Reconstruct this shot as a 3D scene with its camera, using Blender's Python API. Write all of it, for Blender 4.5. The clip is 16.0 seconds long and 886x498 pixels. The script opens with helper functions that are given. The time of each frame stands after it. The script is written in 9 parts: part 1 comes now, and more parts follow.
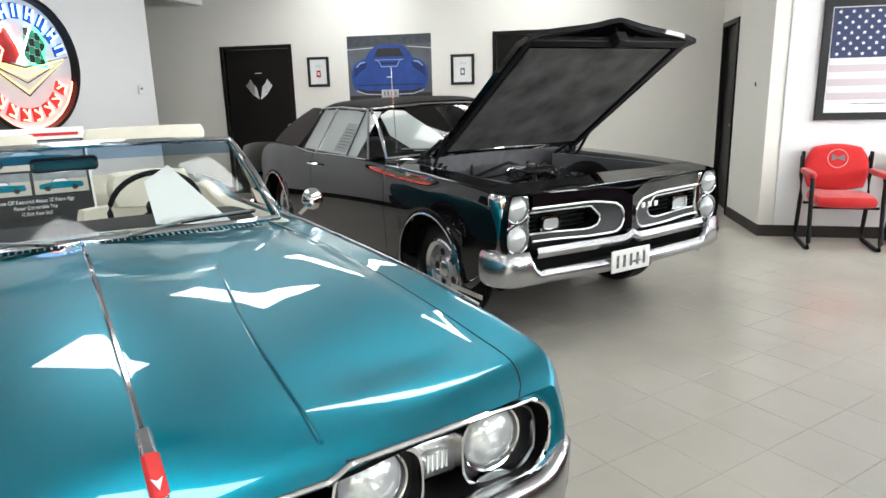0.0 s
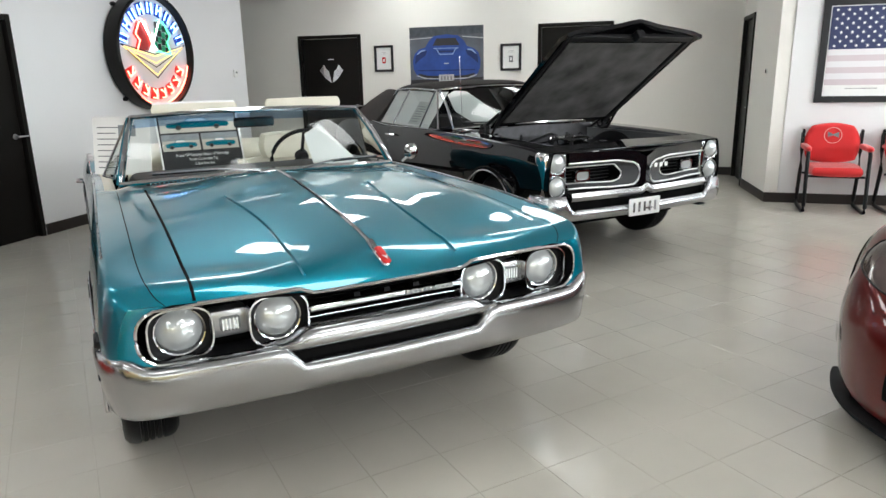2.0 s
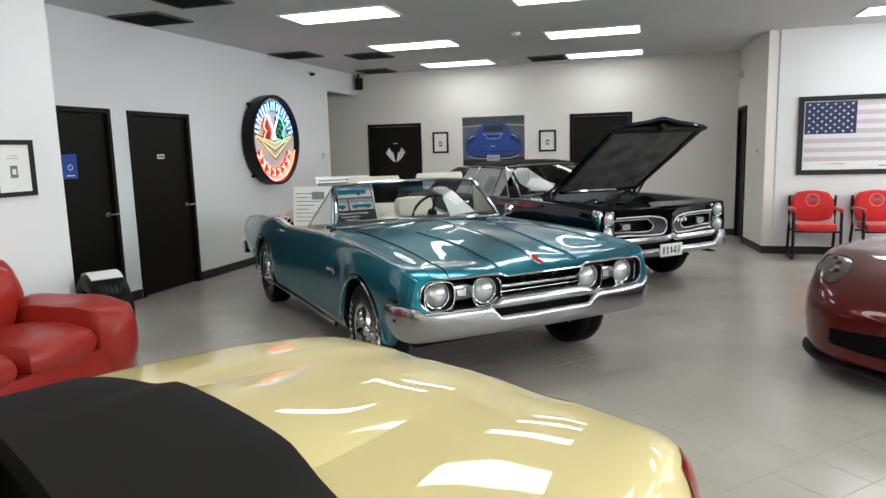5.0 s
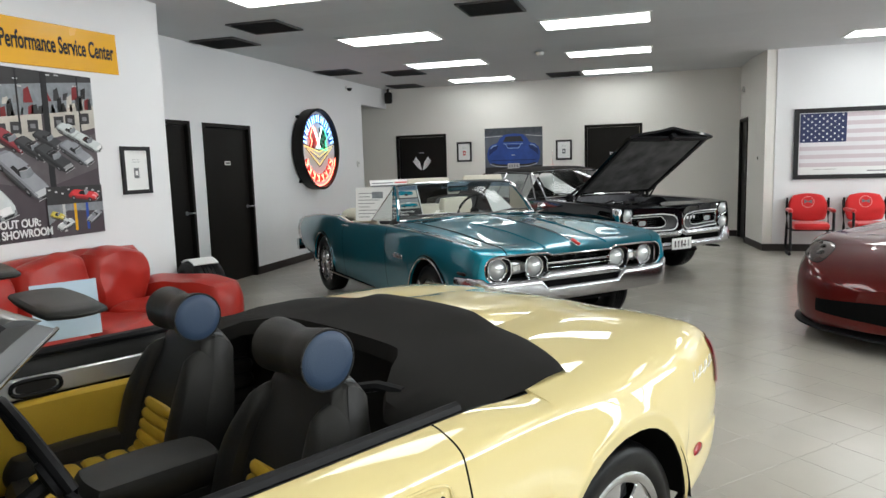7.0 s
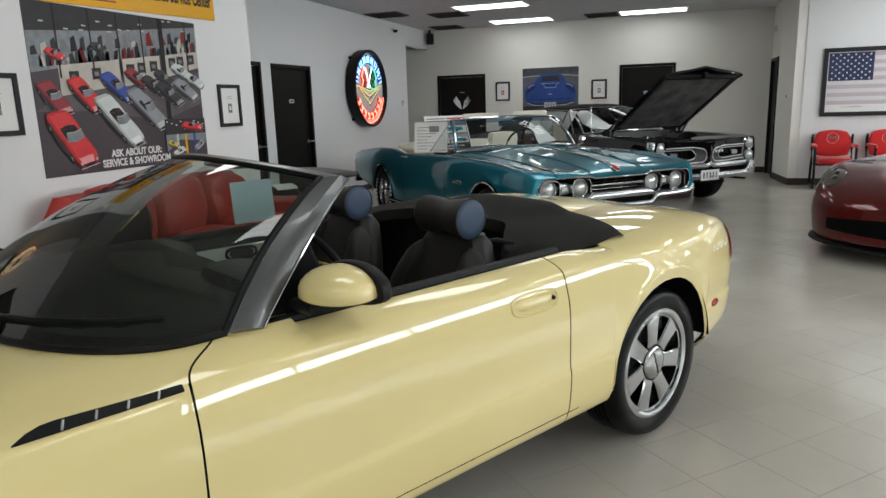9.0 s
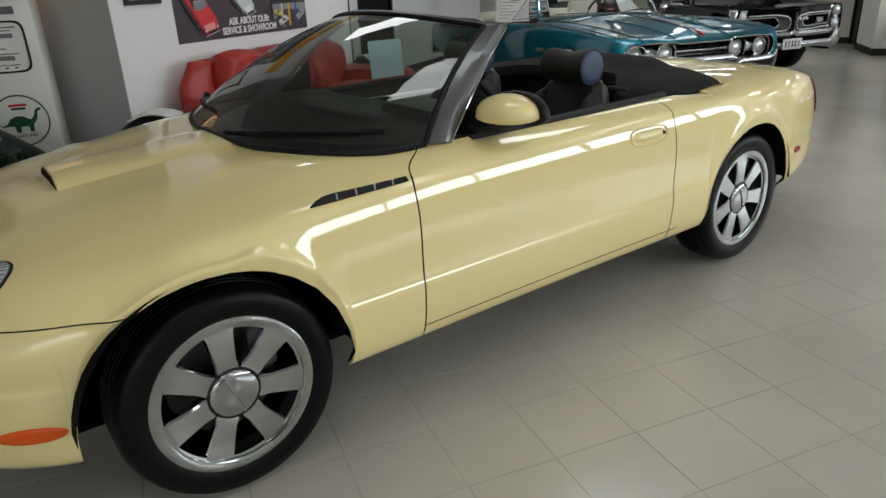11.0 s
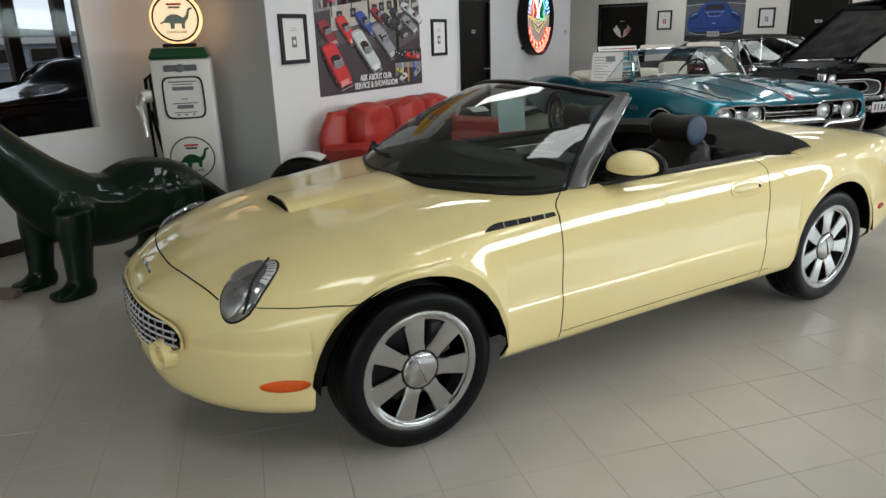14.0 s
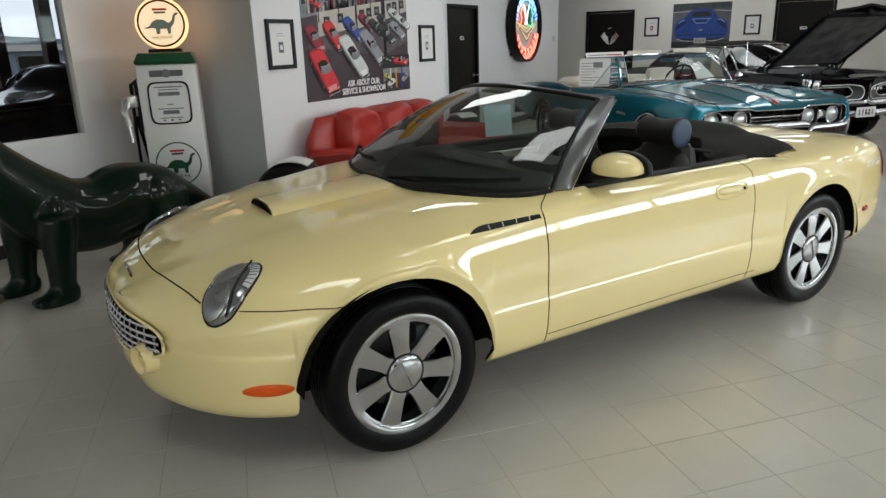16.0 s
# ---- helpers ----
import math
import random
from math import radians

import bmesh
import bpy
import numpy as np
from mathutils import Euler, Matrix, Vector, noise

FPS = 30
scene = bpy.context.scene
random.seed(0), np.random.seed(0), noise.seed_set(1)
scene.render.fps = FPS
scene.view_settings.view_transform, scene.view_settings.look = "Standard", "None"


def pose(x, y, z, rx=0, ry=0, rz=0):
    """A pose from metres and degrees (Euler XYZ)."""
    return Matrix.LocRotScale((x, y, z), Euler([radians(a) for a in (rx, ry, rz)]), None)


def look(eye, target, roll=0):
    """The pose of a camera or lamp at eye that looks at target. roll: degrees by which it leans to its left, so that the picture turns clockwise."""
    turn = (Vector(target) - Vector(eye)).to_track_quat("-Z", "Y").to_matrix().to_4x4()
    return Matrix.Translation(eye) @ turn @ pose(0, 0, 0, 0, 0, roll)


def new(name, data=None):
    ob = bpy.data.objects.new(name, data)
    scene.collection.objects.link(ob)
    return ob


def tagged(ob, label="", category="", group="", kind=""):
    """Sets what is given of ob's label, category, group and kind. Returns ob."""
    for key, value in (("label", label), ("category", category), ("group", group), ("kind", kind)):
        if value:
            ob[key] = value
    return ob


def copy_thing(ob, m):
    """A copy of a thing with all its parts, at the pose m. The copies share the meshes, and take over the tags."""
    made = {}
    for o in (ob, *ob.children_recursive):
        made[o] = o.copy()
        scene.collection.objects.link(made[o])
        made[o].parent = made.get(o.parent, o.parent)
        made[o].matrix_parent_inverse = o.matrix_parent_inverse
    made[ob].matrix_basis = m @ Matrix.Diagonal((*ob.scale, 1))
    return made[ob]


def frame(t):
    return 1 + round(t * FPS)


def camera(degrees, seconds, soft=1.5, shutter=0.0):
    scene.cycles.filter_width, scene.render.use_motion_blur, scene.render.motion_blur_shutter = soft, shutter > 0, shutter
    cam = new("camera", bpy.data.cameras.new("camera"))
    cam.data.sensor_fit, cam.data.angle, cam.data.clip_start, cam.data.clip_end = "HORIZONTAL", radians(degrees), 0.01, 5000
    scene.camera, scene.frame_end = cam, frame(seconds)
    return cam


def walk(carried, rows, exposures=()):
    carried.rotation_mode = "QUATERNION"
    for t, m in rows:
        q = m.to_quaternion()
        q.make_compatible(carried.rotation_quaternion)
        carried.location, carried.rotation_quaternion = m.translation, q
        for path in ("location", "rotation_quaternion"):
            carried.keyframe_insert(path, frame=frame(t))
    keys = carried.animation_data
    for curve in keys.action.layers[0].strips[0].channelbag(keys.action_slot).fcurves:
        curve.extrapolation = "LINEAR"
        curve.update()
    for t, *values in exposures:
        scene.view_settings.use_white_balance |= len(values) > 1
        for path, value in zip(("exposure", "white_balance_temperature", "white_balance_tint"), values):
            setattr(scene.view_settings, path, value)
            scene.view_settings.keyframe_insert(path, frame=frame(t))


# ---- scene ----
cam = camera(66.3, 16.0)
PATH = [
    (0, (0.594, 0.546, 1.505), (0.136, 2.434, 1.03), -1.5),
    (0.5, (0.653, 0.19, 1.529), (0.138, 2.058, 1.034), -1.5),
    (1, (0.727, -0.112, 1.532), (0.187, 1.747, 1.031), -1.4),
    (1.5, (0.76, -0.468, 1.528), (0.208, 1.388, 1.028), -1.3),
    (2, (0.759, -0.785, 1.506), (0.197, 1.065, 0.996), -1.2),
    (2.5, (0.76, -1.137, 1.498), (0.196, 0.706, 0.963), -1.2),
    (3, (0.748, -1.509, 1.518), (0.183, 0.332, 0.98), -1.3),
    (3.5, (0.699, -1.872, 1.547), (0.131, -0.017, 1.06), -1.2),
    (4, (0.648, -2.212, 1.57), (0.073, -0.329, 1.22), -1.4),
    (4.2, (0.634, -2.344, 1.579), (0.056, -0.458, 1.247), -1.5),
    (6.3, (0.431, -3.591, 1.528), (-0.156, -1.696, 1.274), -1.7),
    (6.5, (0.44, -3.687, 1.524), (-0.148, -1.793, 1.267), -1.8),
    (7, (0.437, -3.947, 1.51), (-0.156, -2.054, 1.255), -1.7),
    (7.5, (0.425, -4.231, 1.508), (-0.175, -2.34, 1.252), -1.7),
    (8, (0.441, -4.465, 1.506), (-0.186, -2.586, 1.228), -1.8),
    (8.5, (0.424, -4.705, 1.485), (-0.215, -2.84, 1.151), -1.7),
    (9, (0.421, -4.902, 1.458), (-0.237, -3.059, 1.042), -1.8),
    (9.5, (0.416, -5.062, 1.428), (-0.322, -3.279, 0.9), -1.8),
    (10, (0.363, -5.228, 1.418), (-0.392, -3.479, 0.809), -1.7),
    (10.2, (0.352, -5.299, 1.415), (-0.41, -3.564, 0.775), -1.9),
    (12.3, (0.297, -5.911, 1.485), (-0.523, -4.276, 0.678), -1.9),
    (12.5, (0.323, -5.947, 1.5), (-0.549, -4.327, 0.717), -2.0),
    (13, (0.357, -6.062, 1.542), (-0.586, -4.44, 0.849), -1.8),
    (13.5, (0.345, -6.179, 1.572), (-0.618, -4.538, 0.956), -1.7),
    (14, (0.327, -6.257, 1.554), (-0.643, -4.616, 0.95), -1.8),
    (14.5, (0.327, -6.28, 1.555), (-0.643, -4.635, 0.962), -1.9),
    (15, (0.333, -6.274, 1.548), (-0.633, -4.624, 0.962), -1.9),
    (15.5, (0.336, -6.256, 1.537), (-0.622, -4.601, 0.951), -1.9),
    (16, (0.342, -6.24, 1.532), (-0.607, -4.579, 0.947), -1.8),
]
walk(cam, [(t, look(eye, target, roll)) for t, eye, target, roll in PATH],
     exposures=[(0.0, 0.75), (1.5, 0.52), (3.5, 0.38), (4.2, 0.20), (7.0, 0.02), (7.5, 0.32), (8.4, 0.24), (9.0, -0.45), (10.0, -0.86), (11.0, -0.62), (12.3, -0.32), (13.5, -0.32), (16.0, -0.38)])

# ---- light ----
world = bpy.data.worlds.new("sky")
scene.world = world
world.use_nodes = True
wn = world.node_tree
sky = wn.nodes.new("ShaderNodeTexSky")
sky.sky_type, sky.sun_disc = "NISHITA", False
sky.sun_elevation, sky.sun_rotation = radians(38), radians(150)
sky.air_density, sky.dust_density = 1.3, 2.5
wn.links.new(sky.outputs[0], wn.nodes["Background"].inputs[0])
wn.nodes["Background"].inputs[1].default_value = 0.15
sun = new("sun", bpy.data.lights.new("sun", "SUN"))
sun.data.energy, sun.data.angle, sun.data.color = 0.8, radians(12), (1.0, 0.96, 0.9)
sun.matrix_world = look((0, 0, 20), (-6, 11, 9))

# daylight at the east shop windows, and an added fill lamp at the assumed south ones
for place, aim, wide, power in (((8.78, 0.6, 2.2), (0, 0.6, 2.2), 13.2, 570.0), ((3.7, -9.78, 2.2), (3.7, 0, 2.2), 9.0, 90.0)):
    lamp = new("window_daylight", bpy.data.lights.new("window_daylight", "AREA"))
    lamp.data.shape, lamp.data.size, lamp.data.size_y, lamp.data.energy = "RECTANGLE", wide, 0.7, power
    lamp.data.color = (0.93, 0.97, 1.0)
    lamp.matrix_world = look(place, aim)


# ---- materials ----
def material(name, colour, rough=0.5, metal=0.0, coat=0.0, vary=0.06, scale=6.0, bump=0.0, bump_scale=200.0,
             emit=0.0, trans=0.0, sheen=0.0, fleck=0.0, island=0.0, per_object=0.0, wear=0.05, ior=1.45, spec=0.5, coat_ior=1.55, world=False):
    m = bpy.data.materials.new(name)
    m.use_nodes = True
    nt = m.node_tree
    n, l = nt.nodes, nt.links
    p = n["Principled BSDF"]
    place = n.new("ShaderNodeNewGeometry").outputs["Position"] if world else n.new("ShaderNodeTexCoord").outputs["Object"]
    big = n.new("ShaderNodeTexNoise")
    big.inputs["Scale"].default_value, big.inputs["Detail"].default_value = scale, 6
    l.new(place, big.inputs["Vector"])
    fine = n.new("ShaderNodeTexNoise")
    fine.inputs["Scale"].default_value, fine.inputs["Detail"].default_value = bump_scale, 3
    l.new(place, fine.inputs["Vector"])
    hsv = n.new("ShaderNodeHueSaturation")
    hsv.inputs["Color"].default_value = (*colour, 1)
    ramp = n.new("ShaderNodeMapRange")
    ramp.inputs["To Min"].default_value, ramp.inputs["To Max"].default_value = 1 - vary, 1 + vary
    l.new(big.outputs["Fac"], ramp.inputs["Value"])
    value = ramp.outputs["Result"]
    for amount, node, socket in ((fleck, None, None), (island, "ShaderNodeNewGeometry", "Random Per Island"), (per_object, "ShaderNodeObjectInfo", "Random")):
        if not amount:
            continue
        mr = n.new("ShaderNodeMapRange")
        mr.inputs["To Min"].default_value, mr.inputs["To Max"].default_value = 1 - amount, 1 + amount
        l.new(n.new(node).outputs[socket] if node else fine.outputs["Fac"], mr.inputs["Value"])
        mul = n.new("ShaderNodeMath")
        mul.operation = "MULTIPLY"
        l.new(value, mul.inputs[0]), l.new(mr.outputs["Result"], mul.inputs[1])
        value = mul.outputs[0]
    l.new(value, hsv.inputs["Value"])
    l.new(hsv.outputs["Color"], p.inputs["Base Color"])
    rr = n.new("ShaderNodeMapRange")
    rr.inputs["To Min"].default_value, rr.inputs["To Max"].default_value = max(0.0, rough - wear), min(1.0, rough + wear)
    l.new(big.outputs["Fac"], rr.inputs["Value"])
    l.new(rr.outputs["Result"], p.inputs["Roughness"])
    p.inputs["Metallic"].default_value = metal
    p.inputs["Coat Weight"].default_value = coat
    p.inputs["Coat Roughness"].default_value = 0.02
    p.inputs["Coat IOR"].default_value = coat_ior
    p.inputs["IOR"].default_value = ior
    p.inputs["Specular IOR Level"].default_value = spec
    p.inputs["Transmission Weight"].default_value = trans
    p.inputs["Sheen Weight"].default_value = sheen
    if emit:
        p.inputs["Emission Color"].default_value = (*colour, 1)
        p.inputs["Emission Strength"].default_value = emit
    if bump:
        b = n.new("ShaderNodeBump")
        b.inputs["Strength"].default_value, b.inputs["Distance"].default_value = bump, 0.002
        l.new(fine.outputs["Fac"], b.inputs["Height"])
        l.new(b.outputs["Normal"], p.inputs["Normal"])
    return m


def pane_glass(name, tint, mix):
    """Thin glass: mostly clear, tinted, with a mirror-like surface."""
    m = bpy.data.materials.new(name)
    m.use_nodes = True
    n, l = m.node_tree.nodes, m.node_tree.links
    out = n["Material Output"]
    n.remove(n["Principled BSDF"])
    clear, gloss, blend, fres = (n.new("ShaderNode" + k) for k in ("BsdfTransparent", "BsdfGlossy", "MixShader", "Fresnel"))
    clear.inputs["Color"].default_value = (*tint, 1)
    gloss.inputs["Roughness"].default_value = 0.01
    fres.inputs["IOR"].default_value = mix
    l.new(fres.outputs[0], blend.inputs[0])
    l.new(clear.outputs[0], blend.inputs[1])
    l.new(gloss.outputs[0], blend.inputs[2])
    l.new(blend.outputs[0], out.inputs[0])
    return m


WALL = material("wall_paint", (0.78, 0.78, 0.79), 0.6, vary=0.025, scale=1.2, bump=0.12, bump_scale=120)
WALL_CREAM = material("warm_white_wall_paint", (0.77, 0.75, 0.705), 0.6, vary=0.03, scale=1.1, bump=0.12, bump_scale=120)
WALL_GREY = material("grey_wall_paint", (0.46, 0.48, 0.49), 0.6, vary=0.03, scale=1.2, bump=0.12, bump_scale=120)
CEILING = material("ceiling_panel", (0.62, 0.63, 0.64), 0.9, vary=0.03, scale=2, bump=0.5, bump_scale=260, island=0.02)
TILE = material("floor_tile", (0.500, 0.470, 0.415), 0.19, spec=0.9, vary=0.22, scale=1.1, bump=0.05, bump_scale=60, island=0.012, per_object=0.012, wear=0.07, world=True)
GROUT = material("grout", (0.37, 0.345, 0.30), 0.7, vary=0.5, scale=1.6, bump=0.3)
DARK_DOOR = material("dark_door_paint", (0.008, 0.007, 0.006), 0.4, vary=0.2, scale=3, bump=0.08, bump_scale=90, spec=0.2)
BASE = material("dark_baseboard", (0.02, 0.015, 0.013), 0.45, vary=0.2, scale=4, bump=0.05)
PANEL_LIGHT = material("light_diffuser", (0.96, 1.0, 0.99), 0.4, vary=0.01, emit=6.6)
WHITE_METAL = material("white_enamel", (0.78, 0.78, 0.76), 0.35, vary=0.03, coat=0.3)
VENT_DARK = material("vent_grille", (0.10, 0.10, 0.10), 0.6, metal=0.3, vary=0.15)
CHROME = material("chrome", (0.60, 0.60, 0.615), 0.07, metal=1.0, vary=0.02, wear=0.03)
BUMPER_CHROME = material("older_chrome", (0.42, 0.42, 0.435), 0.20, metal=1.0, vary=0.05, scale=9, wear=0.05)
SATIN = material("satin_silver", (0.36, 0.36, 0.37), 0.28, metal=0.9, vary=0.04)
ALLOY = material("bright_alloy", (0.74, 0.74, 0.75), 0.12, metal=1.0, vary=0.03, wear=0.05)
TEAL = material("teal_metallic_paint", (0.0, 0.190, 0.270), 0.34, metal=0.85, coat=1.0, vary=0.05, scale=3, fleck=0.18, bump_scale=900, spec=0.1)
BLACK_PAINT = material("black_paint", (0.003, 0.003, 0.004), 0.5, coat=1.0, vary=0.2, scale=3, spec=0.0)
YELLOW = material("pale_yellow_paint", (0.84, 0.70, 0.335), 0.5, coat=1.0, coat_ior=1.7, vary=0.03, scale=2, wear=0.03, spec=0.1)
MAROON = material("maroon_metallic_paint", (0.105, 0.006, 0.005), 0.35, metal=0.4, coat=1.0, coat_ior=1.45, vary=0.06, fleck=0.15, bump_scale=900, spec=0.1)
RUBBER = material("tyre_rubber", (0.0035, 0.0035, 0.004), 0.34, spec=0.17, vary=0.25, scale=8, bump=0.25, bump_scale=150)
BLACK = material("black_trim", (0.007, 0.007, 0.008), 0.5, spec=0.25, vary=0.2, scale=8, bump=0.1)
# near-black for liners; shade in joints, mouths and slots is put into this colour
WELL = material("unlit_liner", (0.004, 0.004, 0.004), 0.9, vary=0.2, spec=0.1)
CLOTH_TOP = material("black_canvas", (0.0165, 0.0155, 0.0145), 0.8, spec=0.15, vary=0.2, scale=5, bump=0.5, bump_scale=500)
SEAT_BLACK = material("black_leather", (0.021, 0.0205, 0.0195), 0.48, spec=0.3, vary=0.2, scale=7, bump=0.35, bump_scale=260)
DASH = material("dash_padding", (0.021, 0.0235, 0.020), 0.6, spec=0.3, vary=0.15, scale=6, bump=0.3, bump_scale=300)
SEAT_BLUE = material("slate_leather_end", (0.032, 0.058, 0.108), 0.45, vary=0.1, scale=7, bump=0.3, bump_scale=260)
SEAT_YELLOW = material("yellow_leather", (0.62, 0.40, 0.04), 0.45, vary=0.08, scale=7, bump=0.3, bump_scale=260)
CREAM = material("cream_vinyl", (0.68, 0.64, 0.54), 0.5, vary=0.06, scale=6, bump=0.3, bump_scale=220)
RED_LEATHER = material("red_leather", (0.38, 0.026, 0.018), 0.34, vary=0.16, scale=5, bump=0.35, bump_scale=160)
RED_FABRIC = material("red_fabric", (0.62, 0.018, 0.020), 0.85, vary=0.08, scale=9, bump=0.6, bump_scale=700, sheen=0.3)
GREEN_GLOSS = material("dark_green_gloss", (0.0008, 0.009, 0.004), 0.35, spec=0.10, coat=0.45, vary=0.25, scale=3, bump=0.2, bump_scale=7)
GREEN_ENAMEL = material("green_enamel", (0.010, 0.075, 0.030), 0.3, coat=0.5, vary=0.08)
SHEET_BLUE = material("pale_blue_paper", (0.50, 0.62, 0.72), 0.6, vary=0.05)
PAPER = material("white_paper", (0.80, 0.80, 0.79), 0.7, vary=0.03)
INK = material("black_ink", (0.012, 0.012, 0.014), 0.6, vary=0.1)
INK_WHITE = material("white_print", (0.80, 0.80, 0.80), 0.6, vary=0.02)
RED_INK = material("red_print", (0.55, 0.02, 0.02), 0.6, vary=0.05)
AMBER = material("amber_lens", (0.78, 0.105, 0.008), 0.25, coat=0.2, spec=0.25, vary=0.1)
RED_LENS = material("red_lens", (0.30, 0.006, 0.008), 0.2, coat=0.3, spec=0.25, vary=0.1)
BRIGHT_TRIM = material("bright_trim", (0.80, 0.80, 0.80), 0.35, metal=0.85, vary=0.05)
LENS = material("headlamp_lens", (0.52, 0.54, 0.55), 0.12, metal=0.55, coat=1.0, vary=0.15, scale=14, bump=0.6, bump_scale=60)
GREY_PLASTIC = material("grey_plastic", (0.16, 0.17, 0.18), 0.4, vary=0.1)
GRILLE_GREY = material("grille_grey", (0.026, 0.027, 0.029), 0.5, metal=0.1, vary=0.2, scale=20)
CAST_IRON = material("engine_metal", (0.07, 0.07, 0.075), 0.5, metal=0.6, vary=0.4, scale=18, bump=0.4, bump_scale=60)
ENGINE_GREY = material("bay_grey_paint", (0.11, 0.115, 0.125), 0.4, vary=0.25, scale=6)
FIREWALL = material("pale_bulkhead_paint", (0.46, 0.50, 0.56), 0.4, vary=0.2, scale=7)
LAMP_GREY = material("lamp_inside_grey", (0.085, 0.060, 0.056), 0.15, metal=0.1, coat=0.6, vary=0.35, scale=9)
INSULATION = material("hood_insulation", (0.060, 0.059, 0.058), 0.95, vary=1.7, scale=4, bump=0.8, bump_scale=90)
WHEEL_CHROME = material("wheel_chrome", (0.45, 0.45, 0.46), 0.07, metal=1.0, vary=0.04, scale=9, wear=0.03)
PILLAR = material("grey_silver_paint", (0.11, 0.112, 0.115), 0.34, metal=0.5, coat=0.4, vary=0.06, scale=5, bump=0.08, bump_scale=700)
LAMP_DARK = material("smoked_lamp", (0.022, 0.024, 0.027), 0.08, metal=0.6, coat=1.0, vary=0.3, scale=12)
LAMP_SILVER = material("lamp_inner_silver", (0.24, 0.245, 0.25), 0.16, metal=0.9, coat=1.0, vary=0.25, scale=22)
PHOTO_BOARD = material("pale_grey_board", (0.52, 0.53, 0.52), 0.6, vary=0.08, scale=5)
PHOTO_LIGHT = material("photo_paper", (0.50, 0.47, 0.42), 0.5, vary=0.3, scale=9)
PHOTO_GREY = material("photo_print", (0.22, 0.24, 0.26), 0.5, vary=0.5, scale=18)
GLASS = pane_glass("clear_glass", (0.86, 0.90, 0.89), 1.45)
SHADE_GLASS = pane_glass("tinted_glass", (0.44, 0.53, 0.46), 1.75)
ROOM_GLASS = pane_glass("room_window_glass", (0.92, 0.93, 0.93), 1.2)
BAND_GLASS = pane_glass("blue_band_glass", (0.42, 0.58, 0.78), 1.12)


# ---- shaping tools ----
def mesh_of(bm, name, smooth=40):
    bmesh.ops.recalc_face_normals(bm, faces=bm.faces)
    for f in bm.faces:
        f.smooth = True
    limit = radians(smooth)
    for e in bm.edges:
        if len(e.link_faces) == 2 and e.calc_face_angle(0) > limit:
            e.smooth = False
    me = bpy.data.meshes.new(name)
    bm.to_mesh(me)
    bm.free()
    return me


def thing(name, m, label, category, group="", kind=""):
    ob = new(name)
    ob.empty_display_size = 0.1
    ob.matrix_world = m
    return tagged(ob, label, category, group, kind)


def part(name, bm, mat, parent, label="", smooth=40, at=None):
    ob = new(name, mesh_of(bm, name, smooth))
    ob.data.materials.append(mat)
    ob.parent = parent
    if at is not None:
        ob.matrix_basis = at
    return tagged(ob, label)


def solid(name, bm, mat, label, category, m=None, group="", kind="", smooth=40):
    ob = new(name, mesh_of(bm, name, smooth))
    ob.data.materials.append(mat)
    if m is not None:
        ob.matrix_world = m
    return tagged(ob, label, category, group, kind)


def block(x0, x1, y0, y1, z0, z1, bevel=0.0, bm=None, segments=1):
    own = bm is None
    out = bmesh.new() if own else bm
    tmp = bmesh.new()
    bmesh.ops.create_cube(tmp, size=1)
    for v in tmp.verts:
        v.co = Vector((x0 + (v.co.x + 0.5) * (x1 - x0), y0 + (v.co.y + 0.5) * (y1 - y0), z0 + (v.co.z + 0.5) * (z1 - z0)))
    if bevel:
        bmesh.ops.bevel(tmp, geom=tmp.edges[:], offset=bevel, segments=segments, affect="EDGES", profile=0.5)
    merge(out, tmp)
    return out


def merge(bm, other, m=None):
    if m is not None:
        other.transform(m)
    me = bpy.data.meshes.new("tmp")
    other.to_mesh(me)
    other.free()
    bm.from_mesh(me)
    bpy.data.meshes.remove(me)
    return bm


def cushion(x0, x1, y0, y1, z0, z1, puff=0.25, n=8):
    """A box swollen into an upholstered shape."""
    bm = bmesh.new()
    bmesh.ops.create_cube(bm, size=2)
    bmesh.ops.subdivide_edges(bm, edges=bm.edges[:], cuts=n, use_grid_fill=True)
    for v in bm.verts:
        c = v.co.copy()
        k = 1 - puff
        s = Vector((c.x * math.sqrt(max(0, 1 - puff * c.y * c.y / 2 - puff * c.z * c.z / 2 + puff * puff * (c.y * c.z) ** 2 / 3)),
                    c.y * math.sqrt(max(0, 1 - puff * c.x * c.x / 2 - puff * c.z * c.z / 2 + puff * puff * (c.x * c.z) ** 2 / 3)),
                    c.z * math.sqrt(max(0, 1 - puff * c.y * c.y / 2 - puff * c.x * c.x / 2 + puff * puff * (c.y * c.x) ** 2 / 3))))
        v.co = Vector(((x0 + x1) / 2 + s.x * (x1 - x0) / 2, (y0 + y1) / 2 + s.y * (y1 - y0) / 2, (z0 + z1) / 2 + s.z * (z1 - z0) / 2))
    return bm


def grid_mesh(rows, closed_u=False, closed_v=False, caps=False, bm=None):
    """A skin over rows of points."""
    own = bmesh.new() if bm is None else bm
    vs = [[own.verts.new(p) for p in r] for r in rows]
    nr, nc = len(vs), len(vs[0])
    for i in range(nr if closed_u else nr - 1):
        for j in range(nc if closed_v else nc - 1):
            a, b, c, d = vs[i][j], vs[(i + 1) % nr][j], vs[(i + 1) % nr][(j + 1) % nc], vs[i][(j + 1) % nc]
            if len({a, b, c, d}) == 4:
                own.faces.new((a, b, c, d))
    if caps:
        for r in (vs[0], vs[-1]):
            own.faces.new(r)
    return own


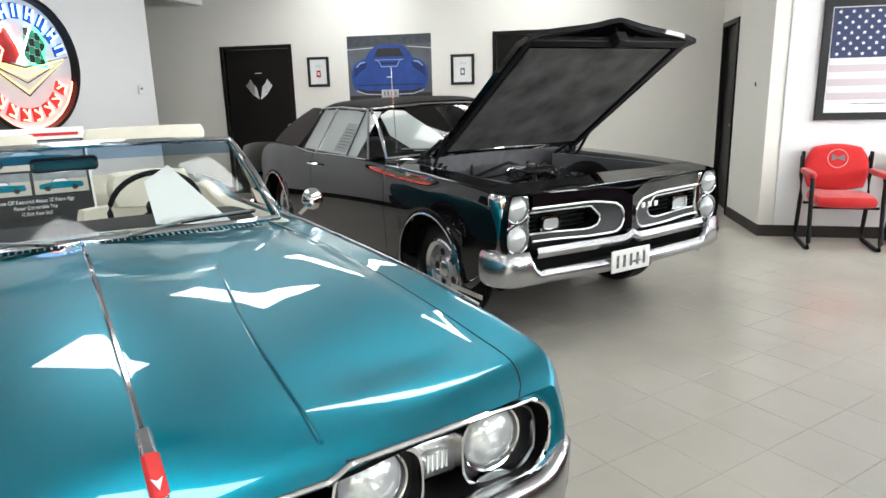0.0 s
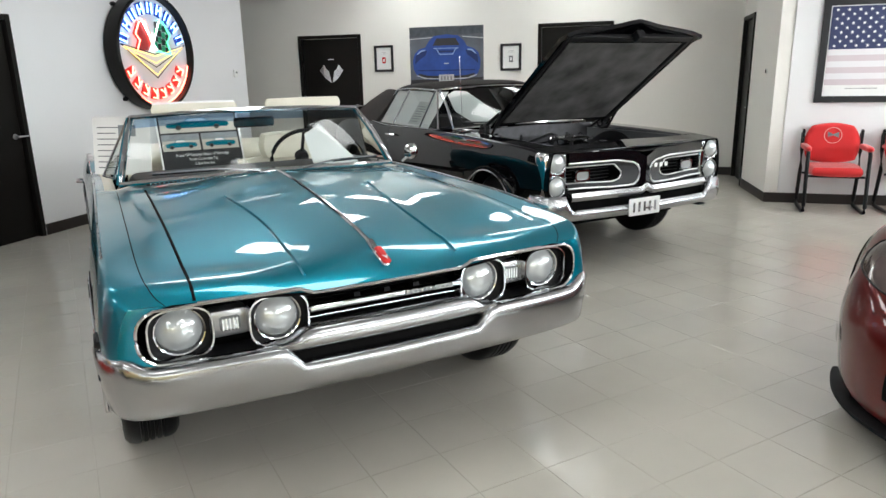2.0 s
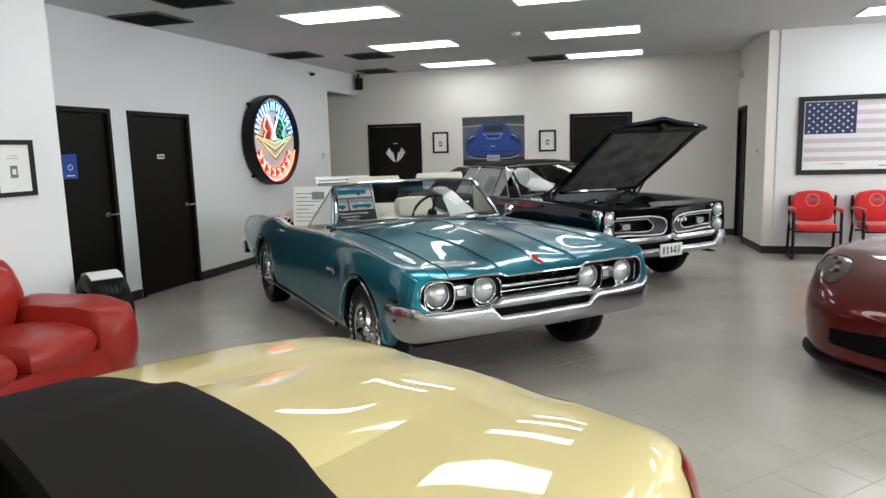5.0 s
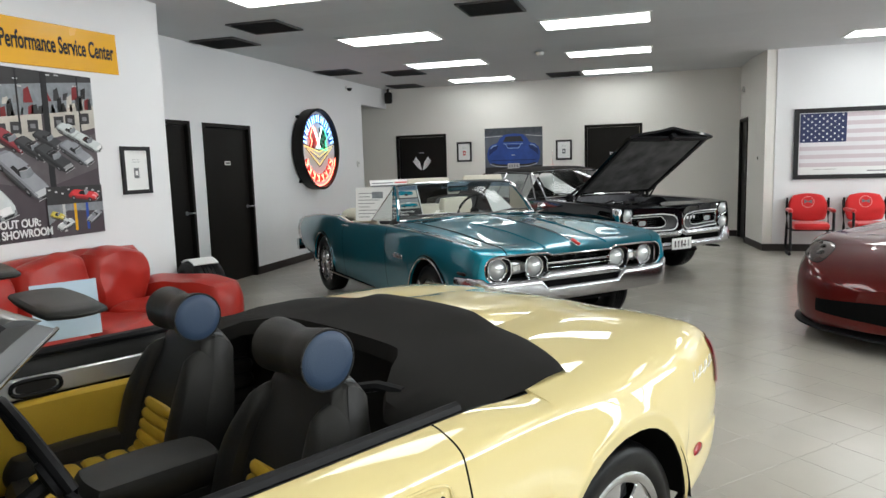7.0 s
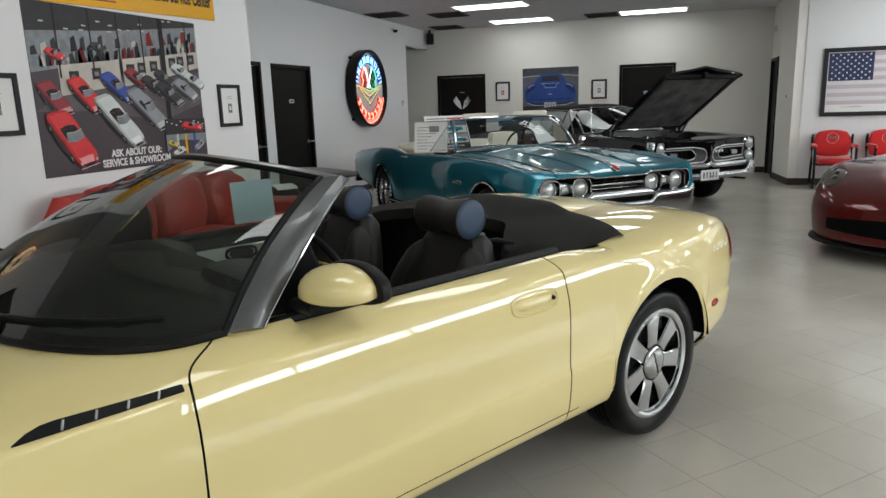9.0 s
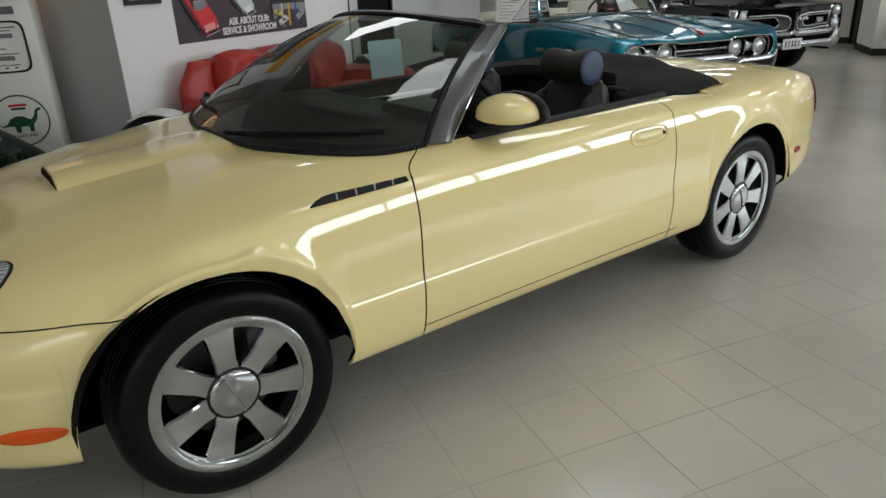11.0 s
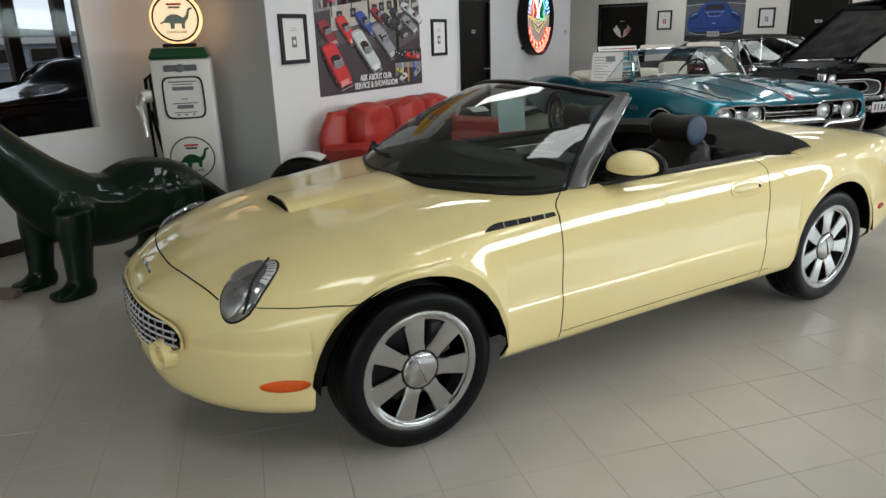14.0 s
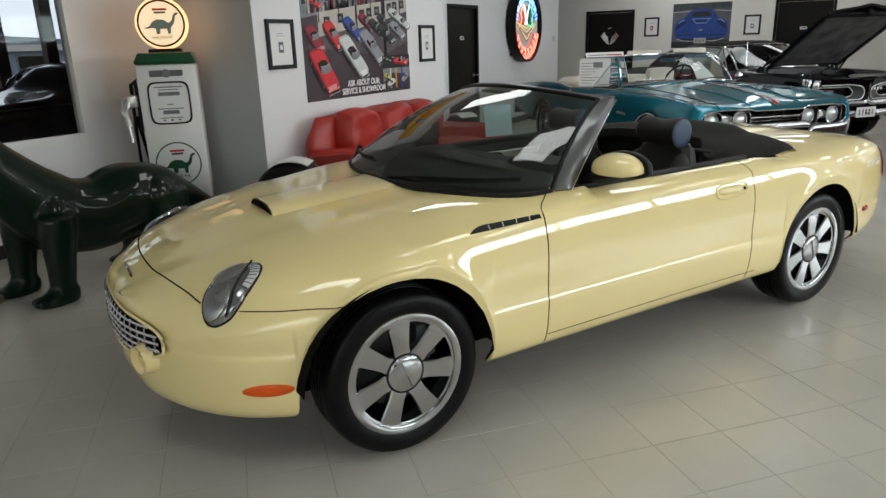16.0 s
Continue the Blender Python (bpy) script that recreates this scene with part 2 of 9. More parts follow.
def lathe(profile, n=40, axis="Y", bm=None):
    """Turns (radius, along) pairs round an axis."""
    rows = []
    for i in range(n):
        a = 2 * math.pi * i / n
        c, s = math.cos(a), math.sin(a)
        rows.append([(r * c, h, r * s) if axis == "Y" else (r * c, r * s, h) if axis == "Z" else (h, r * c, r * s) for r, h in profile])
    out = grid_mesh(rows, closed_u=True, bm=bm)
    bmesh.ops.remove_doubles(out, verts=out.verts[:], dist=1e-5)
    return out


def tube(path, r, n=8, bm=None, closed=False, flat=1.0):
    """A round bar along a path."""
    pts = [Vector(p) for p in path]
    rows = []
    for i, p in enumerate(pts):
        a = pts[i - 1] if i or closed else pts[0]
        b = pts[(i + 1) % len(pts)] if i < len(pts) - 1 or closed else pts[-1]
        d = (b - a).normalized()
        side = d.cross(Vector((0, 0, 1)))
        side = side.normalized() if side.length > 1e-4 else Vector((1, 0, 0))
        up = side.cross(d)
        rows.append([p + r * (math.cos(t) * side + flat * math.sin(t) * up) for t in (2 * math.pi * k / n for k in range(n))])
    return grid_mesh(rows, closed_u=closed, closed_v=True, caps=not closed, bm=bm)


def sweep(path, profile, bm=None, caps=True, closed=False):
    """A moulding: profile points (out, up) carried along a path; out is to the right of the way."""
    pts = [Vector(p) for p in path]
    rows = []
    for i, p in enumerate(pts):
        a = pts[i - 1] if i or closed else pts[0]
        b = pts[(i + 1) % len(pts)] if i < len(pts) - 1 or closed else pts[-1]
        d = b - a
        side = Vector((d.y, -d.x, 0)).normalized()
        prof = profile(i / (len(pts) - 1)) if callable(profile) else profile
        rows.append([p + o * side + Vector((0, 0, u)) for o, u in prof])
    return grid_mesh(rows, closed_u=closed, closed_v=True, caps=caps and not closed, bm=bm)


def outline(points, depth, m=None, bm=None):
    """A flat shape in the x-z plane, thickened along y."""
    own = bmesh.new()
    front = [own.verts.new((x, 0, z)) for x, z in points]
    back = [own.verts.new((x, depth, z)) for x, z in points]
    own.faces.new(front), own.faces.new(back[::-1])
    for i in range(len(points)):
        j = (i + 1) % len(points)
        own.faces.new((front[i], back[i], back[j], front[j]))
    if bm is None:
        if m is not None:
            own.transform(m)
        return own
    return merge(bm, own, m)


def ellipse(cx, cz, a, b, n=32, power=2.0):
    out = []
    for k in range(n):
        t = 2 * math.pi * k / n
        c, s = math.cos(t), math.sin(t)
        out.append((cx + a * math.copysign(abs(c) ** (2 / power), c), cz + b * math.copysign(abs(s) ** (2 / power), s)))
    return out


def ring(outer, inner, depth, m=None, bm=None):
    """A flat frame between two outlines in the x-z plane, thickened along y."""
    rows = [[(x, 0, z) for x, z in outer], [(x, depth, z) for x, z in outer], [(x, depth, z) for x, z in inner], [(x, 0, z) for x, z in inner]]
    own = grid_mesh(rows, closed_u=True, closed_v=True)
    if bm is None:
        if m is not None:
            own.transform(m)
        return own
    return merge(bm, own, m)


def frame_bars(w, h, t, depth, bm=None):
    """A picture frame round w x h, standing on its centre."""
    return ring([(-w / 2, -h / 2), (w / 2, -h / 2), (w / 2, h / 2), (-w / 2, h / 2)],
                [(-w / 2 + t, -h / 2 + t), (w / 2 - t, -h / 2 + t), (w / 2 - t, h / 2 - t), (-w / 2 + t, h / 2 - t)], depth, bm=bm)


def lettering(text, size, mat, parent, m, label="", wide=1.0, name="lettering", depth=0.001, bold=0.0):
    cu = bpy.data.curves.new("tmp", "FONT")
    cu.body, cu.size, cu.align_x, cu.align_y, cu.extrude = text, size, "CENTER", "CENTER", depth
    cu.offset = bold * size
    ob = bpy.data.objects.new("tmp", cu)
    me = bpy.data.meshes.new_from_object(ob)
    bpy.data.objects.remove(ob)
    me.name = name
    me.materials.append(mat)
    out = new(name, me)
    out.parent = parent
    out.matrix_basis = m @ Matrix.Diagonal((wide, 1, 1, 1))
    return tagged(out, label)


def pchip(keys):
    """A smooth curve through (x, value) pairs that does not overshoot."""
    ks = sorted(keys)
    xs, ys = np.array([k[0] for k in ks], float), np.array([k[1] for k in ks], float)
    h, d = np.diff(xs), np.diff(ys) / np.diff(xs)
    m = np.zeros(len(xs))
    m[0], m[-1] = d[0], d[-1]
    for i in range(1, len(xs) - 1):
        if d[i - 1] * d[i] > 0:
            w1, w2 = 2 * h[i] + h[i - 1], h[i] + 2 * h[i - 1]
            m[i] = (w1 + w2) / (w1 / d[i - 1] + w2 / d[i])

    def f(x):
        x = min(max(x, xs[0]), xs[-1])
        i = min(int(np.searchsorted(xs, x, "right")) - 1, len(xs) - 2)
        t = (x - xs[i]) / h[i]
        return float((1 + 2 * t) * (1 - t) ** 2 * ys[i] + t * (1 - t) ** 2 * h[i] * m[i] + t * t * (3 - 2 * t) * ys[i + 1] + t * t * (t - 1) * h[i] * m[i + 1])
    return f


def rounded(points, turns=2):
    """Cuts the corners of an open line of points."""
    for _ in range(turns):
        out = [points[0]]
        for a, b in zip(points, points[1:]):
            out += [(0.75 * a[0] + 0.25 * b[0], 0.75 * a[1] + 0.25 * b[1]), (0.25 * a[0] + 0.75 * b[0], 0.25 * a[1] + 0.75 * b[1])]
        points = out + [points[-1]]
    return points


# ---- the showroom ----
CEIL = 3.03
BACK, FLAG, LEFT, POSTER, WINDOW = 9.472, 7.453, -4.92, -3.95, -5.20
EAST, SOUTH = 8.6, -9.6


def wall_run(name, a, b, z0, z1, thick, mat, holes=(), kind="structure", label="", category="wall"):
    """A wall from a to b, with openings (from, to, sill, head) along it; its thickness lies to the left of the way."""
    a, b = Vector((*a, 0)), Vector((*b, 0))
    way = (b - a).normalized()
    out = Vector((-way.y, way.x, 0)) * thick
    bm = bmesh.new()
    length = (b - a).length
    cuts = sorted({0.0, length, *(h[0] for h in holes), *(h[1] for h in holes)})
    for s, e in zip(cuts, cuts[1:]):
        spans = [(z0, z1)]
        for h in holes:
            if h[0] <= s + 1e-6 and h[1] >= e - 1e-6:
                spans = [(z0, h[2]), (h[3], z1)]
        for lo, hi in spans:
            if hi - lo < 1e-3:
                continue
            p, q = a + way * s, a + way * e
            vs = [bm.verts.new(c + Vector((0, 0, z))) for z in (lo, hi) for c in (p, q, q + out, p + out)]
            for f in ((0, 1, 2, 3), (7, 6, 5, 4), (0, 4, 5, 1), (1, 5, 6, 2), (2, 6, 7, 3), (3, 7, 4, 0)):
                bm.faces.new([vs[k] for k in f])
    bmesh.ops.remove_doubles(bm, verts=bm.verts[:], dist=1e-4)
    return solid(name, bm, mat, label or "plain white painted wall", category, kind=kind, smooth=20)


wall_run("wall_back", (-8.0, BACK), (2.1, BACK), 0, CEIL, 0.14, WALL_CREAM, holes=((3.335, 4.32, 0.0, 2.03), (7.20, 8.165, 0.0, 2.08)), label="white painted rear wall with doors and pictures")
wall_run("wall_return", (1.903, BACK), (1.918, 8.45), 0, CEIL, 0.14, WALL_CREAM, holes=((0.10, 0.96, 0.0, 2.06),), label="short white return wall with a dark doorway")
wall_run("wall_return_end", (1.918, 8.45), (2.035, FLAG), 0, CEIL, 0.14, WALL_CREAM, label="slightly angled end of the white return wall")
wall_run("wall_flag", (2.1755, FLAG), (EAST, FLAG), 0, CEIL, 0.14, WALL, label="white painted wall behind the red chairs")
wall_run("wall_doors", (LEFT, 1.6), (LEFT, 8.2), 0, CEIL, 0.14, WALL,
         holes=((0.50, 1.43, 0.0, 2.035), (1.76, 2.715, 0.0, 2.04)), label="white wall with two dark doors and a lit sign")
wall_run("wall_hall_header", (LEFT, 8.2), (LEFT, BACK), 2.64, CEIL, 0.14, WALL, label="white header over the hall opening")
wall_run("wall_hall_end", (-8.0, 8.06), (-8.0, BACK), 0, CEIL, 0.14, WALL)
wall_run("wall_hall_side", (LEFT - 0.14, 8.06), (-8.0, 8.06), 0, CEIL, 0.14, WALL)
wall_run("wall_poster", (POSTER, -1.81), (POSTER, 1.46), 0, CEIL, 0.14, WALL, label="white wall with the large photo poster and yellow sign")
wall_run("wall_poster_return", (POSTER - 0.14, 1.60), (LEFT - 0.14, 1.60), 0, CEIL, 0.14, WALL)
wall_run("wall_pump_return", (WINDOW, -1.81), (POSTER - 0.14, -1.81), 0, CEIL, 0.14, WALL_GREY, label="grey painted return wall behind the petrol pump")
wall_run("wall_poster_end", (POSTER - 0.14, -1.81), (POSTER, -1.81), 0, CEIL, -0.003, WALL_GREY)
wall_run("wall_window", (WINDOW, SOUTH), (WINDOW, -1.81), 0, CEIL, 0.14, WALL, holes=((-5.1 - SOUTH, -2.62 - SOUTH, 0.86, 2.35),), label="white wall with a wide interior window")

bm = block(-8.3, EAST + 0.2, SOUTH - 0.2, BACK + 0.2, CEIL, CEIL + 0.1)
solid("ceiling", bm, CEILING, "white suspended ceiling of mineral panels", "ceiling", kind="structure")
# panels of the ceiling, with fine open joints, in one mesh below the slab
bm = bmesh.new()
STEP_X, STEP_Y = 1.22, 0.61
GRID_X, GRID_Y = -0.81, 3.765
LIGHTS = [(cx, cy) for cx in (-2.67, -0.21, 3.45, 5.9) for cy in (-5.7, -3.25, -0.81, 1.63, 4.07, 6.45, 8.72) if not (cx > 2 and cy > 7) and not (cx < -2 and cy < -3)]
for i in range(-4, 9):
    for j in range(-23, 11):
        ax, ay = GRID_X + 1.22 * i, GRID_Y + 0.61 * j
        if ax < -8.1 or ax > EAST or ay > BACK or ay < SOUTH:
            continue
        bm.faces.new([bm.verts.new((x, y, CEIL - 0.004)) for x, y in ((ax + 0.004, ay + 0.004), (ax + 1.216, ay + 0.004), (ax + 1.216, ay + 0.606), (ax + 0.004, ay + 0.606))])
me = mesh_of(bm, "ceiling_panels")
me.materials.append(CEILING)
panels = new("ceiling_panels", me)
tagged(panels, "white mineral ceiling panels in a narrow grid", "ceiling", kind="structure")


def ceiling_light(x, y):
    ob = thing("ceiling_light", pose(x, y, CEIL), "white recessed fluorescent troffer, lit", "ceiling light", "ceiling lights")
    bm = ring([(-0.61, -0.305), (0.61, -0.305), (0.61, 0.305), (-0.61, 0.305)], [(-0.58, -0.275), (0.58, -0.275), (0.58, 0.275), (-0.58, 0.275)], 0.018)
    bm.transform(Matrix.Rotation(radians(90), 4, "X") @ Matrix.Translation((0, 0.006, 0)))
    bm.transform(Matrix.Translation((0, 0, -0.024)))
    part("housing", bm, WHITE_METAL, ob)
    part("diffuser", block(-0.58, 0.58, -0.275, 0.275, -0.014, -0.008), PANEL_LIGHT, ob, "glowing prismatic diffuser")
    return ob


first = ceiling_light(*LIGHTS[0])
for x, y in LIGHTS[1:]:
    copy_thing(first, pose(x, y, CEIL))


def ceiling_vent(x, y):
    ob = thing("ceiling_vent", pose(x, y, CEIL), "dark grey square ceiling air vent with slats", "air vent", "ceiling vents")
    bm = ring([(-0.3, -0.3), (0.3, -0.3), (0.3, 0.3), (-0.3, 0.3)], [(-0.27, -0.27), (0.27, -0.27), (0.27, 0.27), (-0.27, 0.27)], 0.016)
    bm.transform(Matrix.Translation((0, 0, -0.022)) @ Matrix.Rotation(radians(90), 4, "X"))
    part("vent_frame", bm, VENT_DARK, ob)
    part("backing", block(-0.27, 0.27, -0.27, 0.27, -0.008, -0.006), BLACK, ob)
    for k in range(9):
        y0 = -0.25 + k * 0.058
        part("slat", block(-0.27, 0.27, -0.022, 0.022, -0.001, 0.001), VENT_DARK, ob, at=pose(0, y0 + 0.02, -0.02, 35))
    return ob


first = ceiling_vent(-3.62, 2.78)
for x, y in ((-4.55, 3.4), (-1.13, 2.9), (-1.13, 8.75), (-3.62, 7.1), (-4.3, 9.0), (-4.55, 6.5)):
    copy_thing(first, pose(x, y, CEIL))

# storefront glazing behind the camera: to the east, and an unseen, assumed one to the south
STEEL = material("dark_mullion", (0.03, 0.03, 0.032), 0.4, metal=0.5, vary=0.1)


def storefront(name, a, b, n):
    a, b = Vector((*a, 0)), Vector((*b, 0))
    length = (b - a).length
    turn = math.degrees(math.atan2(b.y - a.y, b.x - a.x))
    ob = thing(name, pose(a.x, a.y, 0, 0, 0, turn), "wide shop window with dark metal mullions", "shop window", kind="structure")
    part("window_sill", block(0, length, -0.07, 0.07, 0, 0.45), WALL, ob, "low white wall under the glazing")
    part("head", block(0, length, -0.07, 0.07, 2.75, CEIL), WALL, ob)
    for k in range(n + 1):
        x = k * length / n
        part("mullion", block(x - 0.03, x + 0.03, -0.05, 0.05, 0.45, 2.75), STEEL, ob)
    for k in range(n):
        p = part("pane", block(k * length / n + 0.03, (k + 1) * length / n - 0.03, -0.004, 0.004, 0.45, 2.75), GLASS, ob)
        p.visible_shadow = False
    return ob


storefront("window_1", (EAST, SOUTH), (EAST, FLAG), 9)
storefront("window_2", (WINDOW, SOUTH), (EAST, SOUTH), 8)
ASPHALT = material("asphalt", (0.06, 0.06, 0.062), 0.85, vary=0.2, scale=0.8, bump=0.5)
solid("ground", block(-60, 80, -90, 60, -0.16, -0.10), ASPHALT, "grey asphalt forecourt outside", "ground", kind="structure")

# baseboards
PROFILE = [(0.0, 0.0), (0.014, 0.0), (0.014, 0.10), (0.010, 0.108), (0.0, 0.108)]


def baseboard(path):
    bm = sweep([(x, y, 0.0) for x, y in path], PROFILE)
    return solid("baseboard", bm, BASE, "dark brown vinyl baseboard along the wall", "baseboard", kind="structure", smooth=20)


baseboard([(LEFT, 1.6), (LEFT, 2.04)])
baseboard([(LEFT, 3.09), (LEFT, 3.30)])
baseboard([(LEFT, 4.375), (LEFT, 8.2)])
baseboard([(-7.9, BACK), (-4.72, BACK)])
baseboard([(-3.62, BACK), (-0.86, BACK)])
baseboard([(0.22, BACK), (1.90, BACK)])
baseboard([(1.918, 8.45), (2.035, FLAG), (EAST, FLAG)])
baseboard([(POSTER, -1.81), (POSTER, 1.46)])
baseboard([(WINDOW, SOUTH), (WINDOW, -1.81), (POSTER, -1.81)])


def dark_door(name, m, w, h, label, handle_side=1, plate=True, emblem=False):
    """A dark door leaf in a dark frame, in the x-z plane, facing -y."""
    ob = thing(name, m, label, "door", kind="structure")
    bm = bmesh.new()
    block(-w / 2 - 0.05, -w / 2, -0.02, 0.10, 0, h + 0.05, 0.003, bm)
    block(w / 2, w / 2 + 0.05, -0.02, 0.10, 0, h + 0.05, 0.003, bm)
    block(-w / 2, w / 2, -0.02, 0.10, h, h + 0.05, 0.003, bm)
    part("door_frame", bm, DARK_DOOR, ob, smooth=20)
    part("door_leaf", block(-w / 2 + 0.004, w / 2 - 0.004, 0.03, 0.07, 0.006, h - 0.004, 0.002), DARK_DOOR, ob, smooth=20)
    bm = lathe([(0.0, 0.0), (0.026, 0.0), (0.026, 0.008), (0.010, 0.012), (0.010, 0.05), (0.0, 0.05)], 16)
    tube([(0, 0.045, 0), (-0.11 * handle_side, 0.045, 0)], 0.009, 8, bm)
    bm.transform(Matrix.Rotation(radians(180), 4, "Z"))
    part("door_handle", bm, SATIN, ob, "satin lever handle", at=pose(handle_side * (w / 2 - 0.07), 0.03, 0.98))
    if plate:
        part("name_plate", block(-0.06, 0.06, 0.022, 0.03, 1.55, 1.60, 0.002), PAPER, ob, "small white plate with a dark bar")
        part("plate_bar", block(-0.045, 0.045, 0.0205, 0.0222, 1.565, 1.585), INK, ob)
    return ob


dark_door("door_1", pose(LEFT, 2.565, 0, 0, 0, 90), 0.91, 2.035, "dark brown painted door in a dark frame, closed", plate=False)
dark_door("door_2", pose(LEFT, 3.8375, 0, 0, 0, 90), 0.935, 2.03, "dark brown painted door with a small white plate, closed")
RETURN_TURN = math.degrees(math.atan2(8.45 - BACK, 0.015))
dark_door("door_3", pose(1.903, BACK, 0, 0, 0, RETURN_TURN) @ pose(0.53, 0, 0), 0.82, 2.05, "dark painted side door in the return wall", plate=False)
wings = dark_door("door_4", pose(-4.1725, BACK, 0), 0.985, 2.025, "black door with a silver winged emblem, closed", plate=False)
dark_door("door_5", pose(-0.3175, BACK, 0), 0.965, 2.075, "dark brown door beyond the cars, closed")
for s in (1, -1):
    for k in range(4):
        low, tip = (0.012 + 0.010 * k, 1.365 + 0.046 * k), (0.205 - 0.020 * k, 1.560 + 0.024 * k)
        pts = [low, (0.55 * low[0] + 0.45 * tip[0] + 0.014, 0.55 * low[1] + 0.45 * tip[1] - 0.018), tip, (tip[0] - 0.020, tip[1] + 0.012), (0.5 * low[0] + 0.5 * tip[0], 0.5 * low[1] + 0.5 * tip[1] + 0.014), (low[0], low[1] + 0.036)]
        part("wing_feather", outline([(s * x, z) for x, z in pts], 0.002), ALLOY, wings, at=pose(0, 0.027, -0.02))
part("small_caption", block(-0.05, 0.05, 0.026, 0.029, 1.70, 1.71), ALLOY, wings)


# ---- motor cars ----
def car_shell(car, spec, paint, xs, panels, drop=(), seams_x=(), inset=0.012):
    """Skins a car. spec(x) gives the half section from sill to middle; panels(x, j) names the panel of a spot on it.
    Faces of one panel become one part, with open joints between the panels and a dark liner behind."""
    xs = sorted(set(xs) | {s + d for s in seams_x for d in (-0.003, 0.003)}, reverse=True)
    sections = [spec(x) for x in xs]
    n = len(sections[0])
    bins = {}
    for side in (1, -1):
        for i in range(len(xs) - 1):
            mid = (xs[i] + xs[i + 1]) / 2
            joint = any(abs(mid - s) < 0.0025 for s in seams_x)
            for j in range(n - 1):
                name = panels(mid, j)
                if joint and panels(mid + 0.006, j) != panels(mid - 0.006, j):
                    continue
                if name:
                    bins.setdefault((name, side if name in SIDED else 0), []).append((side, i, j))
    for (name, side), cells in sorted(bins.items()):
        bm, made = bmesh.new(), {}

        def vert(s, i, j):
            y = 0.0 if j == n - 1 else s * sections[i][j][0]
            key = (0 if j == n - 1 else s, i, j)
            if key not in made:
                made[key] = bm.verts.new((xs[i], y, sections[i][j][1]))
            return made[key]
        for s, i, j in cells:
            q = [vert(s, i, j), vert(s, i + 1, j), vert(s, i + 1, j + 1), vert(s, i, j + 1)]
            q = q if s > 0 else q[::-1]
            if len(set(q)) == 4:
                bm.faces.new(q)
        bmesh.ops.remove_doubles(bm, verts=bm.verts[:], dist=2e-4)
        part(name, bm, paint(name), car, smooth=32)
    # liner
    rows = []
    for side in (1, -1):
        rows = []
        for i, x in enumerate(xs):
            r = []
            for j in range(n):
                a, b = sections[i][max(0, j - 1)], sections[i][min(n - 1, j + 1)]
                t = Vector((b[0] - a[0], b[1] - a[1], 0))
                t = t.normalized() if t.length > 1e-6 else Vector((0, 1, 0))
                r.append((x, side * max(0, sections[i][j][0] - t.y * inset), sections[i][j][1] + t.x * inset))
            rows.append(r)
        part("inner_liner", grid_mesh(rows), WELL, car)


def with_seams(pts, spots, gap=0.004):
    """Adds a narrow cell after each numbered point, to be left open as a joint."""
    out, cells = [], []
    for k, p in enumerate(pts):
        out.append(p)
        if k in spots:
            q = pts[k + 1]
            d = max(1e-6, math.hypot(q[0] - p[0], q[1] - p[1]))
            f = min(0.45, gap / d)
            cells.append(len(out) - 1)
            out.append((p[0] + (q[0] - p[0]) * f, p[1] + (q[1] - p[1]) * f))
    return out, cells


SIDED = {"front_fender", "door", "rear_quarter", "door_card"}


def arch_stations(xc, r, n=13):
    return [xc + r * 0.9995 * math.cos(math.pi * k / n) for k in range(n + 1)] + [xc - r - 0.001, xc + r + 0.001]


def arched(x, base, arches, zc):
    z = base
    for xc, r in arches:
        if abs(x - xc) < r:
            z = max(z, zc + math.sqrt(max(0.0, r * r - (x - xc) ** 2)))
    return z


def in_arch(x, arches):
    return any(abs(x - xc) < r for xc, r in arches)


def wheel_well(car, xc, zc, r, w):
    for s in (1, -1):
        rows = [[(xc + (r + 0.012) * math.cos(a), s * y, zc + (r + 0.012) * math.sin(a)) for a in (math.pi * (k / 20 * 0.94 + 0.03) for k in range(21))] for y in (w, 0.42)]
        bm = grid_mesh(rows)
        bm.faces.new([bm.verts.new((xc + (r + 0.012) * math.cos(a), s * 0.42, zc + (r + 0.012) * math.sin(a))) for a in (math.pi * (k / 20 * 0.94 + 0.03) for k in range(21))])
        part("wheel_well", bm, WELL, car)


def tyre_mesh(r, rim, w):
    h = w / 2
    pr = [(rim, -h * 0.86), (rim + 0.012, -h * 0.95), (rim + (r - rim) * 0.45, -h), (rim + (r - rim) * 0.8, -h * 0.97), (r - 0.008, -h * 0.82), (r, -h * 0.6)]
    k = 5
    for g in range(1, k):
        y = -h * 0.6 + 1.2 * h * g / k
        pr += [(r, y - 0.006), (r - 0.008, y - 0.004), (r - 0.008, y + 0.004), (r, y + 0.006)]
    pr += [(a, -b) for a, b in pr[5::-1]]
    return lathe(pr, 48)


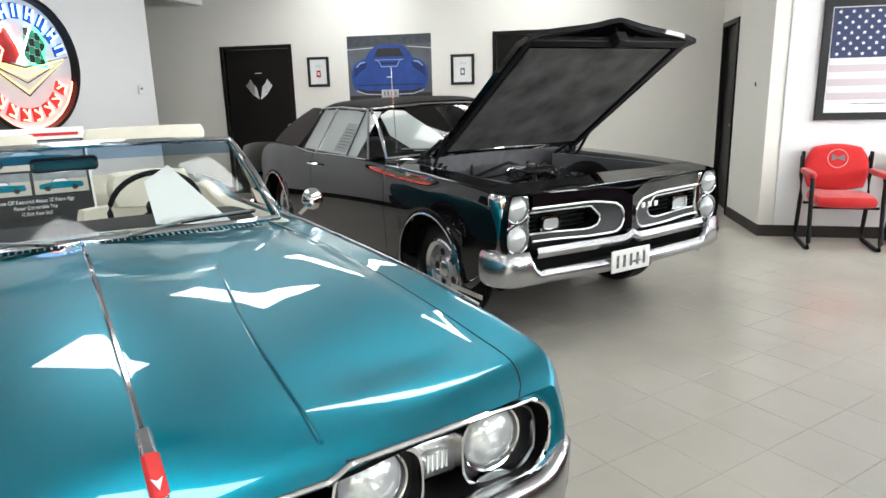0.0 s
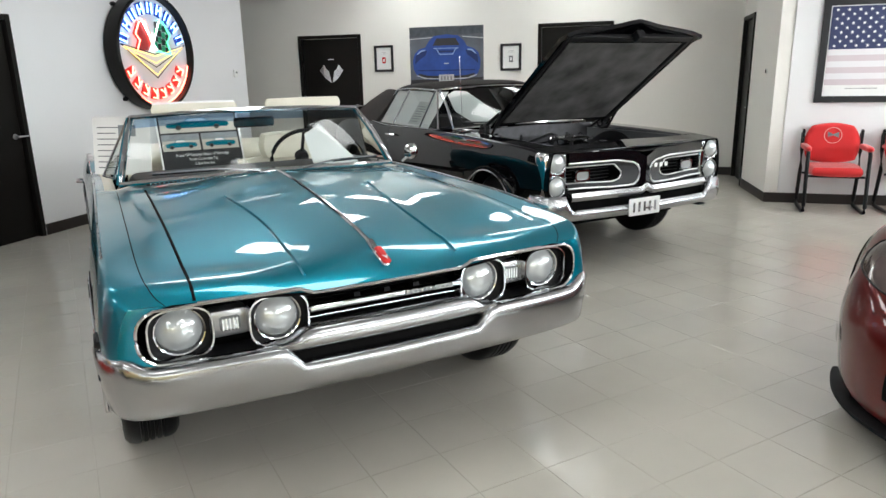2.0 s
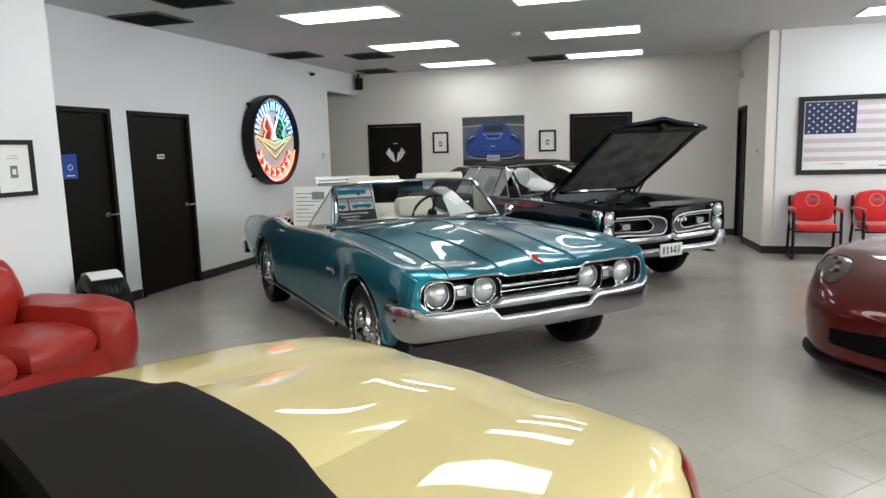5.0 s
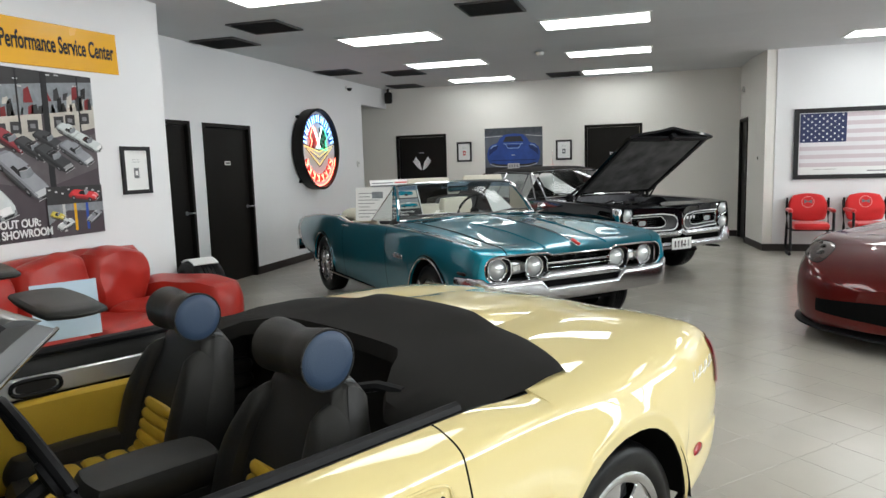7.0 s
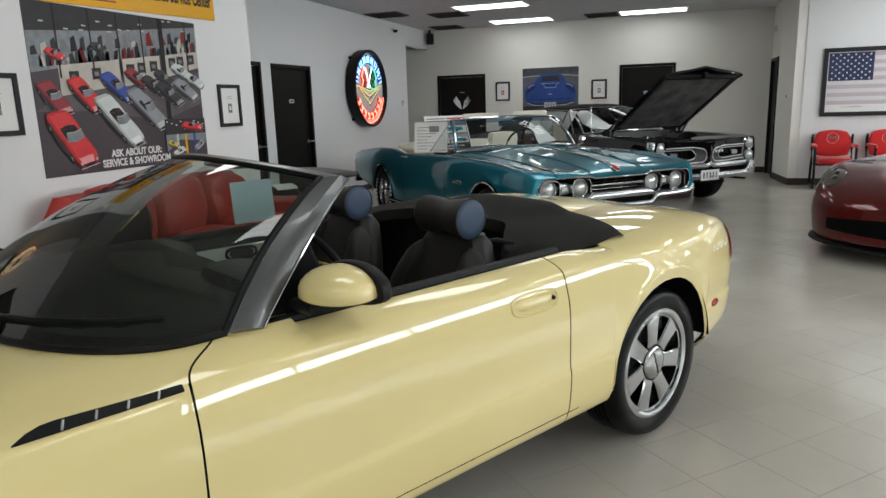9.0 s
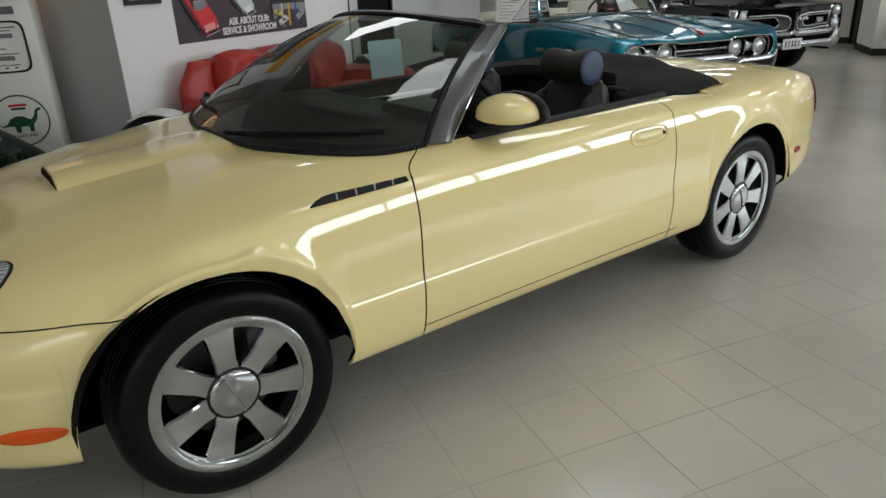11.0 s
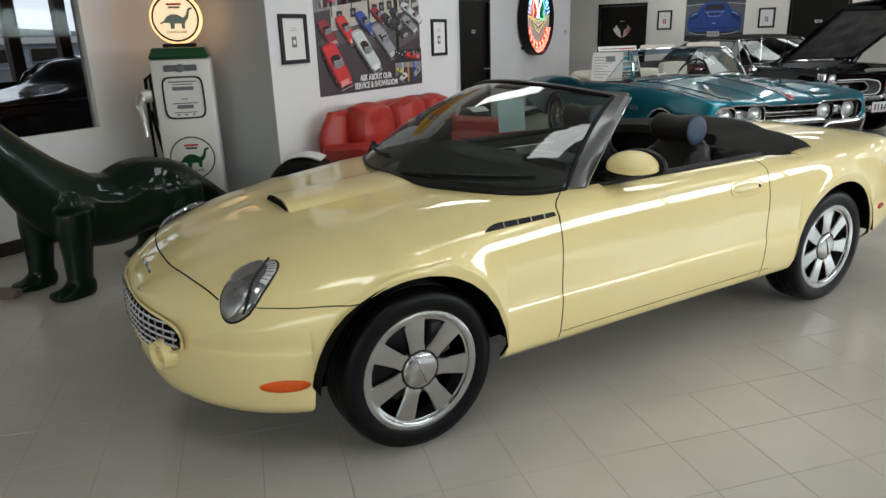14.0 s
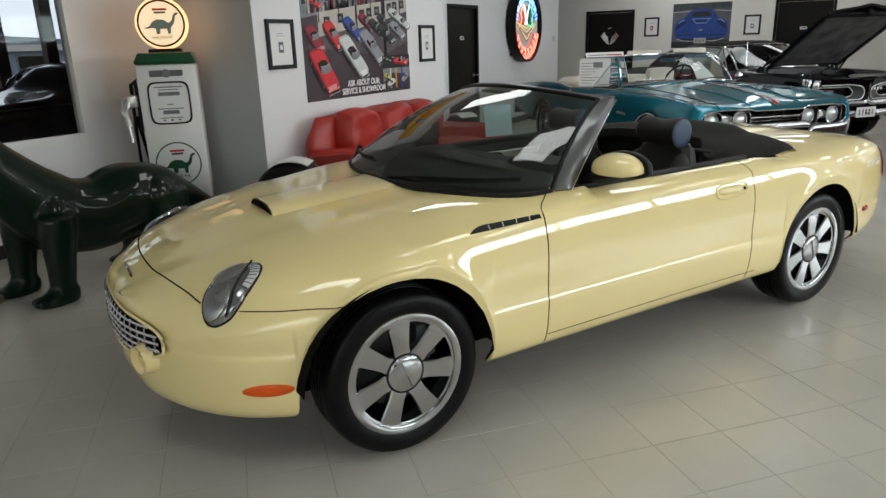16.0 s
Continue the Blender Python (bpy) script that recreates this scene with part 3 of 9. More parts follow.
def add_wheel(car, x, y, z, r, rim, w, style, side):
    """A wheel whose outer face looks along the car's +y for side 1."""
    wh = part("tyre", tyre_mesh(r, rim, w), RUBBER, car, at=pose(x, y, z, 0, 0, 0 if side > 0 else 180), smooth=50)
    h = w / 2
    bm = lathe([(rim + 0.004, h * 0.80), (rim + 0.010, h * 0.93), (rim - 0.004, h * 0.97), (rim - 0.018, h * 0.90), (rim - 0.022, h * 0.5), (rim - 0.04, -h * 0.7), (rim, -h * 0.85)], 48)
    part("rim", bm, WHEEL_CHROME if style != "rally" else ALLOY, wh, "polished wheel rim", smooth=50)
    part("brake_disc", lathe([(0.0, -0.01), (rim - 0.07, -0.01), (rim - 0.07, -0.03), (0, -0.03)], 32), CAST_IRON, wh)
    # added disc: its near-black colour stands for the shade between the spokes
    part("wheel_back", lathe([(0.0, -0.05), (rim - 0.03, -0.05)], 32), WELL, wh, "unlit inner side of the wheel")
    if style == "seven":
        hub = lathe([(0.0, h * 0.93), (0.03, h * 0.925), (0.055, h * 0.90), (0.070, h * 0.865), (0.0745, h * 0.82), (0.076, h * 0.70), (0.0, h * 0.64)], 40)
        cap = part("hub_cap", hub, WHEEL_CHROME, wh, "broad domed chrome hub cap")
        part("hub_groove", lathe([(0.074, h * 0.795), (0.079, h * 0.80), (0.081, h * 0.79)], 40), BLACK, wh)
        part("hub_emblem", tube([(-0.020, h * 0.925, -0.052), (0.0, h * 0.955, 0.0), (0.020, h * 0.925, 0.052)], 0.003, 5), SATIN, cap, "slim wing emblem")
        part("wheel_ring", lathe([(0.206, h * 0.70), (0.206, h * 0.80), (0.212, h * 0.825), (rim - 0.006, h * 0.83), (rim, h * 0.80)], 56), WHEEL_CHROME, wh, "bright outer ring of the wheel")
        for k in range(7):
            rows = []
            for rad, half, out in ((0.060, 0.031, 0.77), (0.085, 0.036, 0.79), (0.105, 0.0335, 0.80), (0.15, 0.0385, 0.815), (0.19, 0.0435, 0.825), (0.202, 0.047, 0.826), (0.213, 0.056, 0.824)):
                rows.append([(rad, h * (out - 0.35), -half * 0.94), (rad, h * out - 0.006, -half), (rad, h * out, -half + 0.005), (rad, h * out, half - 0.005), (rad, h * out - 0.006, half), (rad, h * (out - 0.35), half * 0.94)])
            part("spoke", grid_mesh(rows), WHEEL_CHROME, wh, "broad flat chromed spoke", at=Matrix.Rotation(2 * math.pi * k / 7 + 0.3, 4, "Y"))
        part("brake_caliper", cushion(-0.16, -0.07, -0.005, 0.05, 0.02, 0.17, 0.3, 3), CAST_IRON, wh, "grey brake caliper behind the spokes")
    elif style == "five":
        part("hub_cap", lathe([(0.0, h * 0.98), (0.028, h * 0.96), (0.04, h * 0.84), (0.042, h * 0.6), (0, h * 0.6)], 24), CHROME, wh)
        bm = bmesh.new()
        for k in range(5):
            t = bmesh.new()
            rows = [[(rad, h * o - 0.02, -half), (rad, h * o, -half * 0.7), (rad, h * o, half * 0.7), (rad, h * o - 0.02, half)] for rad, half, o in ((0.03, 0.03, 0.75), (0.08, 0.024, 0.72), (0.13, 0.026, 0.62), (rim - 0.012, 0.045, 0.5))]
            grid_mesh(rows, bm=t)
            merge(bm, t, Matrix.Rotation(2 * math.pi * k / 5, 4, "Y"))
        part("spokes", bm, CHROME, wh, "five chromed spokes")
        part("wheel_dish", lathe([(0.03, h * 0.35), (rim - 0.02, h * 0.3)], 32), GREY_PLASTIC, wh)
    else:
        part("wheel_dish", lathe([(0.0, h * 0.70), (0.06, h * 0.72), (0.075, h * 0.55), (rim - 0.05, h * 0.62), (rim - 0.02, h * 0.45)], 40), SATIN, wh, "silver steel wheel disc")
        part("hub_cap", lathe([(0.0, h * 0.95), (0.035, h * 0.93), (0.055, h * 0.8), (0.058, h * 0.68)], 24), CHROME, wh)
        for k in range(5):
            part("slot", block(0.085, 0.13, h * 0.585, h * 0.63, -0.022, 0.022, 0.004), BLACK, wh, at=Matrix.Rotation(2 * math.pi * k / 5, 4, "Y"))
        part("trim_ring", lathe([(rim + 0.006, h * 0.95), (rim - 0.004, h * 1.0), (rim - 0.03, h * 0.85)], 48), CHROME, wh)
    return wh


def windscreen(car, base, top, bulge, glass, frame_mat, r=0.014, name="windscreen", n=14, frame_label=""):
    """base and top: (x in the middle, x at the sides, z in the middle, z at the sides, half width)."""
    def edge(e, s):
        return Vector((e[0] + (e[1] - e[0]) * s * s, s * e[4], e[2] + (e[3] - e[2]) * s * s))

    def at(s, t):
        p = edge(base, s).lerp(edge(top, s), t)
        return p + Vector((1, 0, 1)).normalized() * bulge * 4 * t * (1 - t)
    rows = [[at(-1 + 2 * i / n, j / 6) for j in range(7)] for i in range(n + 1)]
    back = [[p - Vector((0.005, 0, 0.003)) for p in r] for r in rows]
    bm = grid_mesh(rows)
    g = part(name, bm, glass, car, "clear curved glass")
    g.visible_shadow = False
    line = [at(-1 + 2 * i / n, 0) for i in range(n + 1)] + [at(1, j / 6) for j in range(1, 7)] + [at(1 - 2 * i / n, 1) for i in range(1, n + 1)] + [at(-1, 1 - j / 6) for j in range(1, 6)]
    part(name + "_frame", tube(line, r, 8, closed=True), frame_mat, car, frame_label)
    return at


def arch_trim(car, xc, r, zc, half, mat=CHROME, thick=0.007):
    for s in (1, -1):
        pts = []
        for k in range(25):
            a = math.pi * (-0.02 + 1.04 * k / 24)
            x = xc + r * math.cos(a)
            pts.append((x, s * (half(x) + 0.003), zc + r * math.sin(a)))
        part("arch_trim", tube(pts, thick, 6), mat, car, "bright wheel arch moulding")


# -- shared pieces of the cars --
def smooth01(t):
    t = min(1.0, max(0.0, t))
    return t * t * (3 - 2 * t)


def round_lamp(car, x, y, z, r=0.083, name="headlamp"):
    bm = lathe([(0.0, 0.032), (r * 0.4, 0.028), (r * 0.75, 0.016), (r * 0.95, 0.0), (r, -0.012)], 32, "X")
    lamp = part(name, bm, LENS, car, "round glass headlamp", at=pose(x, y, z))
    part("lamp_ring", lathe([(r * 1.0, -0.01), (r * 1.02, 0.006), (r * 1.08, 0.008), (r * 1.12, 0.0), (r * 1.12, -0.02)], 32, "X"), CHROME, lamp, "chrome retaining ring")
    return lamp


def cross_plate(points, depth, mat, car, name, x, label="", inner=None):
    """A plate in the car's y-z plane at x."""
    bm = ring(points, inner, depth) if inner else outline(points, depth)
    bm.transform(Matrix.Rotation(radians(90), 4, "Z"))
    return part(name, bm, mat, car, label, at=pose(x, 0, 0))


def steering_wheel(car, x, y, z, tilt=-65, mat=BLACK, r=0.19):
    pts = [(0.0, r * math.cos(2 * math.pi * k / 28), r * math.sin(2 * math.pi * k / 28)) for k in range(28)]
    bm = tube(pts, 0.013, 8, closed=True)
    for a in (0, 130, 230):
        tube([(0.0, 0.03 * math.cos(radians(a + 90)), 0.03 * math.sin(radians(a + 90))), (0, r * math.cos(radians(a + 90)), r * math.sin(radians(a + 90)))], 0.011, 6, bm)
    merge(bm, lathe([(0, -0.02), (0.045, -0.015), (0.045, 0.02), (0, 0.03)], 16, "X"))
    tube([(0, 0, 0), (0.32, 0, -0.03)], 0.02, 8, bm)
    return part("steering_wheel", bm, mat, car, at=pose(x, y, z, 0, 90 + tilt, 0))


def bench(car, x, z, y0, y1, mat, name, back=0.55, deep=0.5, lean=14):
    part(name + "_base", cushion(x - deep, x, y0, y1, z - 0.16, z, 0.3), mat, car)
    part(name + "_back", cushion(-0.14, 0.0, y0, y1, 0, back, 0.35), mat, car, at=pose(x - deep + 0.08, 0, z - 0.05, 0, -lean, 0))


def wiper(car, pts, arm=SATIN):
    part("wiper_blade", tube([(x - 0.004, y, z - 0.004) for x, y, z in pts[1:]], 0.008, 6), BLACK, car, "black wiper blade")
    bm = tube(pts, 0.0055, 6)
    part("wiper", bm, arm, car, "slim wiper arm")


# -- the pale yellow roadster --
def roadster():
    car = thing("convertible_car", pose(-1.68, -3.888, 0, 0, 0, -118.95), "pale yellow two-seat convertible with its top down", "car")
    arches, zc = ((0.02, 0.392), (-2.645, 0.385)), 0.333
    half = pchip([(0.885, 0.10), (0.87, 0.24), (0.83, 0.38), (0.775, 0.49), (0.70, 0.60), (0.56, 0.735), (0.416, 0.815), (0.2, 0.875), (0, 0.903), (-1.4, 0.90), (-2.2, 0.908), (-2.65, 0.910), (-2.95, 0.890), (-3.2, 0.850), (-3.4, 0.800), (-3.55, 0.725), (-3.66, 0.62), (-3.73, 0.47), (-3.77, 0.20)])
    bottom = pchip([(0.885, 0.34), (0.82, 0.275), (0.6, 0.245), (0.4, 0.240), (-0.4, 0.265), (-2.3, 0.265), (-3.1, 0.29), (-3.5, 0.34), (-3.77, 0.45)])
    wide = pchip([(0.885, 0.565), (0.5, 0.59), (0, 0.61), (-1.4, 0.61), (-2.7, 0.62), (-3.4, 0.60), (-3.77, 0.54)])
    shoulder = pchip([(0.885, 0.54), (0.85, 0.60), (0.75, 0.665), (0.6, 0.715), (0.45, 0.755), (0.25, 0.79), (0, 0.82), (-0.4, 0.850), (-0.8, 0.872), (-1.5, 0.876), (-2.3, 0.885), (-2.8, 0.893), (-3.2, 0.888), (-3.4, 0.868), (-3.5, 0.838), (-3.6, 0.775), (-3.7, 0.69), (-3.77, 0.62)])
    crown = pchip([(0.885, 0.58), (0.86, 0.645), (0.76, 0.715), (0.6, 0.775), (0.3, 0.845), (0, 0.88), (-0.55, 0.925), (-0.8, 0.935), (-2.6, 0.948), (-3.0, 0.945), (-3.3, 0.912), (-3.46, 0.875), (-3.55, 0.83), (-3.65, 0.755), (-3.72, 0.69), (-3.77, 0.635)])
    tuck = pchip([(0.885, 0.05), (0.7, 0.10), (0.5, 0.16), (0, 0.165), (-0.5, 0.145), (-0.8, 0.132), (-1.5, 0.12), (-2.7, 0.12), (-3.3, 0.11), (-3.77, 0.06)])
    COCKPIT = (-0.98, -2.34)

    def spec(x):
        w, zb, zw, zs, zt, tk = half(x), arched(x, bottom(x), arches, zc), wide(x), shoulder(x), crown(x), tuck(x)
        inn = 0.01 if in_arch(x, arches) else 0.075
        zw = max(zw, zb + 0.02)
        zs2 = max(zs, zw + 0.08)
        ledge = min(1.0, max(0.0, (0.52 - zb) / 0.22))
        flank = smooth01((0.45 - x) / 0.75) * smooth01((x + 3.0) / 0.8)
        ys = [w - inn, w - inn * 0.22 * ledge, w - 0.001 * ledge, w - 0.012 * ledge, w - 0.009 * flank, w - tk * 0.10 + (tk * 0.10 - 0.0355) * flank, w - tk * 0.46 + (tk * 0.46 - 0.052) * flank]
        zl = [zb, zb + 0.045, max(zb + 0.05, min(0.497, zw - 0.06)), max(zb + 0.06, min(0.513, zw - 0.03)), max(zw + (zs2 - 0.152 - zw) * flank, zb + 0.06), min(max(zs2 - 0.115 + 0.070 * flank, zb + 0.038), zs2 - 0.045), zs2 - 0.030 + 0.022 * flank]
        for k in range(5, -1, -1):
            zl[k] = min(zl[k], zl[k + 1] - 0.0055)
        pts = list(zip(ys, zl))
        e = max(0.02, w - tk)
        if COCKPIT[1] < x < COCKPIT[0]:
            sill = 0.020 * smooth01((x - COCKPIT[1]) / 0.25)
            pts += [(e - 0.012, zs2 + 0.004 + sill), (e - 0.05, zs2 + sill), (e - 0.075, zs2 - 0.06), (e - 0.10, 0.36), (0.30, 0.32), (0, 0.32)]
        else:
            flatter = smooth01((0.05 - x) / 0.45) if x > -1.5 else 0.0
            pts += [(e - 0.01, zs2 + (zt - zs2) * (0.15 + 0.25 * flatter)), (e * 0.86, zs2 + (zt - zs2) * (0.45 + 0.33 * flatter)), (e * 0.62, zs2 + (zt - zs2) * (0.80 + 0.13 * flatter)), (e * 0.4, zt - 0.012), (e * 0.2, zt - 0.003), (0, zt)]
        return with_seams(rounded(pts, 2), (32,))[0]
    n = len(spec(0.5))
    hood_j = with_seams(rounded([(0, 0)] * 13, 2), (32,))[1][0]
    seams = (-0.650, -1.99)

    def panels(x, j):
        if COCKPIT[1] - 0.01 < x < COCKPIT[0] + 0.01 and j > int(n * 0.58):
            return "cockpit_tub"
        if j > hood_j and 0.70 > x > -0.55:
            return "bonnet"
        if j > hood_j - 8 and -0.55 >= x > COCKPIT[0] - 0.01:
            return "scuttle"
        if x > 0.70:
            return "front_bumper"
        if x > -0.650:
            return "front_fender"
        if x > -1.99:
            return "door"
        return "rear_quarter"
    xs = list(np.linspace(0.885, 0.4, 24)) + list(np.linspace(0.4, -3.4, 64)) + list(np.linspace(-3.4, -3.77, 18)) + [COCKPIT[0], COCKPIT[0] - 0.002, COCKPIT[1], COCKPIT[1] + 0.002]
    for xc, r in arches:
        xs += arch_stations(xc, r)
    car_shell(car, spec, lambda k: SEAT_BLACK if k == "cockpit_tub" else YELLOW, xs, panels, seams_x=seams)
    for x in (0.885, -3.77):
        bm = bmesh.new()
        sec = spec(x)
        bm.faces.new([bm.verts.new((x, y, z)) for y, z in sec] + [bm.verts.new((x, -y, z)) for y, z in sec[-2::-1]])
        part("end_cap", bm, YELLOW, car)
    for xc, r in arches:
        wheel_well(car, xc, zc, r, 0.885)
    part("underbody", block(-3.4, 0.44, -0.66, 0.66, 0.28, 0.30), WELL, car)
    for x in (0.005, -2.645):
        for s in (1, -1):
            add_wheel(car, x, s * 0.756, zc, 0.329, 0.234, 0.211, "seven", s)
    def side_y(x, z):
        sec = spec(x)[:30]
        return float(np.interp(z, [p[1] for p in sec], [p[0] for p in sec]))

    def top_z(x, y):
        sec = spec(max(x, COCKPIT[0] + 0.004) if x > -1.5 else x)[24:]
        return float(np.interp(-abs(y), [-p[0] for p in sec], [p[1] for p in sec]))

    # windscreen: its foot is a deep bow over the scuttle
    def foot(s):
        a = abs(s) ** 0.9 * math.pi / 2
        y = 0.734 * math.sin(a) ** 0.8
        x = -0.79 + 0.455 * math.cos(a) ** 0.8
        return Vector((x, math.copysign(y, s), top_z(x, min(y, 0.735)) + 0.006))

    def screen(s, t):
        head = Vector((-1.06 - 0.14 * s * s, 0.575 * s, 1.305 - 0.05 * s * s))
        return foot(s).lerp(head, t) + Vector((0.6, 0, 0.8)) * (0.034 + 0.018 * (1 - s * s)) * 4 * t * (1 - t)
    N = 32
    g = part("windscreen", grid_mesh([[screen(-1 + 2 * i / N, j / 9) for j in range(10)] for i in range(N + 1)]), SHADE_GLASS, car, "green-tinted curved glass")
    g.visible_shadow = False
    line = [screen(-1 + 2 * i / N, 0.004) for i in range(N + 1)] + [screen(1, j / 8) for j in range(1, 9)] + [screen(1 - 2 * i / N, 1) for i in range(1, N + 1)] + [screen(-1, 1 - j / 8) for j in range(1, 8)]
    part("windscreen_seal", tube(line, 0.010, 6, closed=True), BLACK, car, "black rubber seal")
    rows = [[screen(-1 + 2 * i / N, t) - Vector((0.003, 0, 0.003)) for t in (0.0, 0.02, 0.04, 0.055)] for i in range(N + 1)]
    part("windscreen_border", grid_mesh(rows), BLACK, car, "black printed border of the glass")
    for s in (1, -1):
        rows = []
        for k in range(11):
            t = k / 10
            p = screen(s, t)
            rear = Vector((-0.892, s * 0.748, 0.902)).lerp(Vector((-1.275, s * 0.612, 1.248)), t) + Vector((0.0, s * 0.01, 0.028)) * 4 * t * (1 - t)
            p = p.lerp(rear, 0.16)
            mid = (p + rear) / 2
            rows.append([p + Vector((0.006, s * 0.004, 0.004)), mid + Vector((0.0, s * 0.018, 0.012)), rear, rear + Vector((-0.004, -s * 0.03, -0.014)), p + Vector((-0.04, -s * 0.02, -0.02))])
        part("windscreen_pillar", grid_mesh(rows, closed_v=True, caps=True), PILLAR, car, "satin grey windscreen pillar", smooth=50)
        part("pillar_trim", tube([r[2] + Vector((0.0, s * 0.002, 0.002)) for r in rows], 0.0035, 6), CHROME, car, "thin bright edge of the pillar")
    rows = []
    for k in range(15):
        p = screen(-1 + 2 * k / 14, 1.0)
        rows.append([p + Vector((0.008, 0, 0.002)), p + Vector((-0.02, 0, 0.013)), p + Vector((-0.062, 0, 0.004)), p + Vector((-0.02, 0, -0.014))])
    part("windscreen_header", grid_mesh(rows, closed_v=True, caps=True), PILLAR, car, "satin grey header rail", smooth=60)

    def skin_patch(points, lift, n=10):
        """A plate that follows the flank: points (x, z) of its outline."""
        cx, cz = sum(p[0] for p in points) / len(points), sum(p[1] for p in points) / len(points)
        rows = []
        for f in (0.02, 0.5, 0.85, 1.0):
            rows.append([(cx + f * (x - cx), side_y(cx + f * (x - cx), cz + f * (z - cz)) + lift * (1 - f ** 6) + 0.001, cz + f * (z - cz)) for x, z in points])
        return grid_mesh(rows, closed_v=True)

    def both(name, bm_of, mat, label=""):
        for s in (1, -1):
            bm = bm_of()
            if s < 0:
                bm.transform(Matrix.Diagonal((1, -1, 1, 1)))
            part(name, bm, mat, car, label)
    # dashboard and scuttle
    rows = []
    for k in range(15):
        q = -0.96 + 1.92 * k / 14
        p = Vector((-0.62 - 0.22 * q * q, 0.70 * q, 0.925 - 0.03 * q * q))
        rows.append([p + Vector((-0.16, 0, 0.028)), p + Vector((-0.34, 0, 0.022)), p + Vector((-0.45, 0, -0.02)), p + Vector((-0.47, 0, -0.10)), p + Vector((-0.42, 0, -0.30))])
    part("dashboard", grid_mesh(rows), SEAT_BLACK, car, "black padded dashboard")
    rows = []
    for i in range(N + 1):
        f = foot(-1 + 2 * i / N)
        rows.append([(x, f.y * (1 - 0.05 * k / 8), top_z(x, f.y * (1 - 0.05 * k / 8)) + 0.007 + 0.006 * k / 8) for k, x in enumerate(np.linspace(f.x - 0.004, COCKPIT[0] - 0.08, 9))])
    part("dash_top", grid_mesh(rows), DASH, car, "black padded top of the dashboard")
    part("instrument_binnacle", cushion(-1.13, -0.93, 0.20, 0.58, 0.86, 0.99, 0.45), SEAT_BLACK, car)
    steering_wheel(car, -1.30, 0.38, 0.90, -66, BLACK, 0.185)
    part("centre_console", cushion(-2.0, -1.0, -0.10, 0.12, 0.36, 0.64, 0.25), SEAT_BLACK, car)
    part("armrest", cushion(-1.80, -1.42, -0.10, 0.12, 0.62, 0.72, 0.4), SEAT_BLACK, car)
    for s, top in ((-1, 0.0), (1, -0.02)):
        y = 0.37 * s
        part("seat_base", cushion(-1.86, -1.34, y - 0.26, y + 0.26, 0.38, 0.56, 0.35), SEAT_BLACK, car)
        def slimmed(bm):
            for v in bm.verts:
                k = smooth01((v.co.z - 0.26) / 0.32)
                v.co.y *= 1 - 0.34 * k
                v.co.x -= 0.02 * k * (v.co.x > 0)
            return bm
        back = part("seat_back", slimmed(cushion(-0.10, 0.065, -0.255, 0.255, 0.0, 0.58, 0.45, 14)), SEAT_BLACK, car, "black leather seat back", at=pose(-1.765, y, 0.44, 0, -17, 0))
        for q in (1, -1):
            part("seat_bolster", slimmed(cushion(-0.05, 0.105, q * 0.195 - 0.055, q * 0.195 + 0.055, 0.0, 0.50, 0.6, 12)), SEAT_BLACK, back, "padded side bolster")
            part("base_bolster", cushion(-1.84, -1.36, y + q * 0.215 - 0.05, y + q * 0.215 + 0.05, 0.48, 0.615, 0.45), SEAT_BLACK, car)
        for k in range(7):
            part("yellow_pleat", cushion(0.045, 0.078, -0.135 + 0.004 * k, 0.135 - 0.004 * k, 0.03 + 0.038 * k, 0.068 + 0.038 * k, 0.5, 3), SEAT_YELLOW, back, "yellow leather pleat")
        for k in range(5):
            part("yellow_pleat", cushion(-1.78 + 0.075 * k, -1.71 + 0.075 * k, y - 0.15, y + 0.15, 0.545, 0.572, 0.5, 3), SEAT_YELLOW, car)
        bm = lathe([(0.0, -0.145), (0.055, -0.140), (0.074, -0.115), (0.070, -0.05), (0.062, -0.005), (0.068, 0.045), (0.079, 0.115), (0.078, 0.132)], 32)
        hr = part("head_roll", bm, SEAT_BLACK, car, "rolled black headrest", at=pose(-1.885, y, 1.032))
        part("head_roll_end", lathe([(0.0, 0.1385), (0.05, 0.138), (0.071, 0.136), (0.076, 0.131)], 32), SEAT_BLUE, hr, "slate blue end of the headrest")
        part("head_roll_piping", tube([(0.077 * math.cos(a), 0.1325, 0.077 * math.sin(a)) for a in (2 * math.pi * k / 32 for k in range(32))], 0.0028, 5, closed=True), SEAT_BLACK, hr, "rolled seam of the headrest")
        part("belt_guide", tube([(-0.062 + 0.020 * math.cos(a), 0.118 + 0.012 * math.sin(a), -0.092 + 0.026 * math.sin(a)) for a in (2 * math.pi * k / 18 for k in range(18))], 0.005, 6, closed=True), GREY_PLASTIC, hr, "small grey belt loop")
    for s in (1, -1):
        bm = cushion(-2.05, -1.12, -0.03, 0.03, 0.46, 0.762, 0.3)
        part("door_card", bm, SEAT_YELLOW, car, "yellow leather door panel", at=pose(0, s * 0.665, 0))
        part("door_cap", tube([(x, s * (half(x) - tuck(x) - 0.055), shoulder(x) + 0.006 + 0.018 * smooth01((x - COCKPIT[1]) / 0.25)) for x in np.linspace(-0.91, -2.10, 20)], 0.018, 8), BLACK, car, "black door capping")
        band = part("door_band", block(-2.02, -1.08, -0.010, 0.010, 0.765, 0.835, 0.006), BRIGHT_TRIM, car, "brushed silver door band", at=pose(0, s * 0.688, 0))
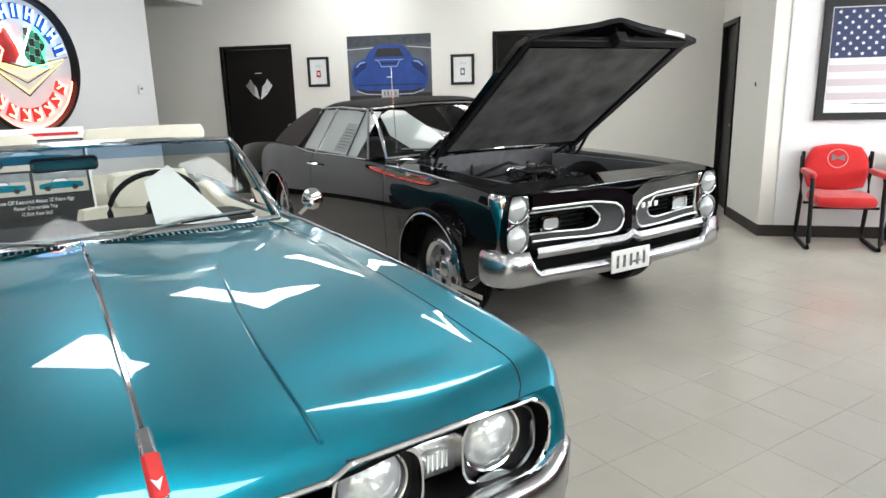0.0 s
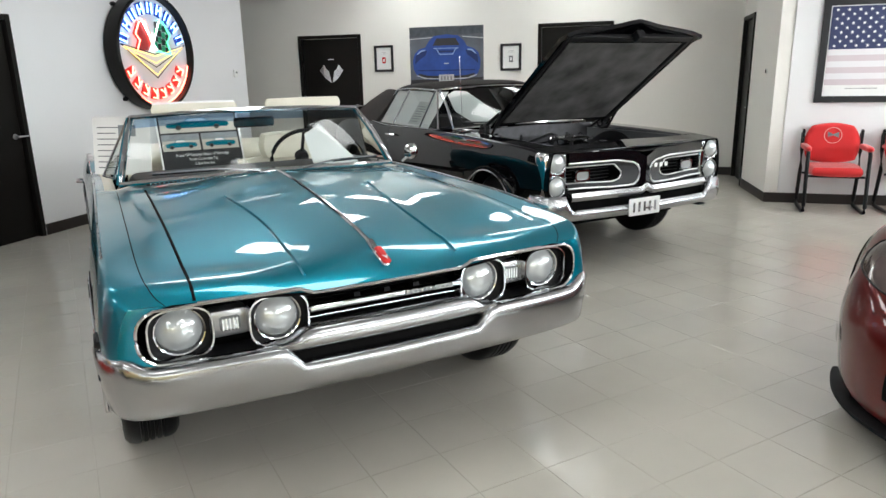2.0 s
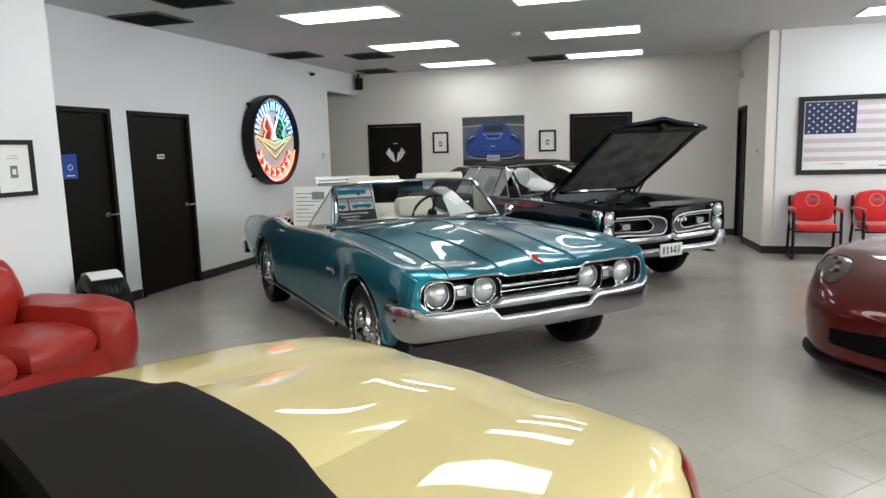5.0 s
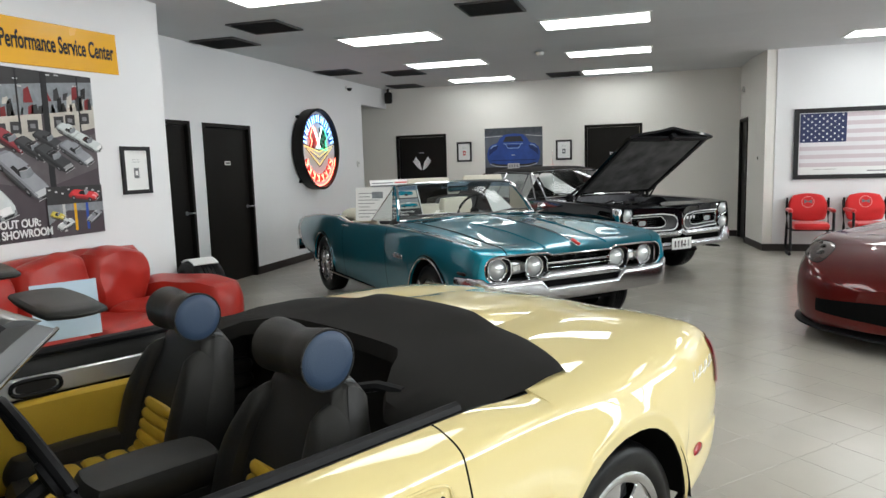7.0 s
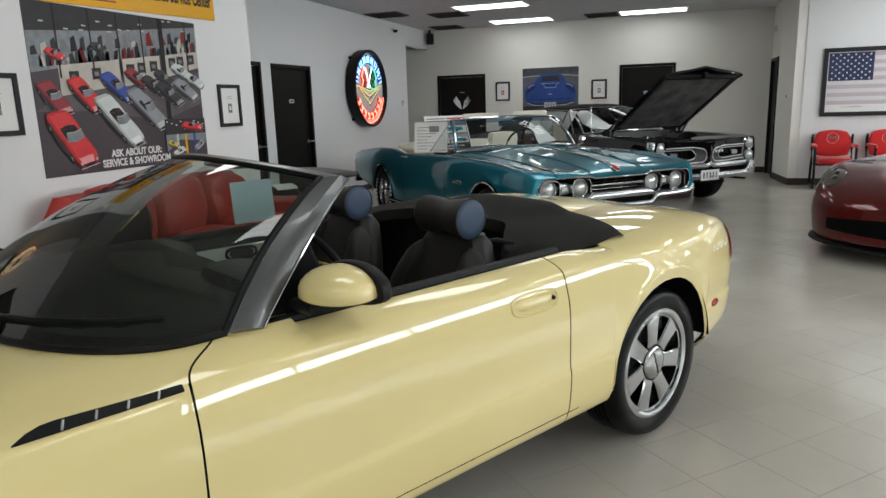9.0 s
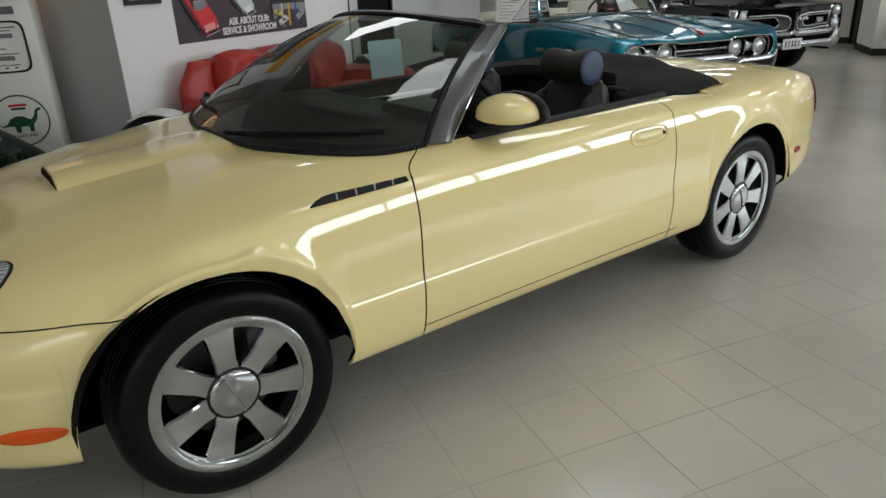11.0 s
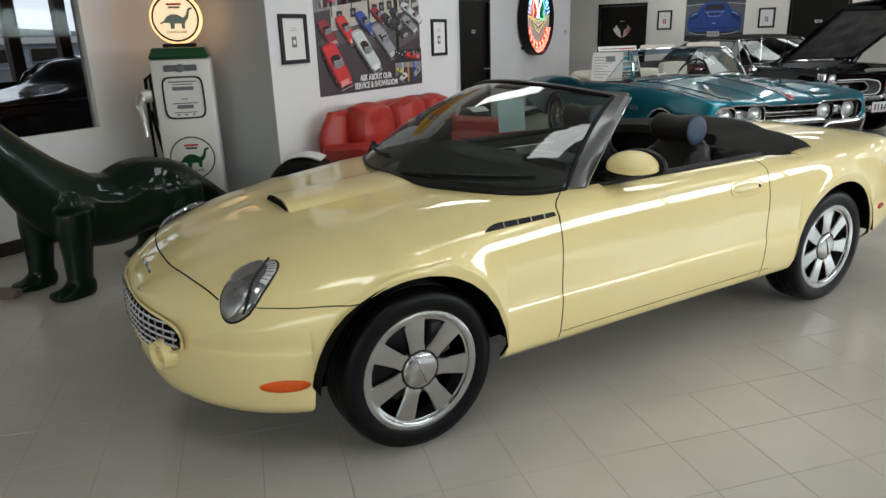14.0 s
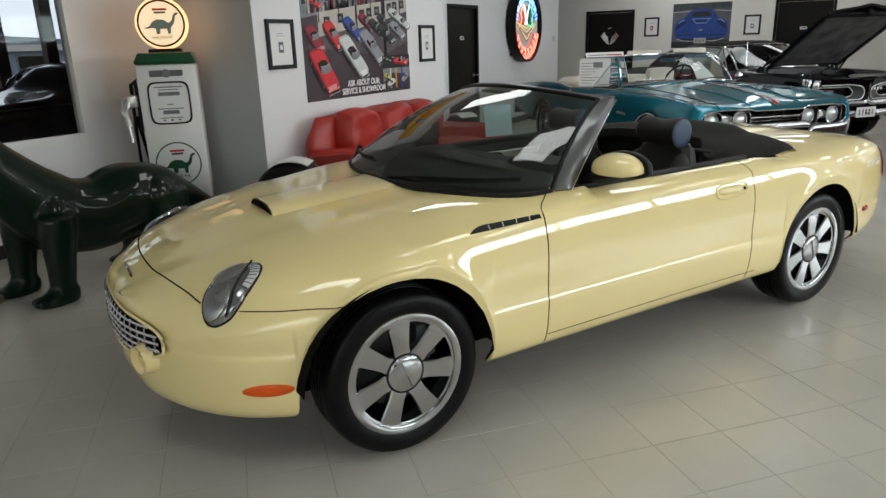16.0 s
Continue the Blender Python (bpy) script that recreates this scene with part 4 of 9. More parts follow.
        grip = [(-1.50 + 0.075 * a, 0.800 + 0.026 * b) for a, b in ellipse(0, 0, 1, 1, 24, 3.0)]
        part("inner_handle", tube([(x, -s * 0.014, z) for x, z in grip], 0.008, 6, closed=True), BLACK, band, "dark oval door handle")
        part("handle_cup", outline([(-1.50 + 0.062 * a, 0.800 + 0.018 * b) for a, b in ellipse(0, 0, 1, 1, 20, 3.0)], 0.003), SEAT_BLACK, band, at=pose(0, -s * 0.012, 0))
        for k in range(5):
            part("door_pleat", cushion(-2.28, -2.06, -0.035, 0.035, 0.44 + 0.06 * k, 0.50 + 0.06 * k, 0.5, 3), SEAT_BLACK, car, at=pose(0, s * 0.66, 0))
        part("sun_visor", cushion(-1.40, -1.28, s * 0.34 - 0.17, s * 0.34 + 0.17, 1.236, 1.258, 0.4, 4), SEAT_BLACK, car, "dark padded sun visor")
    part("rear_bulkhead", block(-2.34, -2.28, -0.68, 0.68, 0.34, 0.90), CLOTH_TOP, car)
    part("roof_latch", tube([(-2.02, 0.40, 0.90), (-2.06, 0.47, 0.915), (-2.09, 0.54, 0.905)], 0.016, 8), BLACK, car)
    # canvas cover over the stowed roof
    rows = []
    for q in range(-14, 15):
        v = q / 14
        y = v * 0.758
        front = -2.25 + 0.235 * smooth01((abs(v) - 0.40) / 0.34) - 0.05 * smooth01((abs(v) - 0.84) / 0.16)
        rear = -2.67 + 0.15 * abs(v) ** 3.2
        def cover_z(x):
            return max(top_z(x, y) if x < -2.30 else 0.0, shoulder(x) + 0.003 + 0.058 * (1 - abs(v) ** 2.2) - 0.035 * smooth01((x + 2.16) / 0.14)) + 0.016 - 0.006 * (abs(v) > 0.99) + 0.026 * smooth01((-2.30 - x) / 0.28) * smooth01((0.40 - abs(y)) / 0.16)
        row = []
        for t in (0.0, 0.02, 0.2, 0.4, 0.6, 0.8, 0.97, 1.0):
            x = front + (rear - front) * t
            row.append((x, y, cover_z(x) - 0.05 * (t < 0.01) - 0.012 * (t > 0.99)))
        rows.append(row)
    part("tonneau_cover", grid_mesh(rows), CLOTH_TOP, car, "black canvas cover over the stowed roof", smooth=60)
    # low bulge of the boot lid, running back from under the cover
    rows = []
    for k in range(15):
        t = k / 14
        x = -2.635 - 0.44 * t
        hgt = 0.030 * (1 - smooth01(t)) + 0.0005
        wid = 0.34 - 0.06 * t
        rows.append([(x, v * wid, top_z(x, v * wid) + hgt * (1 - abs(v) ** 5) - 0.002 * (abs(v) > 0.99)) for v in np.linspace(-1, 1, 21)])
    part("boot_bulge", grid_mesh(rows), YELLOW, car, "low raised bulge of the boot lid", smooth=60)
    # bonnet scoop
    rows = []
    for k in range(13):
        t = k / 12
        x = 0.24 - 0.86 * t
        hgt = 0.036 * (1 - t) ** 1.3
        wid = 0.165 + 0.05 * t
        rows.append([(x, v * wid, top_z(x, v * wid) + hgt * (1 - v ** 4) - 0.003 * (abs(v) > 0.99)) for v in np.linspace(-1, 1, 15)])
    part("bonnet_scoop", grid_mesh(rows), YELLOW, car, "low bonnet scoop", smooth=60)
    rows = [[(0.243, v * 0.15, top_z(0.24, v * 0.15) + z * (1 - v ** 4)) for v in np.linspace(-0.97, 0.97, 13)] for z in (0.0, 0.031)]
    part("scoop_mouth", grid_mesh(rows), WELL, car, "dark scoop mouth")
    # headlamps: leaning ovals that follow the corner of the wings
    def skin_near(p, lift):
        sec = spec(p.x)
        best = None
        for i in range(len(sec) - 1):
            a, b = Vector(sec[i]), Vector(sec[i + 1])
            q = Vector((abs(p.y), p.z))
            d = b - a
            k = min(1.0, max(0.0, (q - a).dot(d) / max(1e-9, d.dot(d))))
            r = a + d * k
            if best is None or (r - q).length < best[0]:
                best = ((r - q).length, r, d)
        d = best[2].normalized()
        return Vector((p.x + lift * 0.45, math.copysign(best[1].x + d.y * lift * 0.8, p.y), best[1].y - d.x * lift * 0.8))
    for s in (1, -1):
        centre, tall, broad = Vector((0.545, s * 0.596, 0.746)), Vector((-0.084, -s * 0.042, 0.136)), Vector((-0.074, s * 0.046, 0.010))

        def oval(f, lift):
            pts = []
            for k in range(36):
                a = 2 * math.pi * k / 36
                pts.append(skin_near(centre + tall * (f * math.cos(a)) + broad * (f * math.sin(a)), lift))
            return pts
        shell = ((0.03, 0.030), (0.35, 0.028), (0.62, 0.022), (0.82, 0.015), (0.95, 0.008), (1.0, 0.001))
        part("headlamp", grid_mesh([oval(f, l) for f, l in shell], closed_v=True), LAMP_SILVER, car, "silvery oval headlamp under a clear cover")
        rows = [[oval(f, l + 0.001)[k % 36] for k in range(-3, 12)] for f, l in ((0.70, 0.0195), (0.84, 0.014), (0.97, 0.006))]
        part("lamp_shade", grid_mesh(rows), BRIGHT_TRIM, car, "finely ribbed silver lamp edge")
        for k in range(-3, 12):
            part("shade_rib", tube([oval(0.64, 0.024)[k % 36], oval(0.82, 0.0175)[k % 36], oval(0.96, 0.009)[k % 36]], 0.0018, 4), GREY_PLASTIC, car)
        part("lamp_rim", tube(oval(1.0, 0.001), 0.004, 6, closed=True), BLACK, car)
        for up, size, tone in ((0.34, 0.52, CHROME), (-0.40, 0.46, SATIN)):
            spot = centre + tall * up - broad * 0.22
            bowl = [[skin_near(spot + (tall * math.cos(a) + broad * (1.15 * math.sin(a))) * f * size, l) for a in (2 * math.pi * k / 30 for k in range(30))] for f, l in ((0.03, 0.0305), (0.3, 0.0305), (0.6, 0.0300), (0.85, 0.0285), (1.0, 0.0250), (1.06, 0.016))]
            part("lamp_reflector", grid_mesh(bowl, closed_v=True), tone, car, "bright reflector bowl")
        part("lamp_divider", tube([skin_near(centre + tall * v + broad * (0.42 - 0.10 * v * v), 0.026) for v in np.linspace(-0.86, 0.86, 13)], 0.004, 6), BLACK, car, "black line between reflector and ribbed edge")
    # egg-crate grille in an oval mouth
    def nose_x(y, z):
        lo, hi = 0.3, 0.885
        for _ in range(24):
            mid = (lo + hi) / 2
            lo, hi = (mid, hi) if half(mid) > abs(y) else (lo, mid)
        return lo + 0.004 - 0.6 * max(0.0, z - 0.565) ** 1.2
    rows = []
    for q in range(-12, 13):
        y = 0.49 * q / 12
        hz = 0.075 * math.sqrt(max(0.02, 1 - (q / 12.5) ** 4))
        rows.append([(nose_x(y, z) + 0.008, y, z) for z in np.linspace(0.528 - hz, 0.528 + hz, 5)])
    part("grille_mouth", grid_mesh(rows), WELL, car, "dark oval grille mouth")
    for k in range(5):
        z = 0.474 + 0.027 * k
        wid = 0.48 * math.sqrt(max(0.05, 1 - ((z - 0.528) / 0.083) ** 4))
        part("grille_bar", tube([(nose_x(y, z) + 0.014, y, z) for y in np.linspace(-wid, wid, 21)], 0.005, 5, flat=1.3), CHROME, car)
    for k in range(-10, 11):
        y = 0.046 * k
        hz = 0.070 * math.sqrt(max(0.05, 1 - (y / 0.50) ** 4))
        part("grille_bar", tube([(nose_x(y, z) + 0.014, y, z) for z in np.linspace(0.528 - hz, 0.528 + hz, 5)], 0.0045, 5), CHROME, car)
    loop = [(0.495 * math.copysign(abs(math.cos(a)) ** 0.6, math.cos(a)), 0.528 + 0.080 * math.copysign(abs(math.sin(a)) ** 0.6, math.sin(a))) for a in (2 * math.pi * k / 48 for k in range(48))]
    part("grille_surround", tube([(nose_x(y, z) + 0.012, y, z) for y, z in loop], 0.006, 6, closed=True), YELLOW, car, "body-colour grille edge")
    for s in (1, -1):
        part("fog_lamp_pod", lathe([(0.0, -0.02), (0.03, -0.015), (0.034, 0.02), (0.052, 0.035), (0.062, 0.0), (0.064, -0.08)], 24, "X"), YELLOW, car, "yellow fog lamp pod in the bumper", at=pose(0.835, s * 0.385, 0.452, 0, 0, s * 20))
    part("bonnet_badge", tube([(0.812 - 0.3 * y * y, y, 0.690 + 0.012 * math.cos(y * 26)) for y in np.linspace(-0.10, 0.10, 13)], 0.006, 5), CHROME, car, "winged chrome badge")
    # shut lines of the bonnet and of the bumper cover
    line = [Vector((0.747 - 0.28 * y * y, y, 0)) for y in np.linspace(-0.57, 0.57, 37)]
    part("bonnet_shut_line", tube([(p.x, p.y, top_z(p.x, p.y) + 0.0005) for p in line], 0.0032, 5), WELL, car)
    both("bumper_shut_line", lambda: tube([(x, side_y(x, 0.668) + 0.0005, 0.668) for x in np.linspace(0.555, 0.235, 14)], 0.0022, 5), WELL)
    # flank details
    def vent_plate():
        rows = []
        for k in range(13):
            t = k / 12
            x = -0.295 - 0.340 * t
            lo, hi = 0.829 + 0.013 * t, 0.831 + 0.013 * t + 0.016 * min(1.0, t * 5.0) ** 0.6 * (1 - 0.25 * t)
            rows.append([(x, side_y(x, z) + 0.0025, z) for z in np.linspace(lo, hi, 4)])
        return grid_mesh(rows)
    both("fender_vent", vent_plate, BLACK, "long black fender vent")
    for k in range(4):
        both("vent_fin", lambda: tube([(-0.385 - 0.064 * k, side_y(-0.385 - 0.064 * k, 0.835 + 0.0023 * k) + 0.003, 0.835 + 0.0023 * k), (-0.393 - 0.064 * k, side_y(-0.393 - 0.064 * k, 0.847 + 0.0023 * k) + 0.003, 0.847 + 0.0023 * k)], 0.0026, 5), BRIGHT_TRIM)
    both("side_marker", lambda: skin_patch([(0.505 + 0.080 * math.cos(a), 0.380 + 0.025 * math.sin(a) - 0.004 * math.cos(a)) for a in (2 * math.pi * k / 20 for k in range(20))], 0.008), AMBER, "amber side marker lamp")
    both("rear_marker", lambda: skin_patch([(-3.14 + 0.05 * math.cos(a), 0.50 + 0.017 * math.sin(a)) for a in (2 * math.pi * k / 16 for k in range(16))], 0.006), RED_LENS, "red side marker lamp")
    oval = [(-1.818 + 0.115 * x, 0.795 + 0.034 * z) for x, z in ellipse(0, 0, 1, 1, 28, 3.2)]
    both("handle_recess", lambda: tube([(x, side_y(x, z) + 0.002, z) for x, z in oval], 0.004, 6, closed=True), YELLOW)
    both("door_handle", lambda: skin_patch([(-1.818 + 0.10 * x, 0.798 + 0.020 * z) for x, z in ellipse(0, 0, 1, 1, 20, 3.2)], 0.014), YELLOW, "yellow flap door handle")
    both("key_lock", lambda: skin_patch([(-1.898 + 0.010 * math.cos(a), 0.798 + 0.010 * math.sin(a)) for a in (2 * math.pi * k / 10 for k in range(10))], 0.018), BLACK)
    bars = [(-3.10 - 0.024 * k, 0.765 + 0.010 * math.sin(k * 2.1), 0.008 + 0.008 * (k % 3 == 0)) for k in range(11)]
    for x, z, h in bars:
        both("script_bar", lambda: tube([(x + 0.004, side_y(x + 0.004, z - h) + 0.003, z - h), (x - 0.006, side_y(x - 0.006, z + h) + 0.003, z + h)], 0.0014, 5), BRIGHT_TRIM)
    both("script_underline", lambda: tube([(x, side_y(x, 0.757) + 0.003, 0.757) for x in np.linspace(-3.10, -3.36, 10)], 0.0012, 5), BRIGHT_TRIM, "thin chrome script on the wing")
    both("sill_seam", lambda: tube([(x, side_y(x, 0.338) + 0.0002, 0.338) for x in np.linspace(-0.655, -2.05, 24)], 0.0016, 5), WELL)

    def door_front_line():
        pts = []
        for k in range(15):
            t = k / 14
            x, y = -0.651 - 0.125 * smooth01(t) ** 1.4, 0.868 - 0.165 * t
            sec = spec(x)[18:]
            pts.append((x, y, float(np.interp(-y, [-q[0] for q in sec], [q[1] for q in sec])) + 0.0006))
        return tube(pts, 0.0026, 5)
    both("door_shut_line", door_front_line, WELL)
    for s in (1, -1):
        # mirror: a smooth body-colour shell in a black casing
        bm = bmesh.new()
        bmesh.ops.create_uvsphere(bm, u_segments=24, v_segments=14, radius=1)
        bmesh.ops.bisect_plane(bm, geom=bm.verts[:] + bm.edges[:] + bm.faces[:], plane_co=(-0.35, 0, 0), plane_no=(-1, 0, 0), clear_outer=True)
        for v in bm.verts:
            v.co = Vector((v.co.x * 0.105, v.co.y * 0.118, (abs(v.co.z) ** 0.85) * 0.076 if v.co.z > 0 else v.co.z * 0.024))
        part("mirror_shell", bm, YELLOW, car, "yellow mirror shell", at=pose(-1.075, s * 0.835, 0.978, 0, 0, s * 10))
        bm = bmesh.new()
        bmesh.ops.create_uvsphere(bm, u_segments=24, v_segments=14, radius=1)
        bmesh.ops.bisect_plane(bm, geom=bm.verts[:] + bm.edges[:] + bm.faces[:], plane_co=(-0.5, 0, 0), plane_no=(-1, 0, 0), clear_outer=True)
        bmesh.ops.bisect_plane(bm, geom=bm.verts[:] + bm.edges[:] + bm.faces[:], plane_co=(0.25, 0, 0), plane_no=(1, 0, 0), clear_outer=True)
        bmesh.ops.holes_fill(bm, edges=bm.edges[:])
        for v in bm.verts:
            v.co = Vector((v.co.x * 0.06, v.co.y * 0.127, (abs(v.co.z) ** 0.85) * 0.083 if v.co.z > 0 else v.co.z * 0.034))
        part("mirror_casing", bm, BLACK, car, "black mirror casing", at=pose(-1.118, s * 0.842, 0.976, 0, 0, s * 10))
        bm = cushion(-1.12, -0.98, s * 0.77 - 0.06, s * 0.77 + 0.06, 0.925, 0.96, 0.4, 3)
        part("mirror_arm", bm, BLACK, car)
        bm = bmesh.new()
        tri = [Vector((-0.875, s * 0.718, 0.888)), Vector((-1.12, s * 0.752, 0.888)), Vector((-1.085, s * 0.672, 1.080))]
        bm.faces.new([bm.verts.new(p) for p in tri])
        bmesh.ops.solidify(bm, geom=bm.faces[:], thickness=0.012)
        part("mirror_base", bm, BLACK, car, "black triangle behind the pillar", at=pose(-0.004, -s * 0.014, 0))
        # tail lamp wrapping the corner
        rows = []
        for k in range(9):
            x = -3.38 - 0.22 * k / 8
            rows.append([(x, s * (side_y(x, z) + 0.006), z) for z in np.linspace(0.64 + 0.03 * abs(k - 4) / 4, min(shoulder(x) - 0.02, 0.83), 6)])
        part("tail_lamp", grid_mesh(rows), RED_LENS, car, "red tail lamp")
    for start, turn in ((0.02, 0.62), (-0.70, -0.08)):
        pts = [screen(start / 0.75, 0.02) + Vector((0, 0, 0.006))] + [screen((start + (turn - start) * k / 5) / 0.78, 0.05 + 0.012 * k) + Vector((0.006, 0, 0.014)) for k in range(1, 6)]
        wiper(car, pts, BLACK)
    sheet = part("price_sheet", block(-1.76, -1.54, -0.003, 0.0, 0.03, 0.235), SHEET_BLUE, car, "pale blue sheet standing on the far door", at=pose(0, -0.80, 0.885, 6, 0, 0))
    part("washer_tower", tube([(-0.50, -0.62, 0.90), (-0.54, -0.62, 0.985)], 0.014, 6), BLACK, car)
    return car


roadster()


# -- the teal convertible --
def teal_convertible():
    car = thing("convertible_car", pose(-0.747, 2.060, 0, 0, 0, -45.6), "teal metallic 1960s convertible with cream interior, top down", "car")
    arches, zc = ((0.11, 0.385), (-2.79, 0.370)), 0.335
    half = pchip([(0.93, 0.918), (0.91, 0.940), (0.87, 0.955), (0.8, 0.964), (0.5, 0.970), (0, 0.966), (-1.5, 0.95), (-2.9, 0.96), (-3.8, 0.925), (-4.2, 0.87)])
    bottom = pchip([(0.93, 0.50), (0.62, 0.42), (0.49, 0.32), (-0.3, 0.235), (-2.5, 0.235), (-3.3, 0.33), (-4.2, 0.42)])
    wide = pchip([(0.93, 0.66), (0, 0.64), (-2.9, 0.66), (-4.2, 0.66)])
    shoulder = pchip([(0.93, 0.808), (0.9, 0.835), (0.84, 0.862), (0.5, 0.89), (0, 0.912), (-0.85, 0.918), (-1.6, 0.894), (-2.05, 0.882), (-2.2, 0.893), (-2.42, 0.924), (-2.75, 0.922), (-3.2, 0.895), (-3.7, 0.848), (-4.2, 0.785)])
    crown = pchip([(0.93, 0.768), (0.9, 0.79), (0.85, 0.815), (0.75, 0.85), (0.5, 0.893), (0, 0.945), (-0.6, 0.975), (-0.8, 0.972), (-2.9, 0.925), (-3.6, 0.865), (-4.2, 0.785)])
    COCKPIT = (-0.93, -2.62)

    def spec(x):
        w, zb, zw, zs, zt = half(x), arched(x, bottom(x), arches, zc), wide(x), shoulder(x), crown(x)
        inn = 0.022 if in_arch(x, arches) else 0.10
        zw = max(zw, zb + 0.03)
        pts = [(w - inn, zb), (w - inn * 0.35, zb + 0.03), (w - 0.012, (zb + zw) / 2), (w, zw), (w - 0.012, zs - 0.09), (w - 0.04, zs - 0.01), (w - 0.055, zs), (w - 0.075, zs)]
        if COCKPIT[1] < x < COCKPIT[0]:
            pts += [(w - 0.14, zs), (w - 0.17, zs - 0.03), (w - 0.18, 0.42), (0.3, 0.36), (0, 0.36)]
        else:
            ridge = 0.016 if x > -0.9 else 0.0
            nose = smooth01((x - 0.62) / 0.29)
            pts += [(w - 0.17, zs - 0.012 * (1 - nose) + (zt - zs) * 0.25 * (1 - nose)), (w - 0.22, zs - 0.003 * nose + ((zt - zs) * 0.45 - 0.006) * (1 - nose)), (w * 0.50, zt - 0.022 + 0.055 * nose), (w * 0.33, zt - 0.006 + 0.020 * nose), (0, zt + ridge)]
        return with_seams(rounded(pts, 2), (33,), 0.004)[0]
    n = len(spec(0.5))
    hood_j = with_seams(rounded([(0, 0)] * 13, 2), (33,), 0.004)[1][0]

    def panels(x, j):
        if COCKPIT[1] - 0.01 < x < COCKPIT[0] + 0.01 and j > 30:
            return "cabin_lining"
        if j == hood_j and x > -0.80:
            return None
        if j > hood_j and x > -0.78:
            return "bonnet"
        if x > -0.82:
            return "front_fender"
        if x > -2.06:
            return "door"
        return "rear_quarter"
    xs = list(np.linspace(0.93, 0.7, 14)) + list(np.linspace(0.7, -4.2, 74)) + [COCKPIT[0], COCKPIT[0] - 0.002, COCKPIT[1], COCKPIT[1] + 0.002]
    for xc, r in arches:
        xs += arch_stations(xc, r)
    car_shell(car, spec, lambda k: CREAM if k == "cabin_lining" else TEAL, xs, panels, seams_x=(-0.82, -2.06))

    def sweep_back(x, y):
        """The nose is bowed in plan: its corners lie behind its middle."""
        return x - 0.068 * min(abs(y), 0.97) ** 2 * smooth01((x - 0.45) / 0.48)
    for ob in car.children:
        for v in ob.data.vertices:
            v.co.x = sweep_back(v.co.x, v.co.y)
    for xc, r in arches:
        wheel_well(car, xc, zc, r, 0.92)
        arch_trim(car, xc, r, zc, half)
    part("tail_panel", block(-4.2, -4.17, -0.84, 0.84, 0.42, 0.775, 0.01), TEAL, car)
    part("underbody", block(-4.0, 0.45, -0.70, 0.70, 0.27, 0.29), WELL, car)
    for x in (0.11, -2.79):
        for s in (1, -1):
            wh = add_wheel(car, x, s * 0.828, zc, 0.335, 0.195, 0.215, "five", s)
            for a0 in (55, 235):
                for k in range(6):
                    part("raised_letter", block(-0.011, 0.011, 0.1005, 0.1085, 0.250, 0.285), INK_WHITE, wh, at=Matrix.Rotation(radians(a0 + k * 11), 4, "Y"))
    # front end
    part("grille_backing", block(0.66, 0.70, -0.87, 0.87, 0.56, 0.835), WELL, car)
    LZ = 0.694

    def nose(y):
        return sweep_back(0.930, y)

    def lip(y):
        """Height of the bonnet's front edge: lower over the grille, raised over the lamps."""
        y = abs(y)
        return 0.781 + 0.022 * smooth01((y - 0.285) / 0.06) - 0.010 * smooth01((y - 0.66) / 0.16)

    def housing(z):
        """Half width of the lamp housing at a height."""
        return 0.735 + 0.122 * max(0.0, 1 - (abs(z - 0.703) / 0.100) ** 2.6) ** 0.42
    for y in (-0.722, -0.405, 0.405, 0.722):
        back = nose(y) - 0.066
        round_lamp(car, back, y, LZ, 0.076)
        cross_plate(ellipse(y, LZ, 0.104, 0.090, 36, 3.2), 0.05, CHROME, car, "lamp_bezel", back + 0.040, "bright squared headlamp surround", ellipse(y, LZ, 0.098, 0.084, 36, 3.2))
        cross_plate(ellipse(y, LZ, 0.100, 0.086, 36, 3.2), 0.02, BLACK, car, "lamp_plate", back - 0.004, "", ellipse(y, LZ, 0.080, 0.080, 36))
    for s in (1, -1):
        part("parking_lamp", block(0.79, 0.853, s * 0.563 - 0.034, s * 0.563 + 0.034, 0.670, 0.722, 0.008), LENS, car, "small clear parking lamp")
        for k in range(5):
            part("lamp_flute", block(0.850, 0.8555, s * 0.563 - 0.026 + 0.012 * k, s * 0.563 - 0.022 + 0.012 * k, 0.676, 0.716), BRIGHT_TRIM, car)
        part("lamp_bridge", block(0.77, 0.842, s * 0.563 - 0.062, s * 0.563 + 0.062, 0.648, 0.744, 0.012, segments=2), SATIN, car, "brushed silver bridge between headlamps")
        # painted corner outboard of the lamps, with a dark recess inside its bright edge
        rows = []
        for k in range(15):
            z = 0.596 + 0.212 * k / 14
            outer = float(np.interp(z, [q[1] for q in spec(0.93)[:26]], [q[0] for q in spec(0.93)[:26]]))
            inner = min(housing(z), outer - 0.004)
            rows.append([(nose(y) + 0.004 * math.sin(math.pi * q / 5), s * y, z) for q, y in enumerate(np.linspace(inner, outer, 6))])
        part("fender_nose", grid_mesh(rows), TEAL, car, "rounded teal corner beside the lamps")
        rim = [(0.33, 0.800)] + [(y, lip(y) - 0.003) for y in np.linspace(0.38, 0.74, 8)] + [(housing(z), z) for z in np.linspace(0.795, 0.612, 14)] + [(0.72, 0.606), (0.55, 0.606), (0.38, 0.608)]
        part("lamp_housing_trim", tube([(nose(y) + 0.003, s * y, z) for y, z in rim], 0.0055, 6), CHROME, car, "thin bright edge round the lamp pair")
